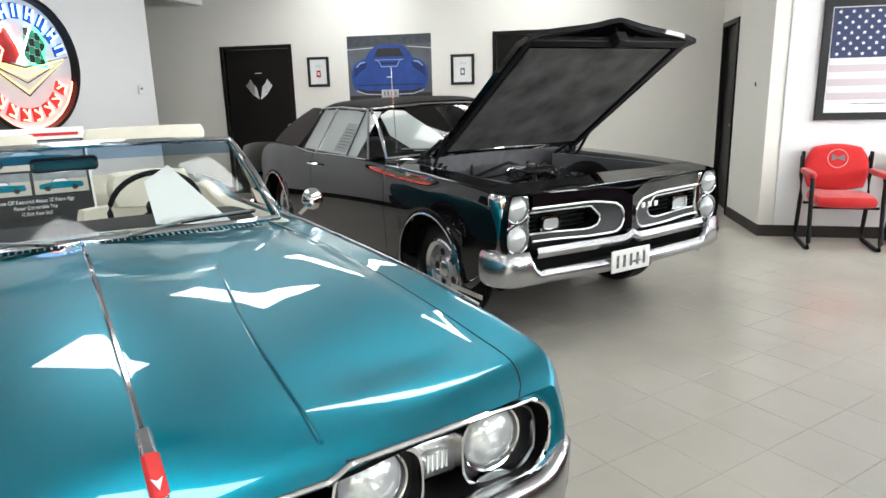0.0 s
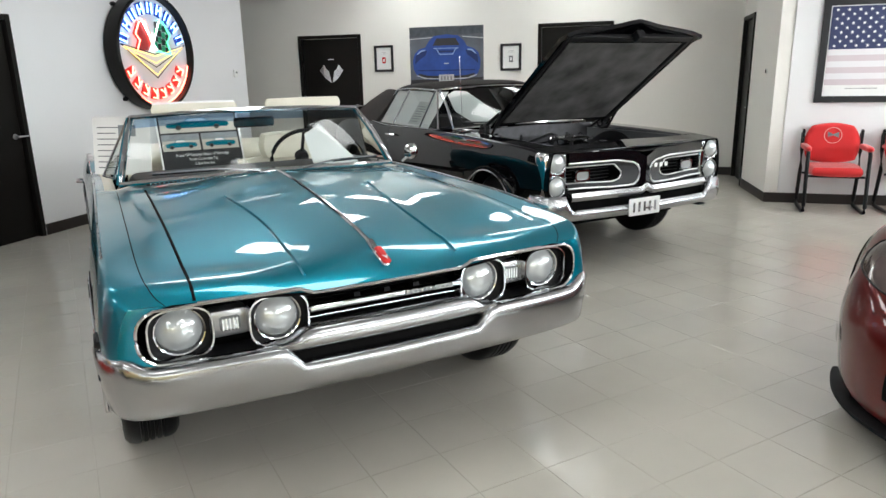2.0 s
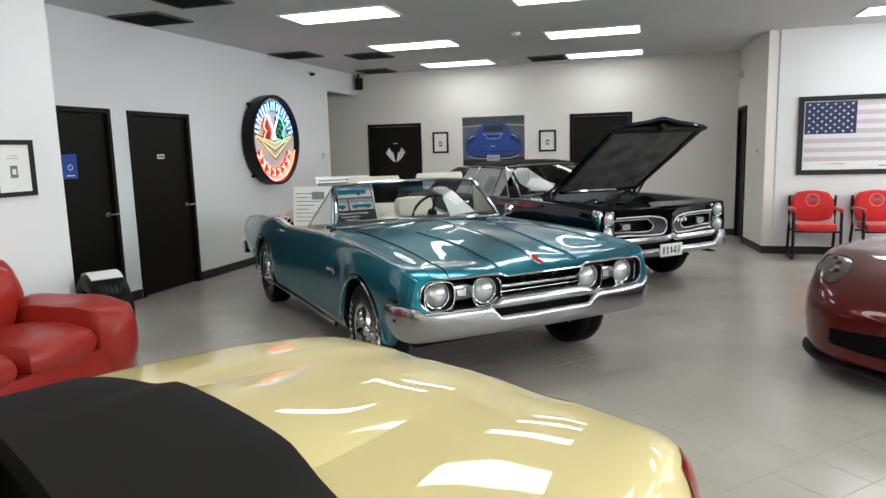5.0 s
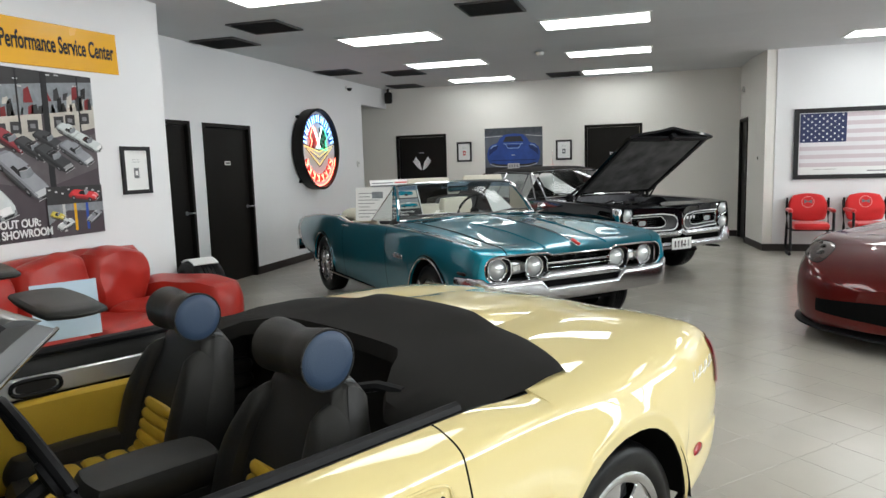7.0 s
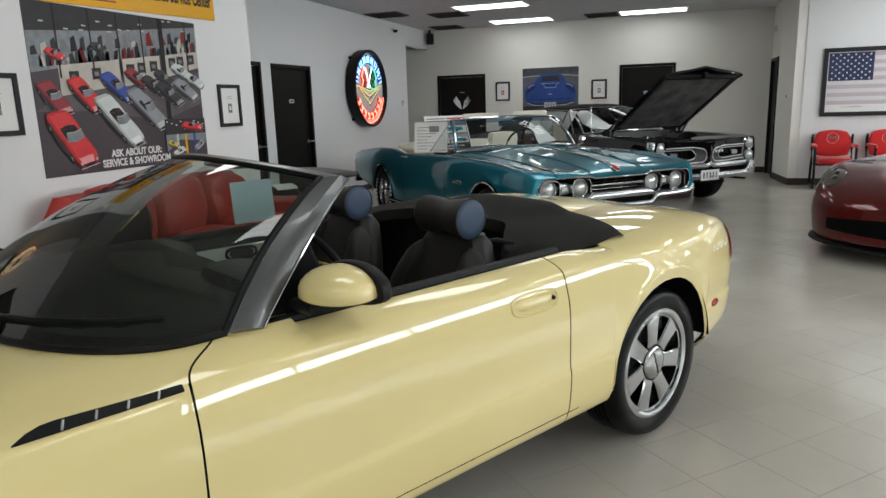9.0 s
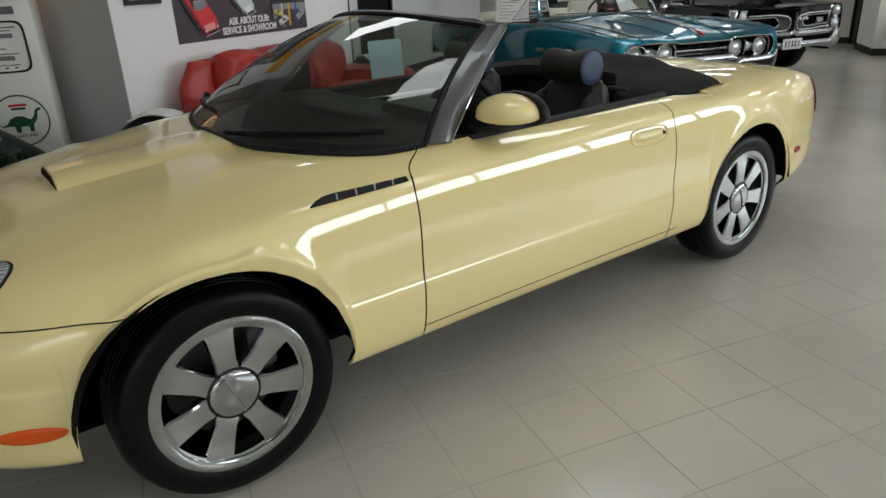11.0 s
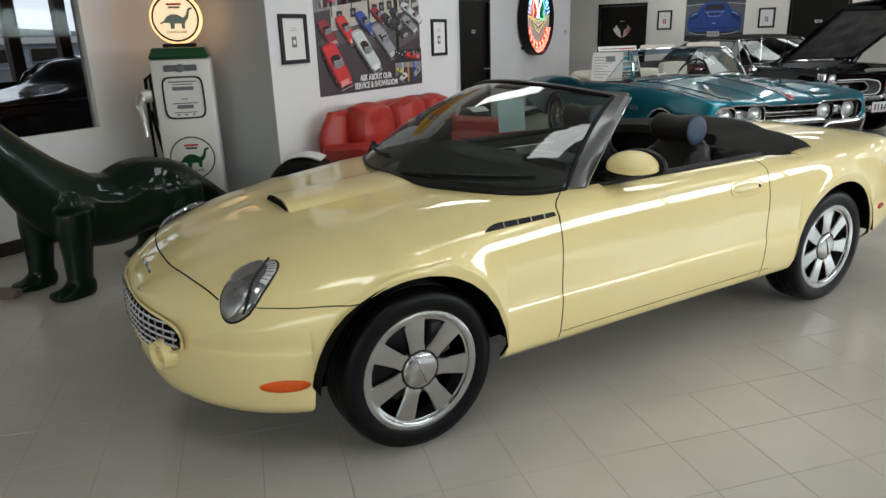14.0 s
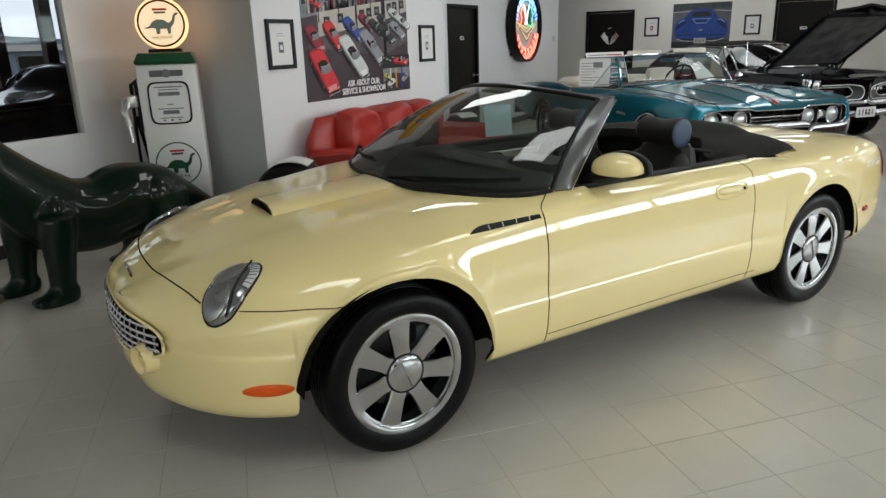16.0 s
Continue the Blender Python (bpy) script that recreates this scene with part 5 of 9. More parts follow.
        rows = [[(nose(y) - d, s * y, z) for y, z in rim] for d in (0.002, 0.05, 0.12)]
        part("lamp_recess", grid_mesh(rows), BLACK, car, "black recess behind the lamp edge")
    part("grille_bar", block(0.83, 0.905, -0.305, 0.305, 0.700, 0.728, 0.008), CHROME, car, "chrome grille bar")
    part("grille_badge", block(0.904, 0.911, 0.06, 0.26, 0.705, 0.723, 0.003), SATIN, car, "grey badge plate on the bar")
    for k in range(9):
        part("badge_mark", block(0.911, 0.9125, 0.075 + 0.019 * k, 0.087 + 0.019 * k, 0.710, 0.718), GREY_PLASTIC, car)
    part("grille_bar", block(0.82, 0.865, -0.305, 0.305, 0.668, 0.676, 0.002), CHROME, car)
    for k in range(4):
        part("grille_slat", block(0.72, 0.80, -0.30, 0.30, 0.622 + k * 0.045, 0.627 + k * 0.045), BLACK, car)
    for y in (-0.10, 0.02, 0.14):
        part("grille_post", block(0.78, 0.83, y - 0.012, y + 0.012, 0.735, 0.775), BLACK, car)
    bm = tube([(nose(y) + 0.003, y, lip(y)) for y in np.linspace(-0.665, 0.665, 61)], 0.0065, 6)
    part("bonnet_edge_trim", bm, CHROME, car, "bright trim along the bonnet edge")
    plan = pchip([(0.0, 0.968), (0.4, 0.958), (0.7, 0.938), (0.88, 0.905), (0.945, 0.855), (0.972, 0.77), (0.982, 0.45)])

    def chrome_profile(lo, hi, deep=0.06):
        crest = lo + 0.42 * (hi - lo)
        return [(-deep, lo + 0.012), (-0.034, lo), (-0.022, lo + 0.008), (-0.012, lo + 0.025), (-0.005, crest - 0.015), (-0.002, crest), (0.001, crest + 0.015), (0.004, (crest + hi) / 2), (0.005, hi - 0.022), (-0.004, hi - 0.007), (-0.020, hi), (-deep, hi - 0.006)]
    ys = list(np.linspace(-0.945, 0.945, 61))
    side_pts = [(0.62, -0.978, 0), (0.66, -0.980, 0), (0.70, -0.979, 0), (0.75, -0.975, 0), (0.80, -0.966, 0)]
    path = side_pts + [(plan(abs(y)), y, 0) for y in ys] + [(x, -y, z) for x, y, z in side_pts[::-1]]
    tops = []
    for x, y, z in path:
        tops.append(0.545 + 0.068 * smooth01((abs(y) - 0.345) / 0.06) + 0.040 * smooth01((abs(y) - 0.83) / 0.08))
    m = len(path)

    def lower(f):
        k = min(m - 1, int(round(f * (m - 1))))
        lift = smooth01((0.74 - path[k][0]) / 0.12)
        return chrome_profile(0.428 + 0.03 * lift, tops[k] - 0.012 * lift)
    part("front_bumper", sweep(path, lower), BUMPER_CHROME, car, "massive wrap-around chrome front bumper", smooth=60)
    ys = list(np.linspace(-0.43, 0.43, 33))
    up = [(plan(abs(y)) - 0.012, y, 0.613) for y in ys]

    def blade(f):
        k = smooth01((abs(2 * f - 1) - 0.72) / 0.22)
        hi = 0.046 - 0.040 * k
        return [(-0.06, -0.026), (-0.014, -0.030), (0.0, -0.018), (0.004, 0.004), (-0.004, hi - 0.014), (-0.016, hi), (-0.06, hi - 0.003)]
    part("bumper_blade", sweep(up, blade), BUMPER_CHROME, car, "upper chrome blade of the bumper", smooth=60)
    part("bumper_slot", block(0.86, 0.905, -0.40, 0.40, 0.535, 0.60), WELL, car, "dark slot between bumper and blade")
    for s in (1, -1):
        part("corner_lamp", block(0.655, 0.775, s * 0.962 - 0.014, s * 0.962 + 0.014, 0.660, 0.684, 0.008), BLACK, car, "black end block above the bumper")
        part("bumper_script", block(0.70, 0.77, s * 0.972 - 0.006, s * 0.972 + 0.006, 0.548, 0.572, 0.004), BLACK, car, "dark plate on the bumper end")
    # bonnet ornament and ridge
    bm = tube([(x, 0, crown(x) + 0.020) for x in np.linspace(0.74, -0.62, 24)], 0.0075, 6)
    part("bonnet_strip", bm, CHROME, car, "thin bright strip down the bonnet")
    part("emblem_base", block(-0.125, 0.055, -0.016, 0.016, -0.012, 0.010, 0.008), CHROME, car, "bright base of the emblem", at=pose(0.835, 0, 0.842, 0, 19, 0))
    part("bonnet_emblem", block(-0.045, 0.060, -0.016, 0.016, 0.006, 0.024, 0.007), RED_INK, car, "red rocket-shaped emblem", at=pose(0.835, 0, 0.842, 0, 19, 0))
    part("emblem_wing", outline([(-0.010, 0.0), (0.0, 0.028), (0.010, 0.0), (0.0, 0.008)], 0.002), BRIGHT_TRIM, car, "small bright arrow on the emblem", at=pose(0.868, 0, 0.858, 0, 19, 0) @ pose(0, 0, 0, 90, 0, 90))
    for s in (1, -1):
        def deck_z(x, y):
            sec = spec(x)[24:]
            return float(np.interp(-abs(y), [-p[0] for p in sec], [p[1] for p in sec]))
        bm = tube([(x, s * (0.30 + 0.10 * smooth01((0.5 - x) / 1.2)), deck_z(x, 0.30 + 0.10 * smooth01((0.5 - x) / 1.2)) - 0.0035 + 0.003 * smooth01((x + 0.35) / 0.3)) for x in np.linspace(0.86, -0.20, 30)], 0.0042, 10, flat=2.6)
        part("bonnet_crease", bm, TEAL, car)
        # black tube on the skin: the gap's shade on this side, put into colour
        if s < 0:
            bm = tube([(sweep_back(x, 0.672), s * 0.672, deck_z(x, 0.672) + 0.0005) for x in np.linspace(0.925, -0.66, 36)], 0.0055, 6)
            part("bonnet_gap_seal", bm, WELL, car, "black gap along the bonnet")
        bm = tube([(x, s * (half(x) + 0.003), 0.285) for x in np.linspace(-0.40, -2.52, 24)], 0.012, 6, flat=1.6)
        part("sill_moulding", bm, CHROME, car, "bright sill moulding")
        bm = tube([(x, s * (half(x) - 0.052), shoulder(x) + 0.003) for x in np.linspace(0.5, -3.9, 50)], 0.005, 5)
        part("body_line_trim", bm, SATIN, car)
        part("door_handle", tube([(-1.95, s * 0.955, 0.86), (-1.94, s * 0.985, 0.862), (-1.83, s * 0.985, 0.862), (-1.82, s * 0.955, 0.86)], 0.009, 6), CHROME, car, "chrome door handle")
        for k in range(7):
            part("script_bar", block(-0.60 + k * 0.03, -0.582 + k * 0.03, s * 0.958 - 0.004, s * 0.958 + 0.004, 0.655, 0.69 + 0.012 * (k % 2), 0.002), CHROME, car)
    # cowl grille, wipers, mirror
    def cowl_at(y, dx=0.0):
        return (-0.705 + dx + 0.085 * (1 - (y / 0.7) ** 2), y, 0.987 - 0.026 * (y / 0.7) ** 2)
    rows = [[cowl_at(y, d) for d in (-0.030, -0.012, 0.012, 0.030)] for y in np.linspace(-0.66, 0.66, 31)]
    part("cowl_grille", grid_mesh(rows), WELL, car, "dark air slot below the windscreen")
    slat = mesh_of(block(-0.024, 0.024, -0.003, 0.003, 0.0, 0.004), "cowl_slat")
    slat.materials.append(TEAL)
    for k in range(62):
        y = -0.64 + k * 0.021
        ob = new("cowl_slat", slat)
        ob.parent, ob.matrix_basis = car, Matrix.Translation(cowl_at(y))
    glass = windscreen(car, (-0.68, -0.85, 0.985, 0.955, 0.775), (-1.01, -1.15, 1.306, 1.283, 0.668), 0.03, GLASS, CHROME, 0.014, frame_label="bright windscreen surround")
    rows = []
    for k in range(15):
        p = glass(-1 + 2 * k / 14, 1.0)
        rows.append([p + Vector((0.012, 0, 0.004)), p + Vector((-0.02, 0, 0.012)), p + Vector((-0.06, 0, 0.004)), p + Vector((-0.05, 0, -0.016)), p + Vector((0.0, 0, -0.012))])
    part("windscreen_header", grid_mesh(rows, closed_v=True, caps=True), BLACK, car, "dark header rail")
    band = part("sun_band", grid_mesh([[glass(-0.97 + 1.94 * i / 14, t) - Vector((0.005, 0, 0.004)) for t in (0.80, 0.86, 0.92, 0.97)] for i in range(15)]), BAND_GLASS, car, "blue tinted sun band along the glass")
    band.visible_shadow = False
    for s in (1, -1):
        rows = []
        for k in range(9):
            p = glass(s, k / 8)
            rows.append([p + Vector((0.016, s * 0.004, 0)), p + Vector((-0.01, s * 0.02, 0)), p + Vector((-0.045, s * 0.012, 0)), p + Vector((-0.03, -s * 0.02, 0))])
        part("windscreen_pillar", grid_mesh(rows, closed_v=True, caps=True), TEAL, car, "teal windscreen pillar")
        tri = [glass(s, 0.06) + Vector((-0.05, s * 0.03, 0)), glass(s, 0.92) + Vector((-0.05, s * 0.012, 0)), Vector((-1.42, s * 0.84, 0.935))]
        bm = bmesh.new()
        bm.faces.new([bm.verts.new(p) for p in tri])
        g = part("vent_window", bm, GLASS, car)
        g.visible_shadow = False
        part("vent_window_frame", tube(tri, 0.008, 6, closed=True), CHROME, car)
        if s < 0:
            continue
        bm = tube([(-1.02, s * 0.93, 0.925), (-1.02, s * 0.985, 0.965)], 0.010, 8)
        merge(bm, lathe([(0.0, 0.045), (0.03, 0.04), (0.052, 0.0), (0.052, -0.006), (0.0, -0.006)], 24, "X"), pose(-1.02, s * 1.0, 0.99))
        part("door_mirror", bm, CHROME, car, "round chrome door mirror")
    wiper(car, [(-0.66, 0.16, 0.994), (-0.70, 0.35, 1.015), (-0.79, 0.66, 1.010)])
    wiper(car, [(-0.66, -0.08, 0.994), (-0.69, -0.30, 1.018), (-0.77, -0.62, 1.010)])
    part("rear_view_mirror", block(-1.09, -1.07, -0.12, 0.12, 1.20, 1.26, 0.012), CHROME, car, "chrome interior mirror")
    part("dashboard", cushion(-1.28, -0.88, -0.74, 0.74, 0.80, 0.968, 0.2), BLACK, car, "black padded dashboard")
    steering_wheel(car, -1.38, 0.36, 0.97, -62, BLACK, 0.20)
    bench(car, -1.40, 0.60, -0.70, -0.03, CREAM, "front_seat", 0.30, 0.52)
    part("front_seat_back", cushion(-0.14, 0.0, 0.03, 0.70, 0, 0.40, 0.35), CREAM, car, at=pose(-1.84, 0, 0.55, 0, -14, 0))
    bench(car, -2.05, 0.58, -0.66, 0.66, CREAM, "rear_seat", 0.44, 0.45)
    part("folded_top", cushion(-3.02, -2.40, -0.70, 0.70, 0.82, 0.985, 0.45), CREAM, car, "folded cream soft top under its boot cover")
    for y0, y1, top in ((-0.56, -0.08, 1.352), (0.08, 0.56, 1.362)):
        part("sun_visor", cushion(-1.135, -1.115, y0, y1, 1.285, top, 0.25, 4), CREAM, car, "cream sun visor turned up above the header")
    # rear bumper and lamps
    ys = np.linspace(-0.9, 0.9, 25)
    part("rear_bumper", sweep([(-4.24 + 0.10 * abs(y) ** 3, y, 0) for y in ys[::-1]], chrome_profile(0.36, 0.52)), CHROME, car, smooth=50)
    # show board and sheets behind the glass
    board = part("show_board", block(-0.30, 0.30, -0.006, 0.006, -0.40, 0.50, 0.003), INK, car, "tall black show board with photographs, white text and a white heading", at=pose(-2.29, -0.13, 0.865, -27, 0, 90))
    for x0, x1 in ((-0.30, -0.288), (0.288, 0.30)):
        part("board_edge", block(x0, x1, -0.0085, -0.0062, -0.10, 0.43), PAPER, board)
    part("board_heading", block(-0.30, 0.30, -0.0085, -0.0062, 0.43, 0.50), PAPER, board, "white heading strip")
    part("heading_bar", block(0.02, 0.27, -0.0105, -0.0087, 0.450, 0.468), RED_INK, board)
    part("heading_bar", block(-0.27, 0.00, -0.0105, -0.0087, 0.452, 0.464), GREY_PLASTIC, board)
    for x0, x1, z0, z1 in ((-0.275, -0.008, 0.105, 0.235), (0.008, 0.275, 0.105, 0.235), (-0.275, 0.275, 0.250, 0.420)):
        photo = part("photograph", block(x0, x1, -0.0088, -0.0064, z0, z1), PHOTO_LIGHT, board, "printed photograph of a teal car")
        c = (x0 + x1) / 2
        w, h = (x1 - x0) * 0.42, (z1 - z0)
        part("photo_sky", block(x0, x1, -0.0100, -0.0089, z0 + h * 0.62, z1), PHOTO_GREY, photo)
        shape = [(-1, 0.28), (-0.96, 0.42), (-0.45, 0.50), (-0.30, 0.66), (0.20, 0.66), (0.38, 0.50), (0.92, 0.46), (1.0, 0.30), (0.9, 0.20), (-0.9, 0.20)]
        part("photo_car", outline([(c + w * a, z0 + h * b) for a, b in shape], 0.001), TEAL, photo, at=pose(0, -0.0106, 0))
        part("photo_cabin", outline([(c + w * a, z0 + h * b) for a, b in ((-0.40, 0.51), (-0.27, 0.63), (0.17, 0.63), (0.32, 0.51))], 0.001), PAPER, photo, at=pose(0, -0.0114, 0))
        for q in (-0.62, 0.58):
            part("photo_wheel", lathe([(0.0, -0.0124), (h * 0.11, -0.0122), (h * 0.12, -0.011)], 12), INK, photo, at=pose(c + q * w, 0, z0 + h * 0.22))
    lettering("Frame Off Restored About 10 Years Ago", 0.032, INK_WHITE, board, pose(0, -0.0078, 0.068, 90), wide=0.72)
    lettering("Power Convertible Top", 0.030, INK_WHITE, board, pose(0, -0.0078, 0.032, 90), wide=0.72)
    lettering("12 Bolt Rear End", 0.030, INK_WHITE, board, pose(0, -0.0078, -0.004, 90), wide=0.72)
    bm = bmesh.new()
    bm.faces.new([bm.verts.new(p) for p in ((0, 0, 0), (0.02, 0.30, -0.03), (-0.13, 0.09, 0.22), (-0.12, -0.01, 0.16))])
    part("paper_sheet", bm, PAPER, car, "white paper sheet behind the glass", at=pose(-0.86, 0.28, 0.985))
    part("seat_head", cushion(-1.98, -1.84, 0.20, 0.62, 0.90, 1.10, 0.45), CREAM, car, "cream seat top")
    sheet = part("window_sheet", block(-0.20, 0.20, -0.003, 0.003, 0.0, 0.36), PAPER, car, "white specification sheet with grey lines", at=pose(-1.66, -0.72, 0.905, -8, 0, 52))
    part("sheet_photo", block(-0.02, 0.10, -0.0045, -0.0032, 0.24, 0.31), PHOTO_GREY, sheet)
    for k in range(8):
        part("sheet_line", block(-0.17, -0.04 + 0.05 * (k % 3), -0.0045, -0.0032, 0.04 + k * 0.036, 0.046 + k * 0.036), GREY_PLASTIC, sheet)
    return car


teal_convertible()


# -- the black hardtop with its bonnet up --
def black_hardtop():
    car = thing("coupe_car", pose(0.171, 5.267, 0, 0, 0, -44.6), "black 1960s two-door hardtop with its bonnet raised", "car")
    arches, zc = ((0.0, 0.375), (-2.921, 0.36)), 0.335
    half = pchip([(0.76, 0.90), (0.66, 0.925), (0.42, 0.938), (0, 0.945), (-1.5, 0.93), (-2.9, 0.95), (-3.8, 0.92), (-4.3, 0.87)])
    bottom = pchip([(0.76, 0.52), (0.55, 0.42), (0.38, 0.30), (-0.4, 0.235), (-2.5, 0.235), (-3.3, 0.33), (-4.3, 0.42)])
    shoulder = pchip([(0.76, 0.912), (0.45, 0.935), (0, 0.952), (-0.85, 0.965), (-1.6, 0.955), (-2.05, 0.945), (-2.5, 0.975), (-2.9, 0.985), (-3.6, 0.95), (-4.3, 0.87)])
    crown = pchip([(0.76, 0.912), (0.45, 0.94), (-0.8, 0.985), (-2.9, 0.99), (-3.6, 0.96), (-4.3, 0.87)])
    BAY, CABIN = (0.52, -0.66), (-0.95, -2.75)

    def spec(x):
        w, zb, zs, zt = half(x), arched(x, bottom(x), arches, zc), shoulder(x), crown(x)
        inn = 0.006 if in_arch(x, arches) else 0.06
        zw = max(0.66, zb + 0.03)
        pts = [(w - inn, zb), (w - inn * 0.35, zb + 0.03), (w - 0.010, (zb + zw) / 2), (w, zw), (w - 0.012, zs - 0.09), (w - 0.035, zs - 0.01), (w - 0.05, zs), (w - 0.07, zs)]
        if BAY[1] < x < BAY[0]:
            pts += [(w - 0.20, zs + 0.004), (w - 0.25, zs), (w - 0.27, 0.80), (w - 0.30, 0.45), (0, 0.42)]
        elif CABIN[1] < x < CABIN[0]:
            pts += [(w - 0.10, zs), (w - 0.13, zs - 0.03), (w - 0.14, 0.42), (0.3, 0.36), (0, 0.36)]
        else:
            pts += [(w - 0.2, zs + (zt - zs) * 0.3), (w * 0.7, zs + (zt - zs) * 0.6), (w * 0.5, zt - 0.01), (w * 0.3, zt - 0.003), (0, zt)]
        return rounded(pts, 2)

    def panels(x, j):
        if BAY[1] - 0.01 < x < BAY[0] + 0.01 and j > 34:
            return "engine_bay"
        if CABIN[1] - 0.01 < x < CABIN[0] + 0.01 and j > 33:
            return "cabin_lining"
        if x > -0.82 and j > 34 and x <= 0.5:
            return "cowl_panel"
        if x > -0.60:
            return "front_fender"
        return "door" if x > -1.98 else "rear_quarter"
    xs = list(np.linspace(0.76, -4.3, 84)) + [v for c in (BAY, CABIN) for v in (c[0], c[0] - 0.002, c[1], c[1] + 0.002)]
    for xc, r in arches:
        xs += arch_stations(xc, r)
    paints = {"engine_bay": CAST_IRON, "cabin_lining": SEAT_BLACK}
    car_shell(car, spec, lambda k: paints.get(k, BLACK_PAINT), xs, panels, seams_x=(-0.60, -1.98))
    for xc, r in arches:
        wheel_well(car, xc, zc, r, 0.90)
        arch_trim(car, xc, r, zc, half)
    for x in (0.0, -2.921):
        for s in (1, -1):
            add_wheel(car, x, s * 0.745, zc, 0.335, 0.19, 0.205, "rally", s)
    part("underbody", block(-4.0, 0.45, -0.70, 0.70, 0.27, 0.29), WELL, car)
    part("tail_panel", block(-4.3, -4.27, -0.84, 0.84, 0.42, 0.86, 0.01), BLACK_PAINT, car)
    # front
    part("grille_backing", block(0.56, 0.60, -0.72, 0.72, 0.50, 0.90), WELL, car)

    def face_x(y, back=0.0):
        """The front is a shallow vee in plan."""
        return 0.815 - 0.105 * abs(y) - back
    for s in (1, -1):
        part("lamp_housing", block(0.60, 0.735, s * 0.805 - 0.108, s * 0.805 + 0.108, 0.568, 0.912, 0.03, segments=3), CHROME, car, "chrome stacked headlamp housing")
        for z in (0.828, 0.656):
            round_lamp(car, 0.742, s * 0.805, z, 0.074)
        top, low = (lambda y: 0.818 - 0.030 * smooth01((0.30 - y) / 0.25)), (lambda y: 0.618 + 0.012 * smooth01((y - 0.3) / 0.3))
        outer = [(y, top(y)) for y in np.linspace(0.695, 0.115, 12)] + [(0.075, 0.768), (0.055, 0.735), (0.052, 0.69), (0.070, 0.645), (0.105, 0.622)] + [(y, low(y)) for y in np.linspace(0.16, 0.695, 10)]
        inner = [(y, top(y) - 0.030) for y in np.linspace(0.690, 0.270, 12)] + [(0.225, 0.745), (0.205, 0.725), (0.203, 0.70), (0.222, 0.672), (0.262, 0.658)] + [(y, low(y) + 0.036) for y in np.linspace(0.31, 0.690, 10)]
        part("grille_surround", tube([(face_x(y), s * y, z) for y, z in outer], 0.0070, 6), BRIGHT_TRIM, car, "bright grille edge")
        part("grille_line", tube([(face_x(y, 0.03), s * y, z) for y, z in inner], 0.0055, 6), BRIGHT_TRIM, car, "thin bright line round the opening")
        part("grille_frame", grid_mesh([[(face_x(y, 0.004), s * y, z) for y, z in outer], [(face_x(y, 0.032), s * y, z) for y, z in inner]]), GRILLE_GREY, car, "dark silver band of the grille")
        part("grille_shroud", grid_mesh([[(face_x(y, 0.032), s * y, z) for y, z in inner], [(face_x(y, 0.12), s * y, z) for y, z in inner]]), WELL, car)
        for k in range(5):
            part("grille_slat", block(0.64, 0.66, s * 0.45 - 0.22, s * 0.45 + 0.22, 0.668 + k * 0.026, 0.673 + k * 0.026), BLACK, car)
        lamp_y = 0.575 if s < 0 else 0.50
        cross_plate(ellipse(s * lamp_y, 0.722, 0.070, 0.044, 28, 4), 0.04, CHROME, car, "fog_lamp", face_x(lamp_y) + 0.004, "small rectangular fog lamp", ellipse(s * lamp_y, 0.722, 0.056, 0.031, 28, 4))
        cross_plate(ellipse(s * lamp_y, 0.722, 0.057, 0.032, 28, 4), 0.02, LENS, car, "fog_lens", face_x(lamp_y) - 0.006)
        part("nose_panel", grid_mesh([[(face_x(y) - 0.001, s * y, z) for y, z in outer[:17]], [(face_x(y) + 0.004 * (y < 0.3), s * y * (0.0 if y < 0.11 else 1.0), 0.885 + 0.010 * (y > 0.4)) if k < 12 else (face_x(0) + 0.012, 0.0, 0.885 - 0.055 * (k - 11)) for k, (y, z) in enumerate(outer[:17])]]), BLACK_PAINT, car, "black painted panel round the grilles")
    for k in range(3):
        part("badge_bar", block(0.790, 0.797, 0.115 + 0.055 * k, 0.148 + 0.055 * k, 0.735, 0.768, 0.004), INK_WHITE, car)
    part("front_panel", block(0.5, 0.735, -0.69, 0.69, 0.872, 0.915, 0.014, segments=2), BLACK_PAINT, car, "black panel above the grille")
    part("panel_lip", tube([(face_x(y) - 0.01, y, 0.893 - 0.02 * smooth01((0.25 - abs(y)) / 0.2)) for y in np.linspace(-0.69, 0.69, 31)], 0.010, 6), BLACK_PAINT, car, "rounded glossy lip of the panel")
    part("lower_valance", block(0.64, 0.68, -0.85, 0.85, 0.40, 0.62, 0.01), BLACK, car)
    plan = pchip([(0.0, 0.87), (0.3, 0.85), (0.6, 0.825), (0.8, 0.805), (0.90, 0.77), (0.95, 0.70), (0.96, 0.50)])

    def chrome_profile(lo, hi, deep=0.05):
        mid = (lo + hi) / 2
        return [(-deep, lo + 0.008), (-0.02, lo), (-0.002, lo + 0.025), (0.006, mid), (-0.002, hi - 0.02), (-0.02, hi), (-deep, hi - 0.006)]
    side = [(0.585, -0.950, 0), (0.62, -0.954, 0), (0.66, -0.957, 0)]
    path = side + [(plan(abs(y)), y, 0) for y in np.linspace(-0.95, 0.95, 51)] + [(x, -y, z) for x, y, z in side[::-1]]

    def prof(f):
        y = abs(path[min(len(path) - 1, int(round(f * (len(path) - 1))))][1])
        return chrome_profile(0.395, 0.475 + 0.115 * smooth01((y - 0.70) / 0.06))
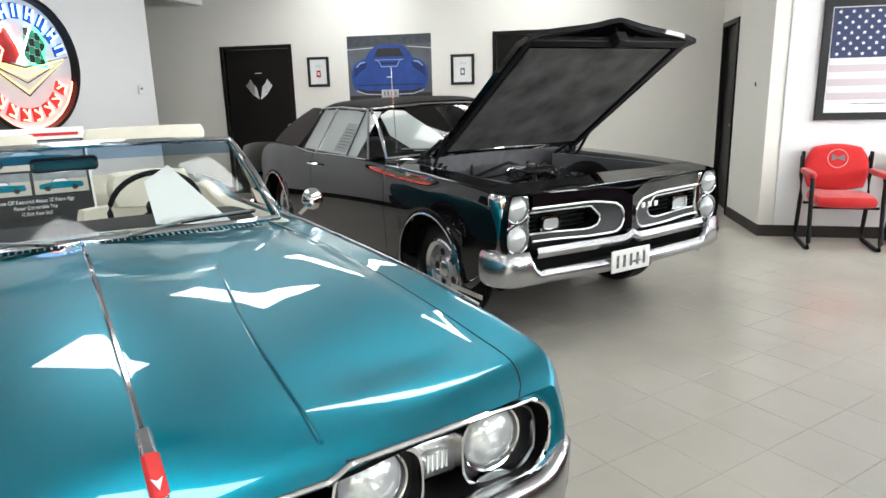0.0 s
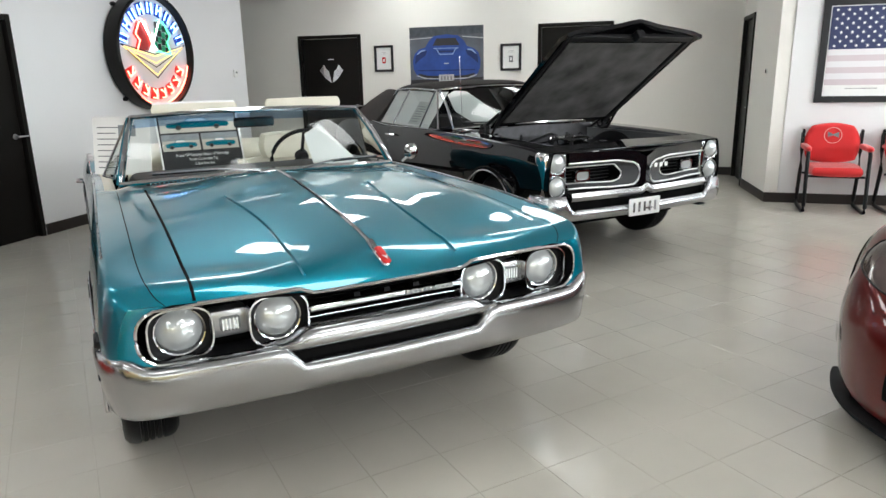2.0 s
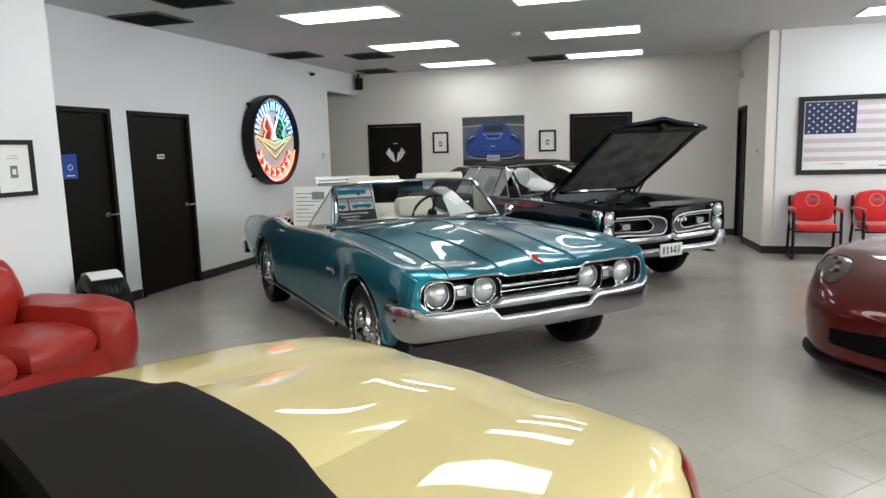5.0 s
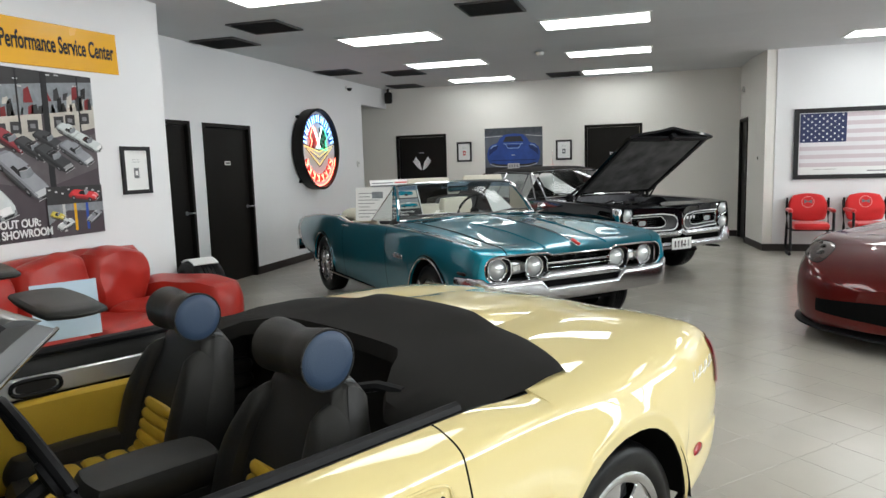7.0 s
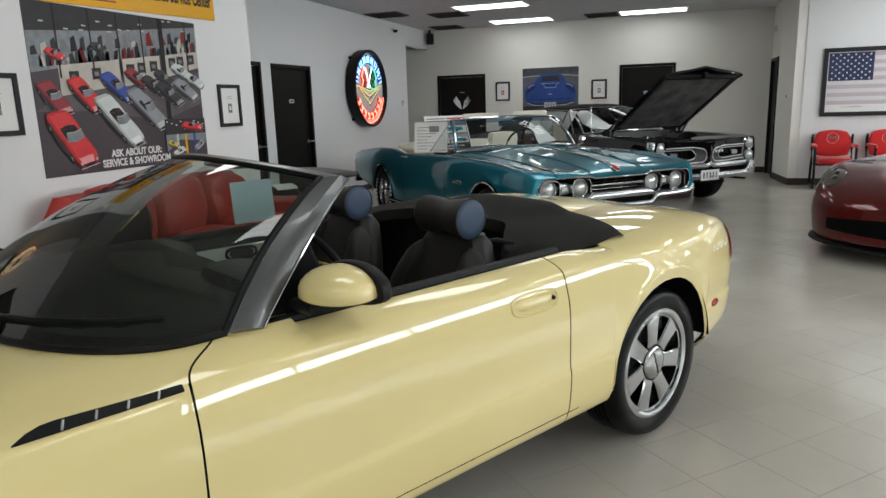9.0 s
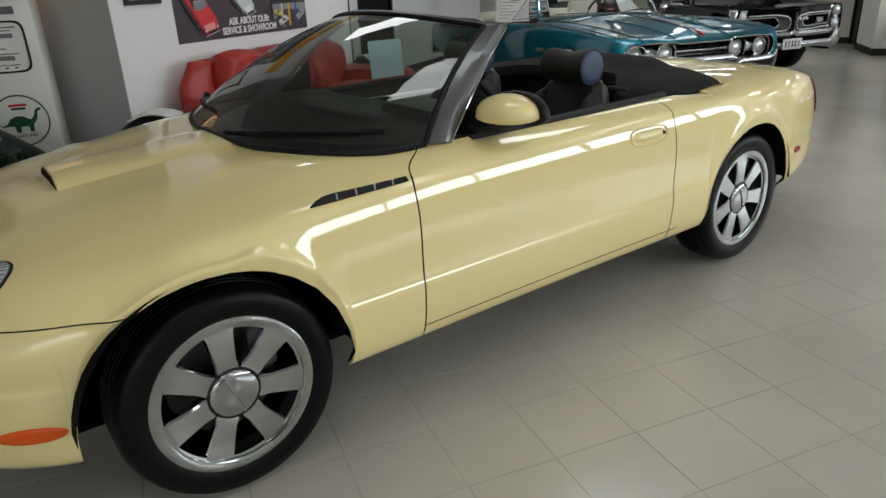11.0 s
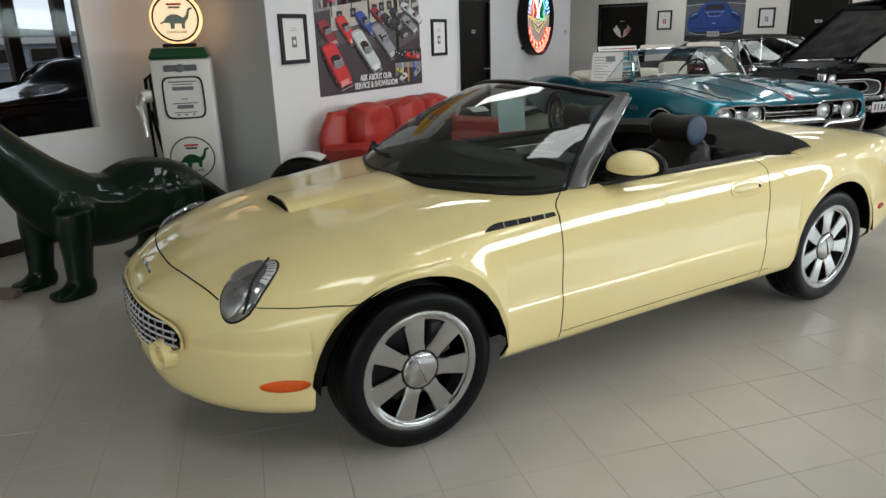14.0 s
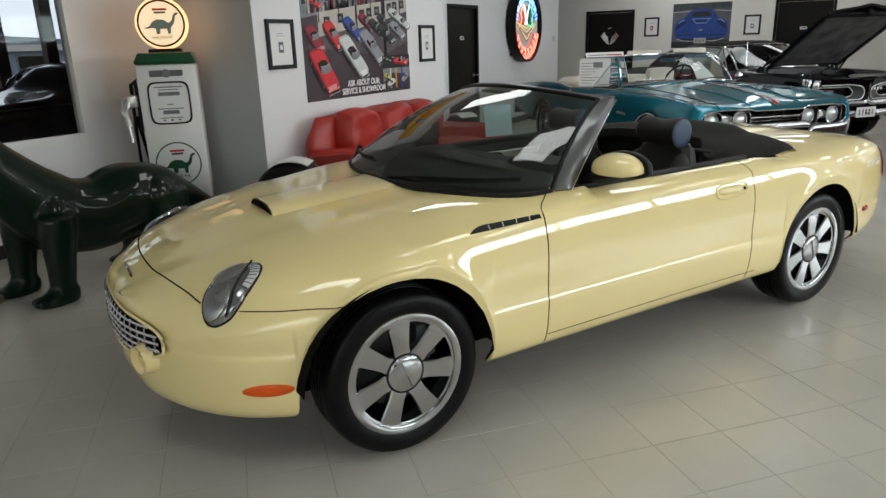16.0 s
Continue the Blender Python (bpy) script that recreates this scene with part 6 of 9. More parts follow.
    part("front_bumper", sweep(path, prof), BUMPER_CHROME, car, "chrome front bumper", smooth=50)
    ys = np.linspace(-0.70, 0.70, 31)
    part("bumper_blade", sweep([(plan(abs(y)) - 0.02, y, 0.572 + 0.03 * smooth01((0.06 - abs(y)) / 0.06)) for y in ys], [(-0.06, -0.025), (-0.01, -0.032), (0.006, 0.0), (-0.01, 0.03), (-0.06, 0.026)]), BUMPER_CHROME, car, "upper bumper blade with a pointed middle", smooth=50)
    part("bumper_slot", block(0.70, 0.745, -0.72, 0.72, 0.46, 0.56), WELL, car, "dark slot between the bumper bars")
    plate = part("number_plate", block(0.86, 0.872, -0.20, 0.12, 0.385, 0.52, 0.004), PAPER, car, "white show plate with grey bars")
    for k in range(5):
        part("plate_bar", block(0.872, 0.875, -0.165 + k * 0.055, -0.145 + k * 0.055, 0.415, 0.49), SATIN, plate)
    # engine
    part("engine_block", block(-0.52, 0.18, -0.23, 0.23, 0.45, 0.76, 0.03), CAST_IRON, car)
    for s in (1, -1):
        part("valve_cover", cushion(-0.48, 0.10, s * 0.27 - 0.09, s * 0.27 + 0.09, 0.70, 0.84, 0.3, 4), CHROME, car, "bright valve cover")
        part("inner_fender", block(-0.64, 0.5, s * 0.66 - 0.012, s * 0.66 + 0.012, 0.45, 0.93), ENGINE_GREY, car)
        part("exhaust_manifold", tube([(-0.4, s * 0.37, 0.66), (0.1, s * 0.39, 0.66), (0.12, s * 0.40, 0.45)], 0.035, 8), CAST_IRON, car)
    part("air_cleaner", lathe([(0.0, 0.075), (0.03, 0.075), (0.04, 0.06), (0.17, 0.055), (0.185, 0.04), (0.185, 0.0), (0.0, 0.0)], 32, "Z"), CHROME, car, "chrome air cleaner", at=pose(-0.12, 0, 0.86))
    part("radiator", block(0.42, 0.50, -0.38, 0.38, 0.45, 0.90, 0.01), BLACK, car)
    part("fan_shroud", lathe([(0.26, 0.0), (0.27, 0.06), (0.34, 0.12)], 28, "X"), BLACK, car, at=pose(0.28, 0, 0.66))
    part("battery", block(0.20, 0.40, -0.62, -0.42, 0.62, 0.86, 0.01), BLACK, car)
    part("washer_bottle", block(0.20, 0.36, 0.46, 0.60, 0.62, 0.86, 0.02), WHITE_METAL, car)
    part("firewall", block(-0.705, -0.67, -0.66, 0.66, 0.44, 0.94), FIREWALL, car, "pale grey-painted bulkhead")
    rng_e = random.Random(8)
    for k in range(12):
        a = Vector((rng_e.uniform(-0.55, 0.45), rng_e.uniform(-0.5, 0.5), 0.82))
        b2 = Vector((rng_e.uniform(-0.55, 0.45), rng_e.uniform(-0.5, 0.5), 0.80))
        mid = (a + b2) / 2 + Vector((0, 0, 0.10))
        part("hose", tube([a.lerp(mid, 0), a.lerp(mid, 0.6), mid, b2.lerp(mid, 0.6), b2], rng_e.choice((0.006, 0.010, 0.014)), 6), BLACK if k % 4 else RUBBER, car)
    # raised bonnet, hinged at the cowl
    hood = part("bonnet", hood_shell(), BLACK_PAINT, car, "raised black bonnet", at=pose(-0.40, 0, 1.035, 0, -35.5, 0), smooth=30)
    part("insulation_pad", block(0.08, 1.16, -0.58, 0.58, -0.042, -0.030, 0.006), INSULATION, hood, "sagging dark insulation pad")
    for y in (-0.62, 0.62):
        part("bonnet_rib", block(0.02, 1.25, y - 0.02, y + 0.02, -0.05, -0.02, 0.006), BLACK, hood)
    part("bonnet_rib", block(1.19, 1.25, -0.62, 0.62, -0.055, -0.02, 0.006), BLACK, hood)
    part("latch", block(1.24, 1.31, -0.04, 0.04, -0.10, -0.03, 0.006), BLACK, hood)
    for s in (1, -1):
        bm = tube([(-0.62, s * 0.66, 0.93), (-0.46, s * 0.66, 1.02), (-0.26, s * 0.655, 1.13)], 0.016, 6)
        tube([(-0.58, s * 0.66, 0.90), (-0.36, s * 0.66, 0.95), (-0.20, s * 0.655, 1.16)], 0.012, 6, bm)
        merge(bm, lathe([(0.05, -0.02), (0.05, 0.02), (0.03, 0.02), (0.03, -0.02), (0.05, -0.02)], 16, "Y"), pose(-0.46, s * 0.67, 0.99))
        part("bonnet_hinge", bm, BLACK, car, "black sprung bonnet hinge")
    # greenhouse
    glass = windscreen(car, (-0.70, -0.86, 1.0, 0.975, 0.76), (-1.28, -1.42, 1.345, 1.315, 0.595), 0.03, GLASS, CHROME, 0.013, frame_label="bright windscreen surround")
    ROOF = material("brown_black_vinyl", (0.014, 0.010, 0.009), 0.6, vary=0.12, scale=8, bump=0.6, bump_scale=420)
    keys_z = pchip([(-1.28, 1.352), (-1.7, 1.385), (-2.2, 1.37), (-2.6, 1.31), (-2.78, 1.27)])
    keys_w = pchip([(-1.28, 0.60), (-1.7, 0.615), (-2.2, 0.60), (-2.78, 0.56)])
    rows = []
    for x in np.linspace(-1.27, -2.78, 20):
        w, z = keys_w(x), keys_z(x)
        sec = rounded([(w + 0.012, z - 0.075), (w, z - 0.03), (w * 0.82, z), (w * 0.4, z + 0.012), (0, z + 0.014)], 2)
        rows.append([(x - 0.14 * (y / 0.6) ** 2 * max(0, (x + 2.0) / 0.75), y, zz) for y, zz in sec] + [(x - 0.14 * (y / 0.6) ** 2 * max(0, (x + 2.0) / 0.75), -y, zz) for y, zz in sec[-2::-1]])
    bm = grid_mesh(rows)
    bmesh.ops.solidify(bm, geom=bm.faces[:], thickness=0.03)
    part("roof", bm, ROOF, car, "dark brown vinyl roof", smooth=50)
    for s in (1, -1):
        # broad rear pillar flowing into the quarter
        rows = []
        for k in range(11):
            t = k / 10
            zz = 1.30 - 0.33 * t
            yy = 0.60 + 0.27 * t
            front = -2.38 - 0.02 * t + 0.10 * math.sin(math.pi * t) * 0.3
            rear = -2.78 - 0.42 * t - 0.10 * math.sin(math.pi * t)
            rows.append([(front, s * (yy + 0.01), zz), ((front + rear) / 2, s * (yy + 0.004), zz + 0.01), (rear, s * (yy - 0.045), zz), (rear - 0.02, s * (yy - 0.10), zz - 0.01), ((front + rear) / 2, s * (yy - 0.05), zz - 0.01), (front, s * (yy - 0.03), zz)])
        part("rear_pillar", grid_mesh(rows, closed_v=True, caps=True), ROOF, car, "broad vinyl-covered rear pillar")
        top = [(-1.44, s * 0.605, 1.30), (-1.9, s * 0.625, 1.315), (-2.36, s * 0.61, 1.295)]
        base = [(-0.96, s * 0.86, 0.965), (-1.7, s * 0.86, 0.955), (-2.36, s * 0.865, 0.955)]
        bm = grid_mesh([top, base])
        g = part("side_window", bm, GLASS, car)
        g.visible_shadow = False
        line = base[:1] + [(-1.44, s * 0.61, 1.31), (-1.9, s * 0.632, 1.325), (-2.34, s * 0.618, 1.305), (-2.44, s * 0.66, 1.20), (-2.46, s * 0.80, 1.03), (-2.38, s * 0.875, 0.955)]
        part("window_trim", tube(line, 0.011, 6), CHROME, car, "bright window moulding")
        part("window_post", tube([(-1.98, s * 0.865, 0.955), (-2.0, s * 0.628, 1.315)], 0.010, 6), CHROME, car)
        part("vent_post", tube([(-1.36, s * 0.862, 0.96), (-1.46, s * 0.615, 1.31)], 0.009, 6), CHROME, car)
        part("belt_trim", tube([(x, s * (half(x) - 0.055), shoulder(x) + 0.004) for x in np.linspace(-0.95, -2.45, 20)], 0.006, 6), CHROME, car)
        part("sill_moulding", tube([(x, s * (half(x) + 0.002), 0.285) for x in np.linspace(-0.40, -2.52, 24)], 0.012, 6, flat=1.6), CHROME, car)
        part("door_handle", tube([(-1.95, s * 0.93, 0.87), (-1.94, s * 0.965, 0.872), (-1.83, s * 0.965, 0.872), (-1.82, s * 0.93, 0.87)], 0.009, 6), CHROME, car)
        part("fender_stripes", block(0.28, 0.60, s * 0.945 - 0.004, s * 0.945 + 0.004, 0.30, 0.33), CHROME, car)
    back = windscreen(car, (-3.10, -3.16, 0.985, 0.975, 0.70), (-2.76, -2.80, 1.285, 1.27, 0.50), -0.02, GLASS, CHROME, 0.010, name="rear_window")
    part("dashboard", cushion(-1.30, -0.92, -0.74, 0.74, 0.78, 0.97, 0.2), BLACK, car)
    steering_wheel(car, -1.42, 0.36, 0.96, -62)
    bench(car, -1.42, 0.60, -0.70, -0.03, SEAT_BLACK, "front_seat", 0.50, 0.5)
    part("front_seat_back", cushion(-0.14, 0.0, 0.03, 0.70, 0, 0.40, 0.35), SEAT_BLACK, car, at=pose(-1.84, 0, 0.55, 0, -14, 0))
    bench(car, -2.20, 0.58, -0.64, 0.64, SEAT_BLACK, "rear_seat", 0.44, 0.45)
    part("aerial", tube([(-0.62, -0.80, 0.96), (-0.66, -0.80, 1.62)], 0.0025, 5), CHROME, car, "thin upright aerial")
    wiper(car, [(-0.78, 0.18, 1.0), (-0.84, 0.35, 1.02), (-0.92, 0.62, 1.03)])
    wiper(car, [(-0.78, -0.15, 1.0), (-0.84, -0.32, 1.02), (-0.92, -0.60, 1.03)])
    # sheets in the glass
    bm = bmesh.new()
    bm.faces.new([bm.verts.new(p) for p in ((0, 0.05, 0), (0.02, 0.46, -0.01), (-0.24, 0.10, 0.30), (-0.27, -0.02, 0.31), (-0.27, -0.10, 0.27), (-0.16, -0.08, 0.12))])
    part("paper_sheet", bm, PAPER, car, "white paper sheet behind the glass", at=pose(-0.98, -0.50, 1.0))
    sheet = part("window_sheet", block(-2.33, -1.22, -0.004, 0.0, 0.0, 0.405), PAPER, car, "pale board in the side window", at=pose(0, -0.835, 0.965, -35, 0, 0))
    part("sheet_page", block(-1.68, -1.44, -0.008, -0.0045, 0.02, 0.28), PHOTO_BOARD, sheet, "grey specification page")
    for k in range(7):
        part("page_line", block(-1.65, -1.50 + 0.02 * (k % 3), -0.0098, -0.0082, 0.05 + 0.028 * k, 0.057 + 0.028 * k), GREY_PLASTIC, sheet)
    return car


def hood_shell():
    rows = []
    L = 1.28
    for k in range(15):
        t = k / 14
        x = L * t
        w = 0.655 + 0.03 * t
        nose = 0.07 * smooth01((t - 0.8) / 0.2)
        row = []
        for q in range(-8, 9):
            s = q / 8
            bulge = 0.035 * (1 - s * s) + 0.03 * math.exp(-(s / 0.22) ** 2) * t
            row.append((x + nose * (1 - abs(s)), s * w, bulge - 0.02 * smooth01((abs(s) - 0.85) / 0.15) - 0.03 * smooth01((t - 0.93) / 0.07)))
        rows.append(row)
    bm = grid_mesh(rows)
    bmesh.ops.recalc_face_normals(bm, faces=bm.faces)
    bmesh.ops.solidify(bm, geom=bm.faces[:], thickness=0.03)
    return bm


black_hardtop()


# -- the maroon sports car --
def maroon_coupe():
    car = thing("sports_car", pose(2.625, 2.31, 0, 0, 0, -127), "maroon metallic low sports coupe with a black front splitter", "car")
    arches, zc = ((0.0, 0.355), (-2.685, 0.365)), 0.335
    half = pchip([(0.96, 0.22), (0.94, 0.38), (0.88, 0.55), (0.76, 0.72), (0.58, 0.85), (0.38, 0.925), (0, 0.955), (-0.7, 0.93), (-1.5, 0.92), (-2.3, 0.96), (-2.7, 0.965), (-3.3, 0.92), (-3.5, 0.86)])
    bottom = pchip([(0.96, 0.17), (0.8, 0.145), (0.38, 0.15), (-2.3, 0.16), (-3.5, 0.28)])
    shoulder = pchip([(0.96, 0.47), (0.9, 0.52), (0.75, 0.595), (0.55, 0.67), (0.3, 0.745), (0, 0.79), (-0.5, 0.80), (-1.3, 0.83), (-2.2, 0.88), (-2.7, 0.93), (-3.3, 0.95), (-3.5, 0.93)])
    crown = pchip([(0.96, 0.49), (0.9, 0.55), (0.75, 0.63), (0.5, 0.71), (0, 0.80), (-0.6, 0.865), (-1.0, 0.89), (-2.6, 0.96), (-3.5, 0.94)])

    def spec(x):
        w, zb, zs, zt = half(x), arched(x, bottom(x), arches, zc), shoulder(x), crown(x)
        inn = 0.006 if in_arch(x, arches) else 0.08
        zw = max(min(0.46, zs - 0.09), zb + 0.02)
        zs = max(zs, zw + 0.04)
        zt = max(zt, zs + 0.01)
        inn = min(inn, w * 0.3)
        side = min(1.0, w / 0.6)
        pts = [(w - inn, zb), (w - inn * 0.3, zb + 0.03), (w - 0.01, (zb + zw) / 2), (w, zw), (w - 0.03 * side, (zw + zs) / 2 + 0.01), (w - 0.09 * side, zs), (w * 0.80, zs - 0.012 + (zt - zs) * 0.4), (w * 0.62, zt - 0.015), (w * 0.4, zt - 0.005), (0, zt)]
        return rounded(pts, 2)
    xs = list(np.linspace(0.96, 0.5, 20)) + list(np.linspace(0.5, -3.5, 60))
    for xc, r in arches:
        xs += arch_stations(xc, r)

    def panels(x, j):
        if x > 0.36:
            return "front_bumper"
        if j > 22 and -0.75 < x:
            return "bonnet"
        return "front_fender" if x > -0.72 else "door" if x > -2.05 else "rear_quarter"
    car_shell(car, spec, lambda k: MAROON, xs, panels, seams_x=(-0.72, -2.05))
    part("nose_cap", outline_cap(spec(0.96)), MAROON, car, at=pose(0.96, 0, 0))
    for xc, r in arches:
        wheel_well(car, xc, zc, r, 0.90)
    for x in (0.0, -2.685):
        for s in (1, -1):
            add_wheel(car, x, s * 0.80, zc, 0.335, 0.24, 0.28, "five", s)
    path = [(x, -half(x) + 0.03, 0.125) for x in np.linspace(0.42, 0.94, 16)]
    path += [(0.97, y, 0.115) for y in (-0.12, 0.0, 0.12)] + [(x, -y, z) for x, y, z in path[::-1]]
    part("splitter", sweep(path, [(-0.16, 0.0), (0.014, -0.006), (0.030, 0.0), (0.026, 0.012), (-0.01, 0.020), (-0.16, 0.03)]), BLACK, car, "black front splitter lip")
    rows = []
    for q in range(-12, 13):
        y = q / 12 * 0.54
        lo, hi = 0.4, 0.96
        for _ in range(24):
            mid = (lo + hi) / 2
            lo, hi = (mid, hi) if half(mid) > max(0.221, abs(y)) else (lo, mid)
        x = lo + 0.004
        rows.append([(x, y, 0.235 + 0.03 * abs(q) / 12), (x + 0.006, y, 0.31), (x - 0.002, y, 0.395 - 0.03 * abs(q) / 12)])
    part("grille_opening", grid_mesh(rows), WELL, car, "dark lower grille opening")
    for s in (1, -1):
        def skin(x, y, lift):
            sec = spec(x)[14:]
            return (x, s * y, float(np.interp(-y, [-q[0] for q in sec], [q[1] for q in sec])) + lift)
        cx, cy = 0.50, half(0.50) - 0.185

        def lens_at(f, a, lift):
            u, v = 0.225 * f * math.cos(a), 0.108 * f * math.sin(a) * (1 - 0.28 * math.cos(a))
            return skin(cx + u * 0.92 + v * 0.30, cy - u * 0.38 + v * 0.92, lift)
        turns = [2 * math.pi * k / 36 for k in range(36)]
        lamp = part("headlamp", grid_mesh([[lens_at(f, a, l) for a in turns] for f, l in ((0.03, 0.014), (0.45, 0.012), (0.8, 0.008), (1.0, 0.002))], closed_v=True), LAMP_GREY, car, "grey clear-covered headlamp", smooth=60)
        part("lamp_rim", tube([lens_at(1.0, a, 0.003) for a in turns], 0.004, 6, closed=True), BLACK, lamp)
        for f, a, r in ((0.25, 0.3, 0.038), (0.35, 3.3, 0.034), (0.75, 3.1, 0.022)):
            p = Vector(lens_at(f, a, 0.013))
            part("projector", lathe([(0.0, 0.006), (r * 0.6, 0.005), (r * 0.78, 0.001), (r, 0.003), (r * 1.1, -0.004)], 24, "Z"), LAMP_DARK, lamp, "dark projector lens", at=Matrix.Translation(p) @ pose(0, 0, 0, -s * 24, 22, 0))
        rows = [[(x, s * (half(x) + 0.004), z) for z in (0.335, 0.365, 0.40)] for x in np.linspace(0.52, 0.62, 6)]
        part("side_marker", grid_mesh(rows), LAMP_GREY, car, "grey side marker lamp")
    glass = windscreen(car, (-0.62, -0.95, 0.875, 0.87, 0.68), (-1.40, -1.55, 1.235, 1.215, 0.50), 0.04, SHADE_GLASS, BLACK, 0.012)
    rows = []
    for x in np.linspace(-1.38, -3.2, 16):
        t = (x + 1.38) / -1.82
        w = 0.50 + 0.16 * t
        z = 1.245 - 0.30 * t ** 1.8
        sec = rounded([(w + 0.12 - 0.06 * t, z - 0.30 + 0.22 * t), (w, z - 0.04), (w * 0.7, z), (0, z + 0.01)], 2)
        rows.append([(x, y, q) for y, q in sec] + [(x, -y, q) for y, q in sec[-2::-1]])
    part("roof", grid_mesh(rows), BLACK, car, "dark roof and rear glass")
    part("underbody", block(-3.2, 0.75, -0.7, 0.7, 0.17, 0.19), WELL, car)
    return car


def outline_cap(sec):
    bm = bmesh.new()
    ring_pts = [(0, y, z) for y, z in sec] + [(0, -y, z) for y, z in sec[-2::-1]]
    bm.faces.new([bm.verts.new(p) for p in ring_pts])
    return bm


maroon_coupe()


# ---- on the walls ----
def picture_frame(m, w, h, label, seal=GREY_PLASTIC):
    ob = thing("picture_frame", m, label, "picture frame", "small framed certificates")
    part("frame_moulding", frame_bars(w, h, 0.035, 0.02), INK, ob, "black frame moulding", at=pose(0, -0.022, 0), smooth=20)
    part("mat_board", block(-w / 2 + 0.03, w / 2 - 0.03, -0.008, -0.004, -h / 2 + 0.03, h / 2 - 0.03), PAPER, ob, "white mat")
    part("seal", block(-0.03, 0.03, -0.0105, -0.0085, -0.07, 0.02), seal, ob, "small grey printed square")
    part("seal_mark", block(-0.015, 0.015, -0.0125, -0.0110, -0.045, -0.005), INK_WHITE, ob)
    for k in range(2):
        part("text_line", block(-0.05 + 0.01 * k, 0.05 - 0.01 * k, -0.0105, -0.0085, 0.07 + 0.02 * k, 0.074 + 0.02 * k), SATIN, ob)
    return ob


picture_frame(pose(POSTER, 1.025, 1.515, 0, 0, 90), 0.35, 0.415, "black-framed certificate beside the large poster")
picture_frame(pose(POSTER, -1.50, 1.55, 0, 0, 90), 0.35, 0.42, "black-framed certificate beside the pump corner")
picture_frame(pose(-3.25, BACK, 1.695), 0.31, 0.395, "small black-framed certificate beside the winged door", RED_INK)
picture_frame(pose(-1.245, BACK, 1.67), 0.31, 0.385, "small black-framed certificate beside the blue car poster")

BLUE_INK = material("blue_print", (0.02, 0.07, 0.36), 0.45, vary=0.2, scale=6)
SKY_BLUE = material("pale_blue_print", (0.25, 0.36, 0.62), 0.5, vary=0.1)
GREY_INK = material("grey_print", (0.20, 0.20, 0.21), 0.5, vary=0.25, scale=5)
FLOOR_INK = material("mauve_grey_print", (0.0660, 0.0510, 0.0600), 0.4, vary=0.3, scale=3)
PALE_INK = material("pale_grey_print", (0.50, 0.50, 0.50), 0.45, vary=0.35, scale=14)
DIM_INK = material("charcoal_print", (0.03, 0.028, 0.03), 0.45, vary=0.4, scale=9)
DARK_RED_INK = material("dark_red_print", (0.20, 0.012, 0.015), 0.45, vary=0.2)
BRIGHT_RED = material("bright_red_print", (0.62, 0.02, 0.016), 0.4, vary=0.12)
YELLOW_INK = material("golden_yellow_panel", (0.80, 0.42, 0.025), 0.25, vary=0.06, scale=2)
ORANGE_RED = material("orange_red_print", (0.62, 0.07, 0.012), 0.4, vary=0.05)


def flat(pts, mat, parent, layer, name="print_shape", label=""):
    """A printed shape on a board that faces -y."""
    return part(name, outline(pts, 0.0008), mat, parent, label, at=pose(0, -0.004 - 0.0009 * layer, 0))


def rect(x0, x1, z0, z1):
    return [(x0, z0), (x1, z0), (x1, z1), (x0, z1)]


PHOTO_FLOOR = material("photo_floor_print", (0.105, 0.090, 0.098), 0.42, vary=0.5, scale=7)
PRINT_TONES = {}
for tone_name, tone in (("red", (0.62, 0.025, 0.03)), ("dark_red", (0.26, 0.02, 0.03)), ("blue", (0.03, 0.07, 0.34)), ("grey", (0.27, 0.28, 0.31)), ("pale", (0.58, 0.62, 0.62)), ("black", (0.030, 0.030, 0.034)), ("yellow", (0.62, 0.50, 0.06))):
    PRINT_TONES[tone_name] = [material("photo_%s_%d" % (tone_name, k), tuple(min(0.82, c * f + a) for c in tone), 0.42, vary=0.18, scale=14) for k, (f, a) in enumerate(((0.22, 0.0), (0.50, 0.0), (0.80, 0.0), (1.05, 0.015), (0.9, 0.30)))]


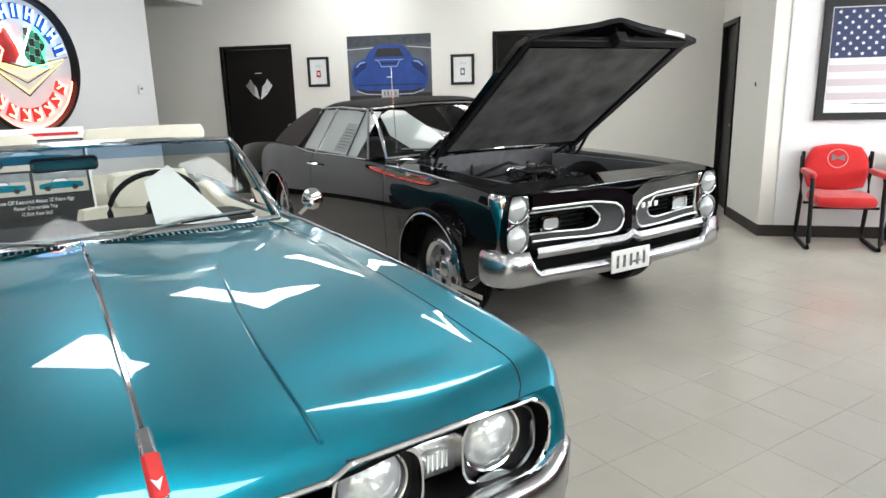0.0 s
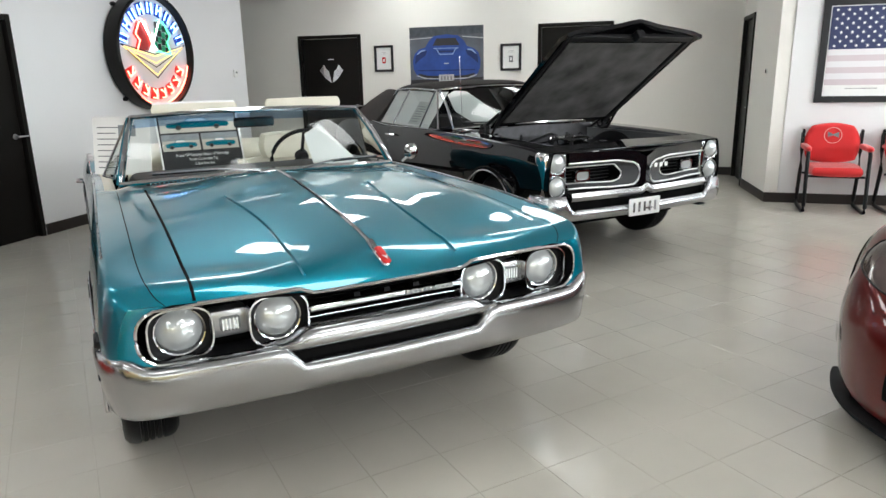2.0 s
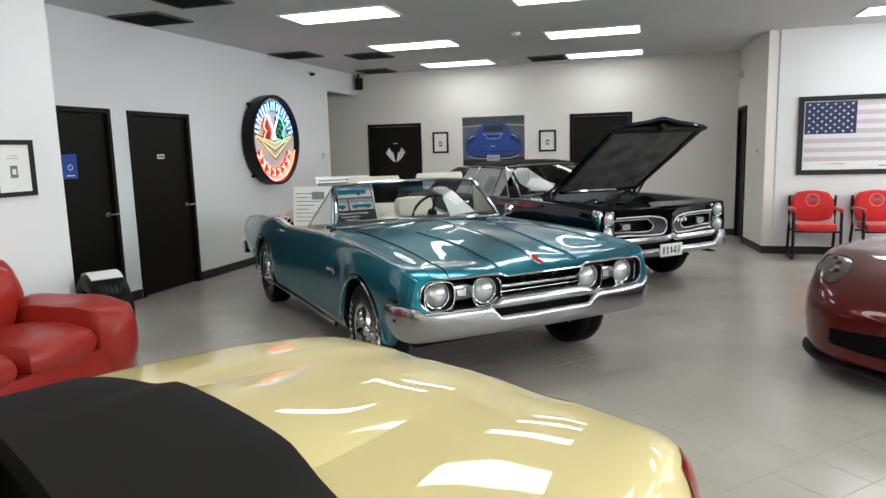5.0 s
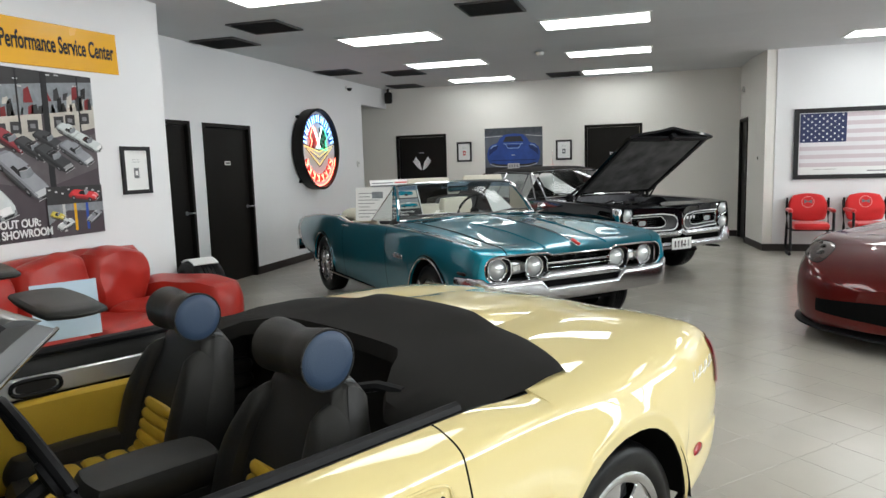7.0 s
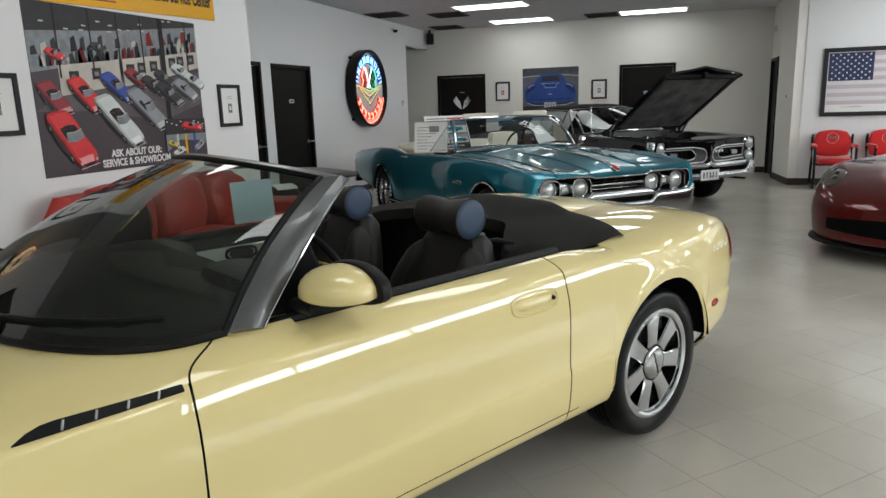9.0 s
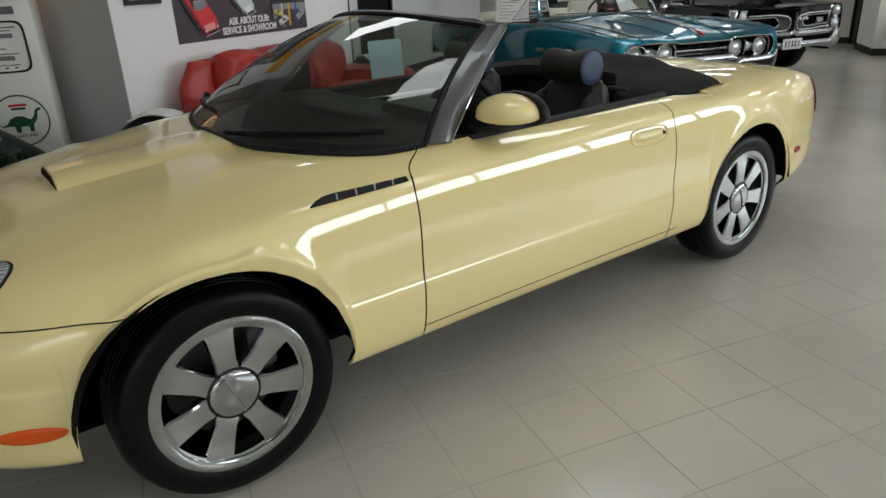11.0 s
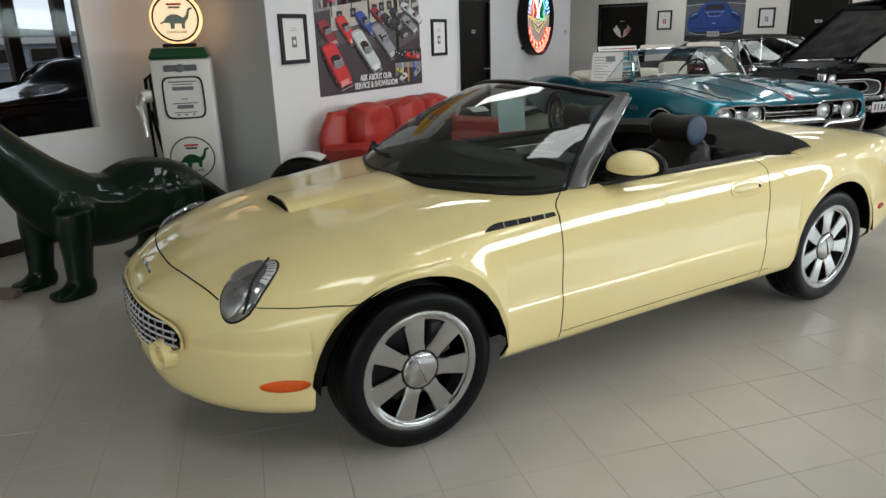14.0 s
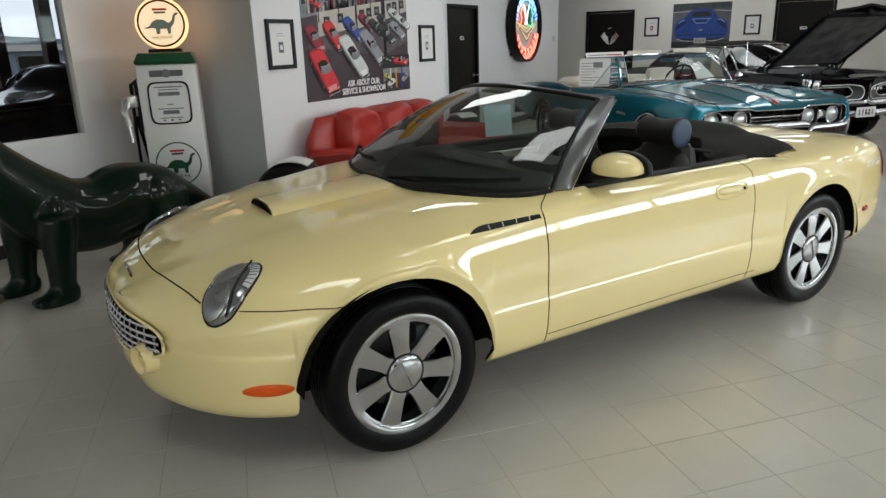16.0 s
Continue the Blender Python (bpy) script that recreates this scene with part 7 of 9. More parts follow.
def print_car(parent, x, z, length, wide, angle, tone, layer, closed=False, lift=0.55):
    """A little printed car in a photograph taken from above: a small model cast flat on to the paper, nose along the angle."""
    heading = math.atan2(math.sin(radians(angle)) / lift, math.cos(radians(angle)))
    c, q = math.cos(heading), math.sin(heading)
    long = length / math.hypot(c, q * lift)
    rise = math.sqrt(1 - lift * lift)

    def cast(u, v, up):
        gx, gy = u * long * c - v * wide * q, u * long * q + v * wide * c
        return (x + gx, z + gy * lift + up * wide * rise)
    eye = Vector((0, -rise, lift))

    def facing(a, b, d):
        pts = [Vector((u * long * c - v * wide * q, u * long * q + v * wide * c, up * wide)) for u, v, up in (a, b, d)]
        n = (pts[1] - pts[0]).cross(pts[2] - pts[0])
        return n.normalized() if n.length > 1e-12 else Vector((0, 0, 1))

    def sheet(faces, level, name, mats):
        """faces: (points, number of the tone)."""
        bm = bmesh.new()
        for pts, k in faces:
            f = bm.faces.new([bm.verts.new((px, 0, pz)) for px, pz in pts])
            f.material_index = k
        ob = part(name, bm, mats[0], parent, at=pose(0, -0.0048 - 0.0009 * level, 0))
        for m in mats[1:]:
            ob.data.materials.append(m)
    half = pchip([(-0.5, 0.36), (-0.44, 0.45), (-0.2, 0.48), (0.0, 0.45), (0.25, 0.48), (0.42, 0.46), (0.5, 0.36)])
    top = pchip([(-0.5, 0.24), (-0.42, 0.33), (-0.25, 0.36), (0.0, 0.33), (0.25, 0.34), (0.42, 0.30), (0.5, 0.20)])
    stations = np.linspace(-0.5, 0.5, 13)
    loops = []
    for u in stations:
        w, t = half(u), top(u)
        sec = [(w * 0.92, 0.06), (w, 0.16), (w * 0.97, t * 0.82), (w * 0.80, t), (w * 0.55, t * 0.93), (0.0, t * 1.02)]
        loops.append([(u, v, up) for v, up in sec] + [(u, -v, up) for v, up in sec[-2::-1]])
    faces = []
    light = Vector((0.25, -0.35, 0.90)).normalized()

    def add(quad):
        n = facing(quad[0], quad[1], quad[2])
        if n.dot(eye) <= 0.02:
            return
        lit = max(0.0, n.dot(light))
        k = 0 if lit < 0.22 else 1 if lit < 0.52 else 2 if lit < 0.82 else 3 if lit < 0.965 else 4
        faces.append(([cast(*p) for p in quad], k))
    for a, b in zip(loops, loops[1:]):
        for k in range(len(a) - 1):
            add([a[k], a[k + 1], b[k + 1], b[k]])
    nose = loops[-1]
    add(nose[::-1] if facing(nose[0], nose[1], nose[2]).dot(Vector((c, q, 0))) < 0 else nose)
    shadow = [cast(0.52 * math.cos(a), 0.53 * math.sin(a), 0.0) for a in (2 * math.pi * k / 20 for k in range(20))]
    sheet([(shadow, 0)], layer, "printed_shadow", [DIM_INK])
    sheet(faces, layer + 0.15, "printed_car", PRINT_TONES[tone])
    wheels = []
    for u in (0.30, -0.30):
        for v in (half(u) * 1.01, -half(u) * 1.01):
            if facing((u, v, 0), (u + (0.1 if v > 0 else -0.1), v, 0), (u, v, -0.1)).dot(eye) > 0:
                wheels.append(([cast(u + 0.075 * math.cos(a), v, 0.12 + 0.15 * math.sin(a)) for a in (2 * math.pi * k / 12 for k in range(12))], 0))
                wheels.append(([cast(u + 0.035 * math.cos(a), v * 1.01, 0.12 + 0.07 * math.sin(a)) for a in (2 * math.pi * k / 10 for k in range(10))], 1))
    for pts, hub in wheels:
        sheet([(pts, 0)], layer + 0.30 + 0.08 * hub, "printed_hub" if hub else "printed_tyre", [GREY_INK if hub else INK])
    lid = lambda u, v, up=0.34: cast(u, v, up)
    sheet([([lid(0.08, 0.33), lid(0.10, 0.0), lid(0.08, -0.33), lid(-0.15, -0.30), lid(-0.18, 0.0), lid(-0.15, 0.30)], 0)], layer + 0.34, "printed_cabin", [INK])
    if closed:
        roof = [lid(0.02, 0.30, 0.60), lid(0.03, -0.30, 0.60), lid(-0.16, -0.28, 0.58), lid(-0.30, -0.20, 0.38), lid(-0.30, 0.20, 0.38), lid(-0.16, 0.28, 0.58)]
        sheet([(roof, 0)], layer + 0.44, "printed_roof", [PRINT_TONES[tone][3]])
    else:
        for v in (0.16, -0.16):
            sheet([([lid(-0.07, v + 0.10, 0.44), lid(-0.07, v - 0.10, 0.44), lid(-0.14, v - 0.10, 0.30), lid(-0.14, v + 0.10, 0.30)], 0)], layer + 0.44, "printed_seat", [DARK_RED_INK if tone in ("pale", "red") else GREY_INK])
    screen_pts = [lid(0.11, 0.36), lid(0.15, 0.0), lid(0.11, -0.36), lid(0.06, -0.30, 0.56), lid(0.09, 0.0, 0.57), lid(0.06, 0.30, 0.56)]
    sheet([(screen_pts, 0)], layer + 0.48, "printed_windscreen", [PHOTO_GREY])
    sheet([([lid(0.06, -0.30, 0.56), lid(0.09, 0.0, 0.57), lid(0.06, 0.30, 0.56), lid(0.06, 0.30, 0.59), lid(0.09, 0.0, 0.60), lid(0.06, -0.30, 0.59)], 0)], layer + 0.53, "printed_screen_frame", [PALE_INK])
    lamps = [([cast(0.485, v + 0.06 * math.cos(a), 0.20 + 0.06 * math.sin(a)) for a in (2 * math.pi * k / 10 for k in range(10))], 0) for v in (0.33, -0.33)]
    for lamp in lamps:
        sheet([lamp], layer + 0.34, "printed_lamp", [PALE_INK if tone != "pale" else GREY_INK])
    sheet([([cast(0.505, 0.24, 0.17), cast(0.505, -0.24, 0.17), cast(0.505, -0.20, 0.08), cast(0.505, 0.20, 0.08)], 0)], layer + 0.34, "printed_grille", [INK])
    sheet([([cast(0.515, 0.42, 0.085), cast(0.515, -0.42, 0.085), cast(0.515, -0.42, 0.05), cast(0.515, 0.42, 0.05)], 0)], layer + 0.40, "printed_bumper", [PALE_INK])


def showroom_poster():
    w, h = 1.80, 1.25
    ob = thing("poster", pose(POSTER, -0.30, 1.645, 0, 0, 90), "large photo poster of classic cars in a workshop", "poster")
    part("backing", block(-w / 2, w / 2, -0.004, -0.0005, -h / 2, h / 2), FLOOR_INK, ob, "dull mauve-grey photo print")
    X = lambda u: (u - 0.5) * w
    Z = lambda v: (0.5 - v) * h
    flat([(X(0), Z(0.17)), (X(0.45), Z(0.12)), (X(0.74), Z(0.07)), (X(1), Z(0.03)), (X(1), Z(0)), (X(0), Z(0))], DIM_INK, ob, 1, label="dark printed ceiling")
    flat([(X(0), Z(0.40)), (X(0.13), Z(0.37)), (X(0.45), Z(0.29)), (X(1), Z(0.22)), (X(1), Z(0.03)), (X(0.74), Z(0.07)), (X(0.45), Z(0.12)), (X(0), Z(0.17))], PHOTO_GREY, ob, 1, label="printed upper gallery")
    flat([(X(0.13), Z(0.53)), (X(0.46), Z(0.46)), (X(0.46), Z(0.29)), (X(0.13), Z(0.34))], PHOTO_LIGHT, ob, 1.5, label="printed white partition")
    flat([(X(0.48), Z(0.47)), (X(0.72), Z(0.40)), (X(0.72), Z(0.25)), (X(0.48), Z(0.29))], PHOTO_LIGHT, ob, 1.5)
    flat([(X(0.75), Z(0.40)), (X(1.0), Z(0.32)), (X(1.0), Z(0.18)), (X(0.75), Z(0.24))], PHOTO_LIGHT, ob, 1.5)
    flat([(X(0.0), Z(0.62)), (X(0.14), Z(0.52)), (X(0.50), Z(0.46)), (X(1.0), Z(0.36)), (X(1.0), Z(0.58)), (X(0.7), Z(0.70)), (X(0.3), Z(0.62))], PHOTO_FLOOR, ob, 1.2, label="printed shiny floor")
    rng_p = random.Random(3)
    for k in range(60):
        u = 0.01 + 0.0162 * k
        base = 0.375 - 0.17 * u - 0.07 * (k % 3 == 0)
        tall = 0.04 + 0.07 * rng_p.random()
        flat([(X(u), Z(base)), (X(u + 0.02 + 0.025 * rng_p.random()), Z(base - 0.006)), (X(u + 0.02 + 0.012 * rng_p.random()), Z(base - tall)), (X(u + 0.004), Z(base - tall * 0.8))], rng_p.choice((DIM_INK, DARK_RED_INK, GREY_INK, INK, DIM_INK, PHOTO_LIGHT, PHOTO_GREY)), ob, 2)
    for k in range(14):
        u = rng_p.uniform(0.02, 0.97)
        v = 0.12 - 0.10 * u + rng_p.uniform(-0.03, 0.05)
        flat(rect(X(u), X(u + 0.022), Z(max(0.008, v) + 0.008), Z(max(0.008, v))), PALE_INK, ob, 2, "printed_lamp")
    for u, v in ((0.18, 0.385), (0.30, 0.36), (0.50, 0.325), (0.57, 0.31), (0.65, 0.295), (0.78, 0.265), (0.84, 0.25), (0.92, 0.235)):
        flat([(X(u), Z(v + 0.07)), (X(u + 0.05), Z(v + 0.06)), (X(u + 0.05), Z(v - 0.005)), (X(u), Z(v))], DIM_INK, ob, 2.5, "printed_picture")
        flat(rect(X(u + 0.012), X(u + 0.036), Z(v + 0.045), Z(v + 0.02)), GREY_INK, ob, 3.2, "printed_picture")
    for u in (0.135, 0.31, 0.465, 0.61, 0.73, 0.915):
        flat(rect(X(u), X(u + 0.008 + 0.022 * (u == 0.73)), Z(0.44 - 0.1 * u + 0.42 * (u == 0.73)), Z(0.0)), INK, ob, 3, "printed_column")
    cars = ((0.12, 0.30, 0.16, 0.085, -20, "red", 0), (0.35, 0.245, 0.15, 0.08, -20, "black", 1), (0.86, 0.37, 0.24, 0.115, -24, "pale", 1), (0.74, 0.42, 0.24, 0.115, -26, "black", 1), (0.95, 0.43, 0.26, 0.12, -24, "pale", 0), (0.56, 0.43, 0.26, 0.13, -30, "dark_red", 0),
            (0.66, 0.475, 0.27, 0.13, -30, "black", 0), (0.88, 0.50, 0.30, 0.14, -30, "grey", 1), (0.76, 0.53, 0.32, 0.14, -32, "black", 0), (0.09, 0.56, 0.28, 0.16, -50, "dark_red", 0), (0.43, 0.49, 0.33, 0.15, -36, "blue", 0),
            (0.25, 0.54, 0.32, 0.165, -46, "red", 0), (0.60, 0.635, 0.46, 0.185, -42, "grey", 1), (0.42, 0.71, 0.52, 0.21, -47, "pale", 0), (0.15, 0.81, 0.46, 0.24, -56, "red", 0))
    for k, (u, v, length, wide, angle, tone, shut) in enumerate(cars):
        print_car(ob, X(u), Z(v), length, wide, angle, tone, 4 + 0.58 * k, closed=bool(shut))
    # inset photograph of the lift
    flat(rect(X(0.70), X(1.0), Z(1.0), Z(0.69)), FLOOR_INK, ob, 13)
    flat(rect(X(0.70), X(1.0), Z(0.80), Z(0.69)), DIM_INK, ob, 13.3)
    flat([(X(0.70), Z(0.92)), (X(0.80), Z(0.84)), (X(1.0), Z(0.86)), (X(1.0), Z(0.80)), (X(0.70), Z(0.80))], PHOTO_GREY, ob, 13.3)
    for k in range(9):
        flat(rect(X(0.71 + 0.033 * k), X(0.722 + 0.033 * k), Z(0.715 + 0.012 * (k % 3)), Z(0.705 + 0.012 * (k % 3))), PALE_INK, ob, 13.6, "printed_lamp")
    for u, mat in ((0.775, PALE_INK), (0.835, YELLOW_INK), (0.90, BLUE_INK)):
        flat(rect(X(u), X(u + 0.014), Z(0.97), Z(0.80)), mat, ob, 13.6, "printed_lift_post")
    print_car(ob, X(0.745), Z(0.875), 0.12, 0.07, -16, "yellow", 14.0)
    print_car(ob, X(0.785), Z(0.935), 0.15, 0.085, -160, "pale", 14.6, closed=True)
    print_car(ob, X(0.945), Z(0.90), 0.14, 0.08, -150, "grey", 14.6)
    print_car(ob, X(0.895), Z(0.77), 0.27, 0.13, -8, "red", 15.2, lift=0.35)
    lettering("ASK ABOUT OUR:", 0.082, INK_WHITE, ob, pose(X(0.50), -0.0200, Z(0.895), 90), wide=0.86, bold=0.03)
    lettering("SERVICE & SHOWROOM", 0.082, INK_WHITE, ob, pose(X(0.50), -0.0200, Z(0.955), 90), wide=0.86, bold=0.03)
    return ob


showroom_poster()

sign = thing("wall_sign", pose(POSTER, -0.34, 2.455, 0, 0, 90) @ pose(0, 0, 0, 0, -1.6, 0), "long golden yellow service sign with dark lettering", "sign")
part("board", block(-1.25, 1.25, -0.012, -0.001, -0.165, 0.165, 0.002), YELLOW_INK, sign, smooth=20)
lettering("Performance Service Center", 0.175, INK, sign, pose(0.675, -0.0135, 0.005, 90), wide=0.525, bold=0.022)
lettering("AUTHORIZED", 0.19, ORANGE_RED, sign, pose(-0.185, -0.0135, 0.022, 90), wide=0.435, bold=0.03)
part("underline", block(-0.425, 0.002, -0.0145, -0.0125, -0.088, -0.073), ORANGE_RED, sign)
part("underline", block(-0.425, 0.002, -0.0145, -0.0125, -0.115, -0.105), DARK_RED_INK, sign)
part("blue_square", block(-0.600, -0.440, -0.0145, -0.0125, -0.075, 0.115), BLUE_INK, sign, "plain blue square with a white bar")
part("white_bar", block(-0.575, -0.465, -0.0165, -0.0150, -0.050, -0.035), INK_WHITE, sign)
part("white_bar", block(-0.575, -0.465, -0.0165, -0.0150, 0.005, 0.07), INK_WHITE, sign)
lettering("is a", 0.145, INK, sign, pose(-0.73, -0.0135, 0.0, 90), wide=0.55, bold=0.022)

ROAD_PRINT = material("road_print", (0.105, 0.115, 0.135), 0.45, vary=0.6, scale=5)
VERGE_PRINT = material("verge_print", (0.055, 0.065, 0.075), 0.45, vary=0.7, scale=16)
CAR_PRINT = material("car_print", (0.022, 0.065, 0.27), 0.4, vary=0.5, scale=6)
CAR_SHADE = material("car_shade_print", (0.010, 0.026, 0.115), 0.4, vary=0.4, scale=6)
blue_poster = thing("poster", pose(-2.24, BACK, 1.695), "poster photograph of a low blue sports car", "poster")
part("backing", block(-0.58, 0.58, -0.004, -0.0005, -0.445, 0.445), ROAD_PRINT, blue_poster, "blue-grey road print")
flat([(-0.58, 0.30), (0.58, 0.33), (0.58, 0.445), (-0.58, 0.445)], VERGE_PRINT, blue_poster, 1, label="dark printed verge")
flat([(-0.58, 0.265), (-0.20, 0.285), (-0.20, 0.295), (-0.58, 0.277)], PALE_INK, blue_poster, 2)
flat([(0.25, 0.29), (0.58, 0.255), (0.58, 0.27), (0.25, 0.30)], PALE_INK, blue_poster, 2)
flat([(-0.58, -0.33), (0.58, -0.30), (0.58, -0.445), (-0.58, -0.445)], DIM_INK, blue_poster, 2, label="printed shadow under the car")
half_car = [(0.0, -0.33), (0.30, -0.325), (0.47, -0.28), (0.525, -0.17), (0.535, -0.05), (0.50, 0.06), (0.43, 0.12), (0.33, 0.15), (0.27, 0.24), (0.19, 0.31), (0.0, 0.33)]
flat(half_car + [(-x, z) for x, z in half_car[-2:0:-1]], CAR_PRINT, blue_poster, 3, label="blue printed car body")
for s in (1, -1):
    flat([(s * x, z) for x, z in ((0.30, 0.10), (0.42, 0.09), (0.49, 0.02), (0.50, -0.10), (0.42, -0.03), (0.33, 0.03))], CAR_SHADE, blue_poster, 4)
    flat([(s * x, z) for x, z in ((0.34, 0.115), (0.41, 0.105), (0.47, 0.045), (0.455, 0.04), (0.40, 0.085), (0.33, 0.10))], SKY_BLUE, blue_poster, 5, "printed_highlight")
    flat([(s * x, z) for x, z in ((0.12, -0.315), (0.34, -0.305), (0.44, -0.265), (0.44, -0.235), (0.32, -0.265), (0.12, -0.275))], DIM_INK, blue_poster, 5, "printed_grille")
    flat([(s * x, z) for x, z in ((0.10, -0.325), (0.33, -0.318), (0.47, -0.272), (0.478, -0.255), (0.33, -0.303), (0.10, -0.312))], PALE_INK, blue_poster, 6, "printed_bumper")
    flat([(s * x, z) for x, z in ((0.10, 0.05), (0.15, 0.13), (0.20, 0.135), (0.20, 0.125), (0.158, 0.12), (0.112, 0.045))], SKY_BLUE, blue_poster, 5, "printed_highlight")
flat([(-0.21, 0.17), (0.21, 0.17), (0.15, 0.275), (-0.15, 0.275)], DIM_INK, blue_poster, 4, label="printed windscreen")
flat([(-0.20, 0.135), (0.20, 0.135), (0.20, 0.125), (-0.20, 0.125)], SKY_BLUE, blue_poster, 5, "printed_highlight")
flat([(-0.115, 0.05), (0.115, 0.05), (0.11, 0.035), (-0.11, 0.035)], SKY_BLUE, blue_poster, 5, "printed_highlight")
flat([(-0.16, 0.10), (0.16, 0.10), (0.13, 0.07), (-0.13, 0.07)], CAR_SHADE, blue_poster, 4)
flat([(-0.44, -0.20), (0.44, -0.20), (0.46, -0.185), (-0.46, -0.185)], CAR_SHADE, blue_poster, 4)
flat(rect(-0.035, 0.035, -0.10, -0.085), PALE_INK, blue_poster, 5)
flat(rect(-0.12, 0.12, -0.36, -0.255), PALE_INK, blue_poster, 6, "printed_plate")
for k in range(4):
    flat(rect(-0.09 + 0.05 * k, -0.065 + 0.05 * k, -0.335, -0.28), GREY_INK, blue_poster, 7, "plate_bar")

# the flag print
flag = thing("picture_frame", pose(3.31, FLAG, 1.61), "large black-framed print of a striped and starred flag", "framed print")
part("frame_moulding", frame_bars(1.76, 1.04, 0.065, 0.03), INK, flag, "broad black frame", at=pose(0, -0.033, 0), smooth=20)
part("mat_board", block(-0.83, 0.83, -0.008, -0.002, -0.47, 0.47), PAPER, flag)
STRIPE_RED = material("faded_pink_print", (0.58, 0.50, 0.535), 0.5, vary=0.04)
STRIPE_WHITE = material("faded_white_print", (0.72, 0.71, 0.73), 0.5, vary=0.03)
NAVY = material("navy_print", (0.02, 0.03, 0.10), 0.45, vary=0.25, scale=12)
for k in range(13):
    z1 = 0.445 - 0.0605 * k
    part("stripe", block(-0.80, 0.80, -0.0105, -0.0085, z1 - 0.0605, z1), STRIPE_WHITE if k % 2 else STRIPE_RED, flag)
part("canton", block(-0.80, -0.185, -0.0130, -0.0110, 0.445 - 0.0605 * 7, 0.445), NAVY, flag, "dark blue starred field")
for r in range(9):
    for c in range(6 if r % 2 == 0 else 5):
        x = -0.80 + 0.615 * ((c + 0.5) / 6 + (0 if r % 2 == 0 else 1 / 12))
        z = 0.445 - 0.4235 * (r + 0.75) / 9.5
        pts = []
        for k in range(10):
            a = math.pi / 2 + k * math.pi / 5
            q = 0.019 if k % 2 == 0 else 0.008
            pts.append((x + q * math.cos(a), z + q * math.sin(a)))
        part("star", outline(pts, 0.001), INK_WHITE, flag, at=pose(0, -0.0142, 0))
part("caption", block(0.10, 0.45, -0.0105, -0.0085, -0.415, -0.400), GREY_INK, flag, "small caption bar")
for k in range(3):
    part("caption", block(-0.60 + 0.1 * k, -0.50 + 0.1 * k, -0.0105, -0.0085, -0.380, -0.374), SATIN, flag)


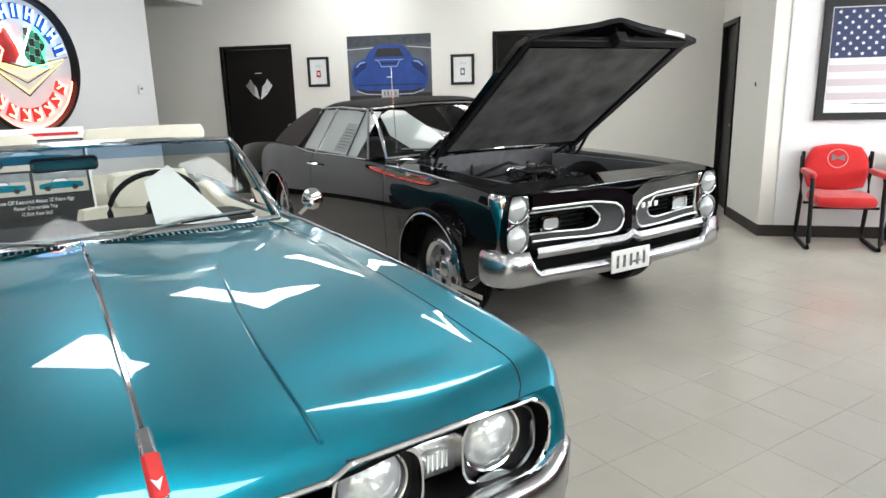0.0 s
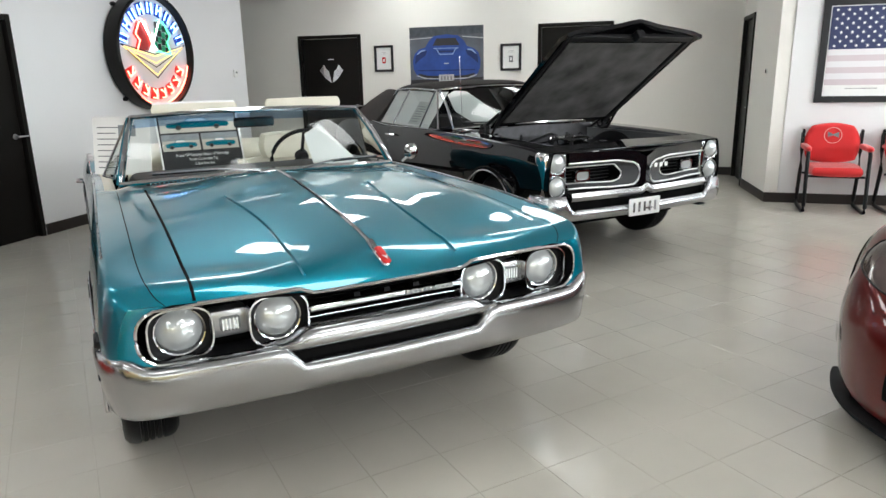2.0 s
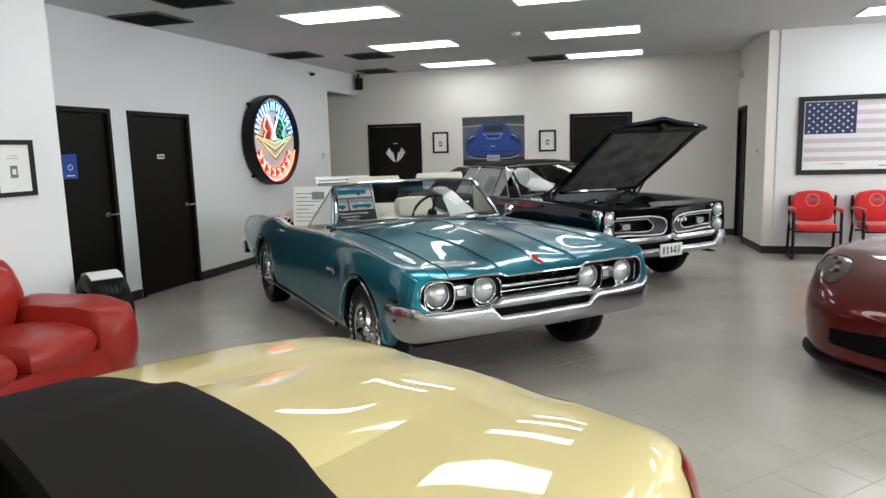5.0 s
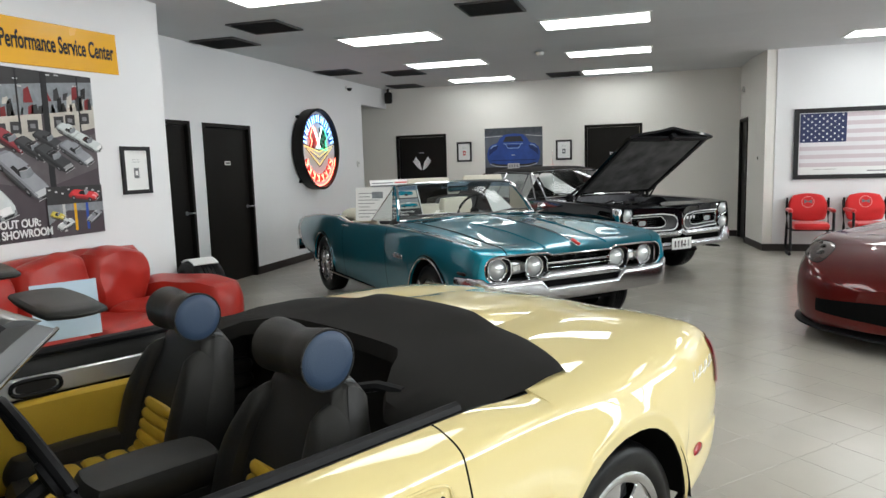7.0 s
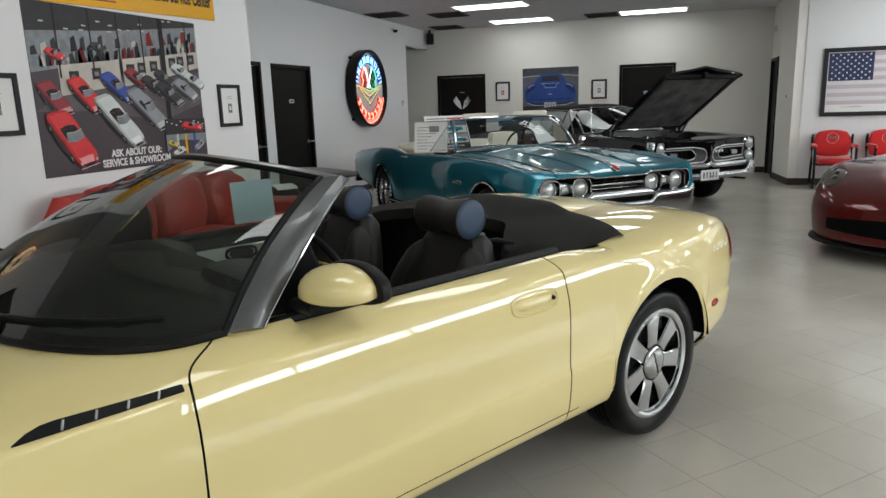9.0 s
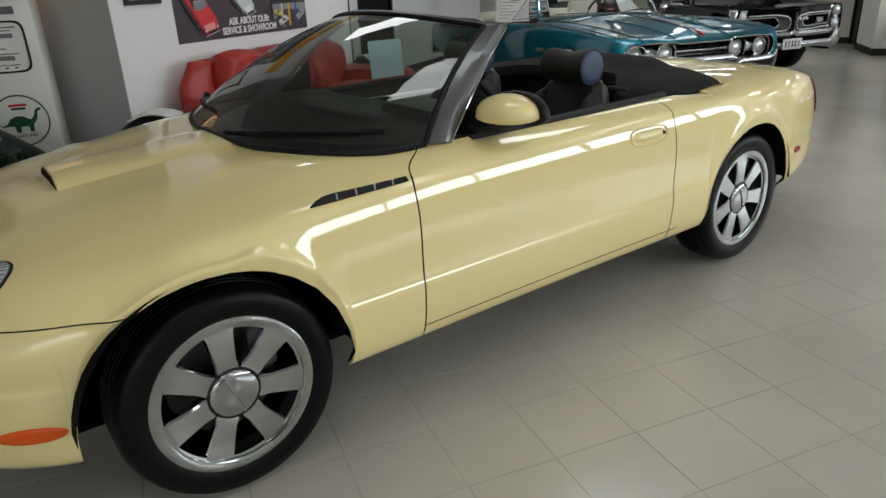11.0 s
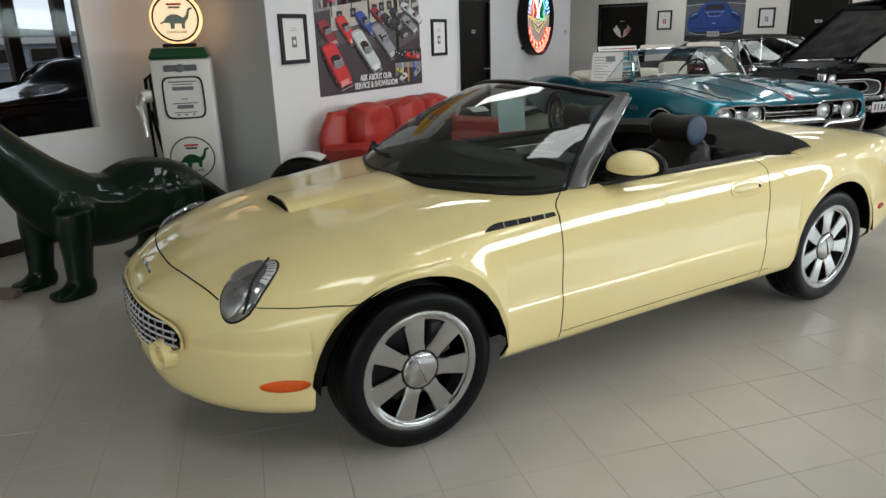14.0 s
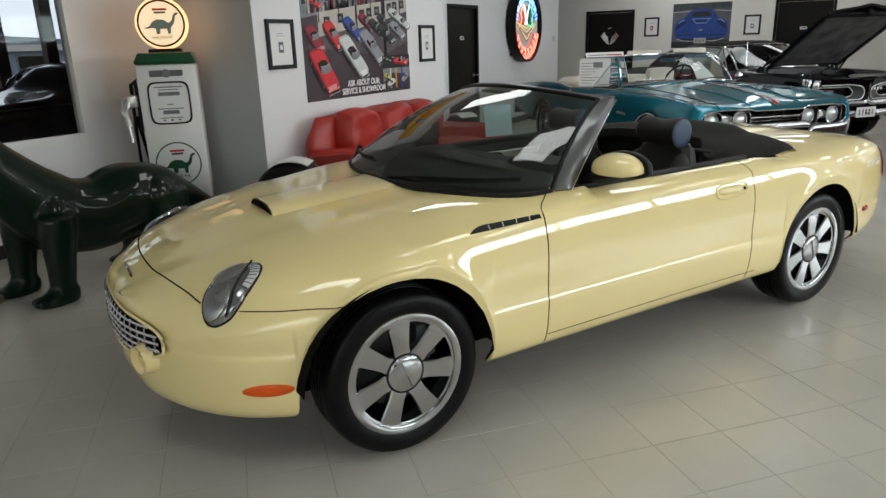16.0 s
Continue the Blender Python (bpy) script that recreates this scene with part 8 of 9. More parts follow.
# ---- the round lit sign ----
def lit_sign():
    ob = thing("neon_sign", pose(LEFT, 6.10, 1.77, 0, 0, 90), "round black-rimmed neon sign glowing red, blue and yellow", "neon sign")
    bm = lathe([(0.0, 0.02), (0.60, 0.02), (0.645, 0.0), (0.65, -0.02), (0.65, -0.175), (0.635, -0.185), (0.612, -0.180), (0.606, -0.10), (0.606, -0.02)], 64)
    part("can", bm, DARK_DOOR, ob, "deep black metal can", at=pose(0, -0.022, 0))
    glow = {}
    SIGN_FACE = material("sign_face_paint", (0.66, 0.68, 0.72), 0.4, vary=0.1)

    def neon(name, colour, power):
        if name not in glow:
            glow[name] = material("neon_" + name, colour, 0.4, vary=0.02, emit=power)
        return glow[name]
    face = lathe([(0.0, -0.10), (0.605, -0.10)], 64)
    part("face", face, SIGN_FACE, ob, "pale painted sign face", at=pose(0, -0.022, 0))
    front = pose(0, -0.150, 0)

    def stroke(pts, mat, r=0.009, label=""):
        part("tube", tube([(x, 0, z) for x, z in pts], r, 6), mat, ob, label, at=front)
    # ring of tube and plain strokes in place of the letters
    blue, red, yellow, green, white = neon("blue", (0.22, 0.48, 1.0), 5), neon("red", (1.0, 0.16, 0.10), 7), neon("yellow", (1.0, 0.72, 0.22), 1.3), neon("green", (0.10, 0.75, 0.40), 2), neon("white", (0.9, 0.95, 1.0), 4)
    LETTER_BLUE = material("blue_sign_paint", (0.005, 0.03, 0.20), 0.4, vary=0.1)
    LETTER_RED = material("red_sign_paint", (0.28, 0.01, 0.012), 0.4, vary=0.1)
    for k in range(9):
        a = radians(162 - k * 18)
        c, s = math.cos(a), math.sin(a)
        part("letter_shape", outline([(c * r0 - s * t, s * r0 + c * t) for r0, t in ((0.42, -0.045), (0.56, -0.055), (0.56, 0.055), (0.42, 0.045))], 0.004), LETTER_BLUE, ob, at=pose(0, -0.128, 0))
        stroke([(c * 0.435 - s * 0.035, s * 0.435 + c * 0.035), (c * 0.545 - s * 0.035, s * 0.545 + c * 0.035)], blue)
        stroke([(c * 0.435 + s * 0.03, s * 0.435 - c * 0.03), (c * 0.545 + s * 0.03, s * 0.545 - c * 0.03)], blue)
        if k % 2:
            stroke([(c * 0.49 - s * 0.035, s * 0.49 + c * 0.035), (c * 0.49 + s * 0.03, s * 0.49 - c * 0.03)], blue)
    for k in range(8):
        a = radians(207 + k * 18)
        c, s = math.cos(a), math.sin(a)
        part("letter_shape", outline([(c * r0 - s * t, s * r0 + c * t) for r0, t in ((0.40, -0.045), (0.53, -0.055), (0.53, 0.055), (0.40, 0.045))], 0.004), LETTER_RED, ob, at=pose(0, -0.128, 0))
        stroke([(c * 0.415 - s * 0.03, s * 0.415 + c * 0.03), (c * 0.515 - s * 0.03, s * 0.515 + c * 0.03)], red)
        stroke([(c * 0.515 - s * 0.035, s * 0.515 + c * 0.035), (c * 0.515 + s * 0.035, s * 0.515 - c * 0.035)], red)
        stroke([(c * 0.465 - s * 0.02, s * 0.465 + c * 0.02), (c * 0.415 + s * 0.035, s * 0.415 - c * 0.035)], red)
    stroke([(0.585 * math.cos(a), 0.585 * math.sin(a)) for a in (radians(195 + 5 * k) for k in range(31))], red, 0.008)
    # crossed flags
    part("flag_shape", outline([(-0.30, 0.02), (-0.24, 0.13), (-0.30, 0.20), (-0.22, 0.33), (-0.12, 0.36), (-0.02, 0.10), (-0.08, 0.02)], 0.004), LETTER_RED, ob, at=pose(0, -0.130, 0))
    stroke([(-0.28, 0.02), (-0.22, 0.13), (-0.28, 0.20), (-0.20, 0.33), (-0.11, 0.34), (-0.02, 0.08)], red, 0.010)
    stroke([(-0.16, 0.36), (0.04, 0.02)], white, 0.008)
    stroke([(0.14, 0.37), (-0.05, 0.02)], white, 0.008)
    GREEN_SIGN = material("green_sign_paint", (0.02, 0.30, 0.16), 0.4, vary=0.1)
    for i in range(4):
        for j in range(4):
            x, z = 0.03 + 0.062 * i + 0.012 * j, 0.05 + 0.075 * j - 0.02 * i
            part("flag_check", block(x, x + 0.056, -0.002, 0.002, z, z + 0.070), INK if (i + j) % 2 else GREEN_SIGN, ob, at=pose(0, -0.132, 0))
    stroke([(0.03, 0.02), (0.28, -0.02), (0.24, 0.12), (0.30, 0.20), (0.20, 0.34), (0.12, 0.36)], green, 0.010)
    # the chevron
    stroke([(-0.50, 0.06), (0.0, -0.04), (0.52, 0.07), (0.0, -0.25), (-0.50, 0.06)], yellow, 0.006)
    stroke([(-0.53, 0.085), (0.0, -0.02), (0.55, 0.095), (0.0, -0.285), (-0.53, 0.085)], INK, 0.006)
    stroke([(-0.30, -0.03), (0.0, -0.165), (0.30, -0.03)], INK, 0.005)
    stroke([(-0.34, 0.0), (0.0, -0.12), (0.34, 0.0)], yellow, 0.005)
    for a in (20, 140, 220, 320):
        part("bracket", block(-0.015, 0.015, -0.05, 0.02, 0.64, 0.68, 0.004), BLACK, ob, at=pose(0, 0, 0, 0, a, 0))
    return ob


lit_sign()


# ---- furniture ----
PINK_THREAD = material("pale_thread", (0.72, 0.34, 0.32), 0.7, vary=0.1)


def visitor_chair(m):
    ob = thing("armchair", m, "red fabric visitor chair with a black sled frame", "chair", "red chairs along the wall")
    part("seat", cushion(-0.25, 0.25, -0.27, 0.22, 0.38, 0.48, 0.35), RED_FABRIC, ob, "red fabric seat")
    back = cushion(-0.265, 0.265, -0.04, 0.04, 0.0, 0.42, 0.55, 12)
    for v in back.verts:
        v.co.x *= 1 - 0.20 * max(0.0, (v.co.z - 0.20) / 0.22) ** 2.4
    part("backrest", back, RED_FABRIC, ob, "red fabric backrest with a small emblem", at=pose(0, 0.20, 0.47, -10, 0, 0))
    e = part("emblem", ring(ellipse(0, 0, 0.085, 0.085, 28), ellipse(0, 0, 0.078, 0.078, 28), 0.004), PINK_THREAD, ob, "pale embroidered ring", at=pose(0, 0.20, 0.47, -10, 0, 0) @ pose(0, -0.045, 0.285))
    part("emblem_flag", outline([(-0.05, -0.02), (0.0, 0.0), (0.055, -0.025), (0.055, 0.035), (0.0, 0.012), (-0.05, 0.04)], 0.004), GREY_PLASTIC, ob, at=pose(0, 0.20, 0.47, -10, 0, 0) @ pose(0, -0.045, 0.285))
    for s in (1, -1):
        x = 0.275 * s
        path = [(x, 0.26, 0.78), (x, 0.24, 0.60), (x, 0.20, 0.40), (x, 0.24, 0.20), (x, 0.27, 0.06), (x, 0.25, 0.02), (x, 0.18, 0.015), (x, -0.18, 0.015), (x, -0.25, 0.03), (x, -0.27, 0.08), (x, -0.24, 0.30), (x, -0.22, 0.46), (x, -0.22, 0.60), (x, -0.18, 0.645)]
        part("leg_frame", tube(path, 0.019, 8), BLACK, ob, "black tubular sled leg")
        part("arm_pad", cushion(x - 0.03, x + 0.03, -0.24, 0.20, 0.63, 0.68, 0.4, 4), RED_FABRIC, ob, "red padded armrest")
        part("back_bar", block(x - 0.012, x + 0.012, 0.21, 0.26, 0.62, 0.82, 0.006), BLACK, ob)
    part("cross_bar", tube([(-0.27, 0.1, 0.37), (0.27, 0.1, 0.37)], 0.012, 8), BLACK, ob)
    part("cross_bar", tube([(-0.27, -0.15, 0.37), (0.27, -0.15, 0.37)], 0.012, 8), BLACK, ob)
    return ob


first = visitor_chair(pose(2.615, 7.10, 0, 0, 0, -3))
copy_thing(first, pose(3.39, 7.10, 0, 0, 0, 3))


def sofa():
    ob = thing("sofa", pose(-3.36, -0.30, 0, 0, 0, 90), "red leather sofa with soft rolled arms, slightly creased", "sofa")
    # built facing -y, so that it looks into the room

    def crease(bm, amount):
        for v in bm.verts:
            v.co += Vector((0, 0, 1)) * amount * noise.noise(v.co * 4.0) + Vector((0, -1, 0)) * amount * noise.noise(v.co * 5.0 + Vector((3, 1, 7)))
        return bm
    part("base", cushion(-1.20, 1.20, -0.50, 0.46, 0.08, 0.34, 0.12), RED_LEATHER, ob)
    for k in range(3):
        x0 = -0.90 + 0.60 * k
        part("seat_cushion", crease(cushion(x0 + 0.005, x0 + 0.595, -0.55, 0.16, 0.30, 0.52, 0.50, 14), 0.022), RED_LEATHER, ob, "creased red seat cushion")
        part("back_cushion", crease(cushion(x0 + 0.005, x0 + 0.595, 0.10, 0.42, 0.40, 0.94 + 0.02 * (k == 0), 0.58, 14), 0.035), RED_LEATHER, ob, "creased red back cushion")
    part("back_rail", crease(cushion(-1.16, 1.12, 0.28, 0.52, 0.30, 0.93, 0.45, 14), 0.03), RED_LEATHER, ob)
    for s in (1, -1):
        part("arm", crease(cushion(s * 1.06 - 0.19, s * 1.06 + 0.19, -0.56, 0.46, 0.08, 0.64, 0.50, 14), 0.03), RED_LEATHER, ob, "rolled red leather arm")
        part("foot", block(s * 1.1 - 0.03, s * 1.1 + 0.03, -0.48, -0.42, 0.0, 0.10, 0.005), BLACK, ob)
        part("foot", block(s * 1.1 - 0.03, s * 1.1 + 0.03, 0.36, 0.42, 0.0, 0.10, 0.005), BLACK, ob)
    return ob


sofa()


def tyre_table(m, label):
    """A wide tyre stood on its tread, with a white pad laid over its top."""
    ob = thing("tyre_table", m, label, "side table")
    part("tyre", tyre_mesh(0.32, 0.19, 0.30), RUBBER, ob, "wide black tyre", at=pose(0, 0, 0.32))
    part("wheel_dish", lathe([(0.0, 0.05), (0.10, 0.06), (0.19, 0.10), (0.195, 0.12)], 32), GREY_PLASTIC, ob, at=pose(0, 0, 0.32))
    rows = []
    for k in range(13):
        a = radians(62 + 56 * k / 12)
        rows.append([(0.325 * math.cos(a), -0.12, 0.32 + 0.325 * math.sin(a)), (0.325 * math.cos(a), 0.12, 0.32 + 0.325 * math.sin(a)), (0.335 * math.cos(a), 0.12, 0.32 + 0.335 * math.sin(a)), (0.335 * math.cos(a), -0.12, 0.32 + 0.335 * math.sin(a))])
    part("pad", grid_mesh(rows, closed_v=True, caps=True), PAPER, ob, "white pad over the tread")
    return ob


tyre_table(pose(-3.76, 1.56, 0, 0, 0, -31), "black tyre on its tread with a white pad, beside the sofa")
tyre_table(pose(-3.45, -2.05, 0, 0, 0, 28), "black tyre on its tread with a white pad by the pump")


# ---- the old petrol pump ----
def petrol_pump():
    ob = thing("petrol_pump", pose(-4.62, -2.17, 0, 0, 0, 44), "white and green vintage petrol pump with a lit round globe", "petrol pump")
    part("cabinet", block(-0.235, 0.235, -0.21, 0.12, 0.06, 1.42, 0.02, segments=2), WHITE_METAL, ob, "white enamelled cabinet")
    part("plinth", block(-0.25, 0.25, -0.225, 0.135, 0.0, 0.07, 0.008), GREEN_ENAMEL, ob)
    bm = block(-0.240, 0.240, -0.215, 0.125, 1.42, 1.515, 0.025, segments=3)
    for v in bm.verts:
        if v.co.z > 1.46:
            v.co.x *= 0.90
            v.co.y = -0.045 + (v.co.y + 0.045) * 0.86
    part("cap", bm, GREEN_ENAMEL, ob, "dark green enamel cap")
    part("globe_collar", block(-0.13, 0.13, -0.07, 0.07, 1.51, 1.545, 0.01), BLACK, ob)
    GLOBE = material("globe_glass", (1.0, 0.55, 0.25), 0.3, vary=0.02, emit=2.1)
    FACE = material("globe_face", (1.0, 0.76, 0.48), 0.3, vary=0.02, emit=0.85)
    part("globe", lathe([(0.0, -0.05), (0.175, -0.05), (0.193, -0.060), (0.205, -0.04), (0.209, 0.0), (0.205, 0.04), (0.193, 0.060), (0.175, 0.05), (0.0, 0.05)], 48), GLOBE, ob, "glowing milk-glass globe", at=pose(0, 0, 1.745))
    part("globe_ring", lathe([(0.172, -0.058), (0.180, -0.066), (0.188, -0.058), (0.18, -0.05)], 48), BLACK, ob, at=pose(0, 0, 1.745))
    part("globe_face", lathe([(0.0, -0.056), (0.173, -0.056)], 48), FACE, ob, "glowing cream face", at=pose(0, 0, 1.745))

    def emblem(z, y, size):
        body = [(-0.72, -0.05), (-0.60, -0.12), (-0.45, -0.05), (-0.35, 0.10), (-0.15, 0.20), (0.10, 0.18), (0.30, 0.05), (0.42, 0.15), (0.50, 0.38), (0.62, 0.46), (0.72, 0.42), (0.66, 0.36), (0.58, 0.32), (0.52, 0.05), (0.36, -0.14), (0.34, -0.38), (0.22, -0.38), (0.20, -0.18), (-0.05, -0.18), (-0.08, -0.38), (-0.22, -0.38), (-0.24, -0.16), (-0.40, -0.14), (-0.60, -0.18)]
        part("emblem_shape", outline([(1.22 * x * size, z + (1.22 * q - 0.04) * size) for x, q in body], 0.002), GREEN_ENAMEL, ob, "green painted emblem shape", at=pose(0, y, 0))
        part("emblem_bar", block(-0.35 * size, 0.35 * size, y - 0.001, y + 0.001, z + 0.62 * size, z + 0.72 * size), RED_INK, ob)
        part("emblem_bar", block(-0.28 * size, 0.28 * size, y - 0.001, y + 0.001, z + 0.47 * size, z + 0.57 * size), GREEN_ENAMEL, ob)
        lettering("GASOLINE", 0.19 * size, INK, ob, pose(0, y - 0.001, z - 0.66 * size, 90), wide=1.1)
    emblem(1.745, -0.060, 0.165)
    part("badge_plate", block(-0.13, 0.13, -0.216, -0.210, 1.325, 1.375, 0.006), ENGINE_GREY, ob, "grey enamelled plate")
    part("badge_disc", lathe([(0.0, -0.012), (0.03, -0.010), (0.034, 0.0)], 24), GREY_PLASTIC, ob, at=pose(0, -0.214, 1.35))
    part("dial_frame", ring(ellipse(0, 1.11, 0.165, 0.175, 36, 6), ellipse(0, 1.11, 0.152, 0.162, 36, 6), 0.012), BLACK, ob, "black dial surround", at=pose(0, -0.222, 0))
    part("dial_face", outline(ellipse(0, 1.11, 0.153, 0.163, 36, 6), 0.003), PAPER, ob, "white dial with dark figures", at=pose(0, -0.214, 0))
    for z, wid, hgt in ((1.235, 0.22, 0.010), (1.215, 0.16, 0.008), (1.17, 0.17, 0.030), (1.095, 0.05, 0.008), (1.06, 0.20, 0.008), (1.045, 0.12, 0.006), (1.02, 0.13, 0.026), (0.985, 0.18, 0.007)):
        part("dial_bar", block(-wid / 2, wid / 2, -0.2165, -0.2145, z, z + hgt), GREY_PLASTIC, ob)
    for k in range(3):
        part("dial_mark", block(-0.07 + 0.06 * k, -0.05 + 0.06 * k, -0.2165, -0.2145, 0.965, 0.975), INK, ob)
    part("roundel", ring(ellipse(0, 0.60, 0.185, 0.185, 40), ellipse(0, 0.60, 0.174, 0.174, 40), 0.002), GREEN_ENAMEL, ob, "green painted ring", at=pose(0, -0.2125, 0))
    emblem(0.60, -0.2125, 0.165)
    part("nozzle_boot", block(-0.275, -0.235, -0.12, 0.06, 0.88, 1.30, 0.01), BLACK, ob)
    bm = tube([(-0.29, -0.10, 1.16), (-0.33, -0.13, 1.12), (-0.36, -0.16, 1.05), (-0.345, -0.19, 0.93)], 0.024, 8)
    tube([(-0.30, -0.06, 1.17), (-0.38, -0.14, 1.14), (-0.385, -0.18, 1.05), (-0.355, -0.19, 1.0)], 0.012, 6, bm)
    tube([(-0.345, -0.19, 0.93), (-0.335, -0.20, 0.80)], 0.014, 8, bm)
    part("nozzle", bm, BRIGHT_TRIM, ob, "silver hose nozzle")
    part("nozzle_hook", block(-0.34, -0.26, -0.15, -0.04, 1.08, 1.18, 0.015, segments=2), BRIGHT_TRIM, ob, "silver nozzle holder")
    part("hose", tube([(-0.26, 0.05, 1.30), (-0.32, 0.02, 1.26), (-0.33, 0.0, 0.9), (-0.32, -0.05, 0.45), (-0.29, 0.0, 0.35), (-0.26, 0.04, 0.6), (-0.30, -0.06, 1.0)], 0.016, 8), RUBBER, ob, "black hose")
    return ob


petrol_pump()


# ---- the green dinosaur statue, one plain shape ----
def statue():
    bm = bmesh.new()
    spine = [(-1.22, 1.50, 0.05), (-1.14, 1.53, 0.085), (-1.0, 1.52, 0.09), (-0.88, 1.42, 0.085), (-0.74, 1.24, 0.10), (-0.58, 1.02, 0.130), (-0.42, 0.81, 0.170), (-0.25, 0.62, 0.215), (-0.06, 0.49, 0.235), (0.12, 0.465, 0.235), (0.34, 0.51, 0.250), (0.55, 0.50, 0.230), (0.80, 0.41, 0.165), (1.05, 0.29, 0.10), (1.32, 0.17, 0.05), (1.55, 0.12, 0.02)]
    fine = []
    fx, fz, fr = pchip([(k, p[0]) for k, p in enumerate(spine)]), pchip([(k, p[1]) for k, p in enumerate(spine)]), pchip([(k, p[2]) for k, p in enumerate(spine)])
    rows = []
    m = 70
    for i in range(m):
        k = (len(spine) - 1) * i / (m - 1)
        d = Vector((fx(k + 0.05) - fx(k - 0.05), 0, fz(k + 0.05) - fz(k - 0.05))).normalized()
        up = Vector((-d.z, 0, d.x))
        r = fr(k)
        rows.append([Vector((fx(k), 0, fz(k))) + up * (r * 1.08 * math.sin(a)) + Vector((0, 0.92 * r * math.cos(a), 0)) for a in (2 * math.pi * q / 22 for q in range(22))])
    grid_mesh(rows, closed_v=True, caps=True, bm=bm)
    for x, y, lean in ((-0.30, 0.21, -0.04), (-0.28, -0.21, -0.03), (0.50, 0.19, 0.0), (0.60, -0.19, 0.08)):
        rows = []
        for z, r, dx in ((0.56, 0.115, 0.02), (0.42, 0.115, 0.01), (0.25, 0.092, 0.0), (0.10, 0.080, -0.01), (0.07, 0.088, -0.025), (0.03, 0.098, -0.045), (0.0, 0.098, -0.05)):
            rows.append([(x + lean * (0.5 - z) + dx + r * math.cos(a) * (1.35 if z < 0.08 else 1.0), y + r * 0.9 * math.sin(a), z) for a in (2 * math.pi * q / 16 for q in range(16))])
        grid_mesh(rows, closed_v=True, caps=True, bm=bm)
        for q in (-1, 0, 1):
            toe = bmesh.new()
            bmesh.ops.create_uvsphere(toe, u_segments=10, v_segments=8, radius=1)
            merge(bm, toe, Matrix.Translation((x + lean * 0.5 - 0.165 + 0.015 * abs(q), y + q * 0.052, 0.032)) @ Matrix.Diagonal((0.055, 0.030, 0.032, 1)))
    # thigh and shoulder muscles
    for x, y, z, sx, sz in ((0.48, 0.17, 0.42, 0.17, 0.24), (0.52, -0.17, 0.42, 0.17, 0.24), (-0.26, 0.15, 0.48, 0.12, 0.20), (-0.25, -0.15, 0.48, 0.12, 0.20)):
        lump = bmesh.new()
        bmesh.ops.create_uvsphere(lump, u_segments=18, v_segments=12, radius=1)
        merge(bm, lump, Matrix.Translation((x, y, z)) @ Matrix.Diagonal((sx, 0.10, sz, 1)))
    ob = solid("dinosaur_statue", bm, GREEN_GLOSS, "glossy dark green fibreglass dinosaur statue standing on the floor", "statue", pose(-4.03, -3.56, 0, 0, 0, 88), smooth=60)
    skin = ob.modifiers.new("one skin", "REMESH")
    skin.mode, skin.voxel_size, skin.use_smooth_shade = "VOXEL", 0.016, True
    relax = ob.modifiers.new("soft joins", "SMOOTH")
    relax.factor, relax.iterations = 0.5, 5
    return ob


statue()

# floor stand left of the statue
stand = thing("sign_stand", pose(-4.32, -4.16, 0, 0, 0, 30), "dark metal floor stand with a flat wooden foot", "stand")
WOOD = material("worn_wood", (0.16, 0.13, 0.10), 0.6, vary=0.25, scale=12, bump=0.3, bump_scale=40)
part("foot", block(-0.22, 0.16, -0.06, 0.06, 0.0, 0.045, 0.006), WOOD, stand, "flat worn foot")
part("pole", tube([(-0.02, 0, 0.04), (-0.10, 0, 0.7), (-0.16, 0, 1.2)], 0.014, 8), BLACK, stand)

# ---- the interior window ----
win = thing("window_3", pose(WINDOW, -3.86, 0, 0, 0, 90), "wide interior window with a white painted frame", "window", kind="structure")
bm = ring([(-1.29, 0.80), (1.29, 0.80), (1.29, 2.41), (-1.29, 2.41)], [(-1.20, 0.88), (1.20, 0.88), (1.20, 2.33), (-1.20, 2.33)], 0.06)
part("window_frame", bm, WHITE_METAL, win, "white painted frame", at=pose(0, -0.025, 0), smooth=20)
pane = part("pane", block(-1.22, 1.22, 0.06, 0.066, 0.86, 2.35), ROOM_GLASS, win, "dark reflecting glass")
pane.visible_shadow = False

# the next room, seen through the glass
BROWN = material("brown_wall", (0.10, 0.05, 0.035), 0.6, vary=0.2, scale=2)
HOLES = [(4.2 + 0.86 * k, 4.86 + 0.86 * k, 1.02, 2.75) for k in range(11)]
wall_run("wall_next_room_end", (-11.5, -9.0), (-11.5, 5.4), 0, CEIL, 0.14, BROWN, holes=HOLES, label="brown wall with tall windows in the next room")
wall_run("wall_next_room_side", (-11.5, 5.4), (LEFT - 0.30, 5.4), 0, CEIL, 0.14, BROWN)
wall_run("wall_next_room_south", (WINDOW - 0.14, -9.0), (-11.5, -9.0), 0, CEIL, 0.14, BROWN)
solid("floor_next_room", block(-11.5, -8.2, -9.0, 5.4, -0.1, -0.001), BROWN, "dark floor of the next room", "floor", kind="structure")
solid("ceiling_next_room", block(-11.6, -8.31, -9.0, 5.5, CEIL, CEIL + 0.1), BROWN, "dark ceiling of the next room", "ceiling", kind="structure")
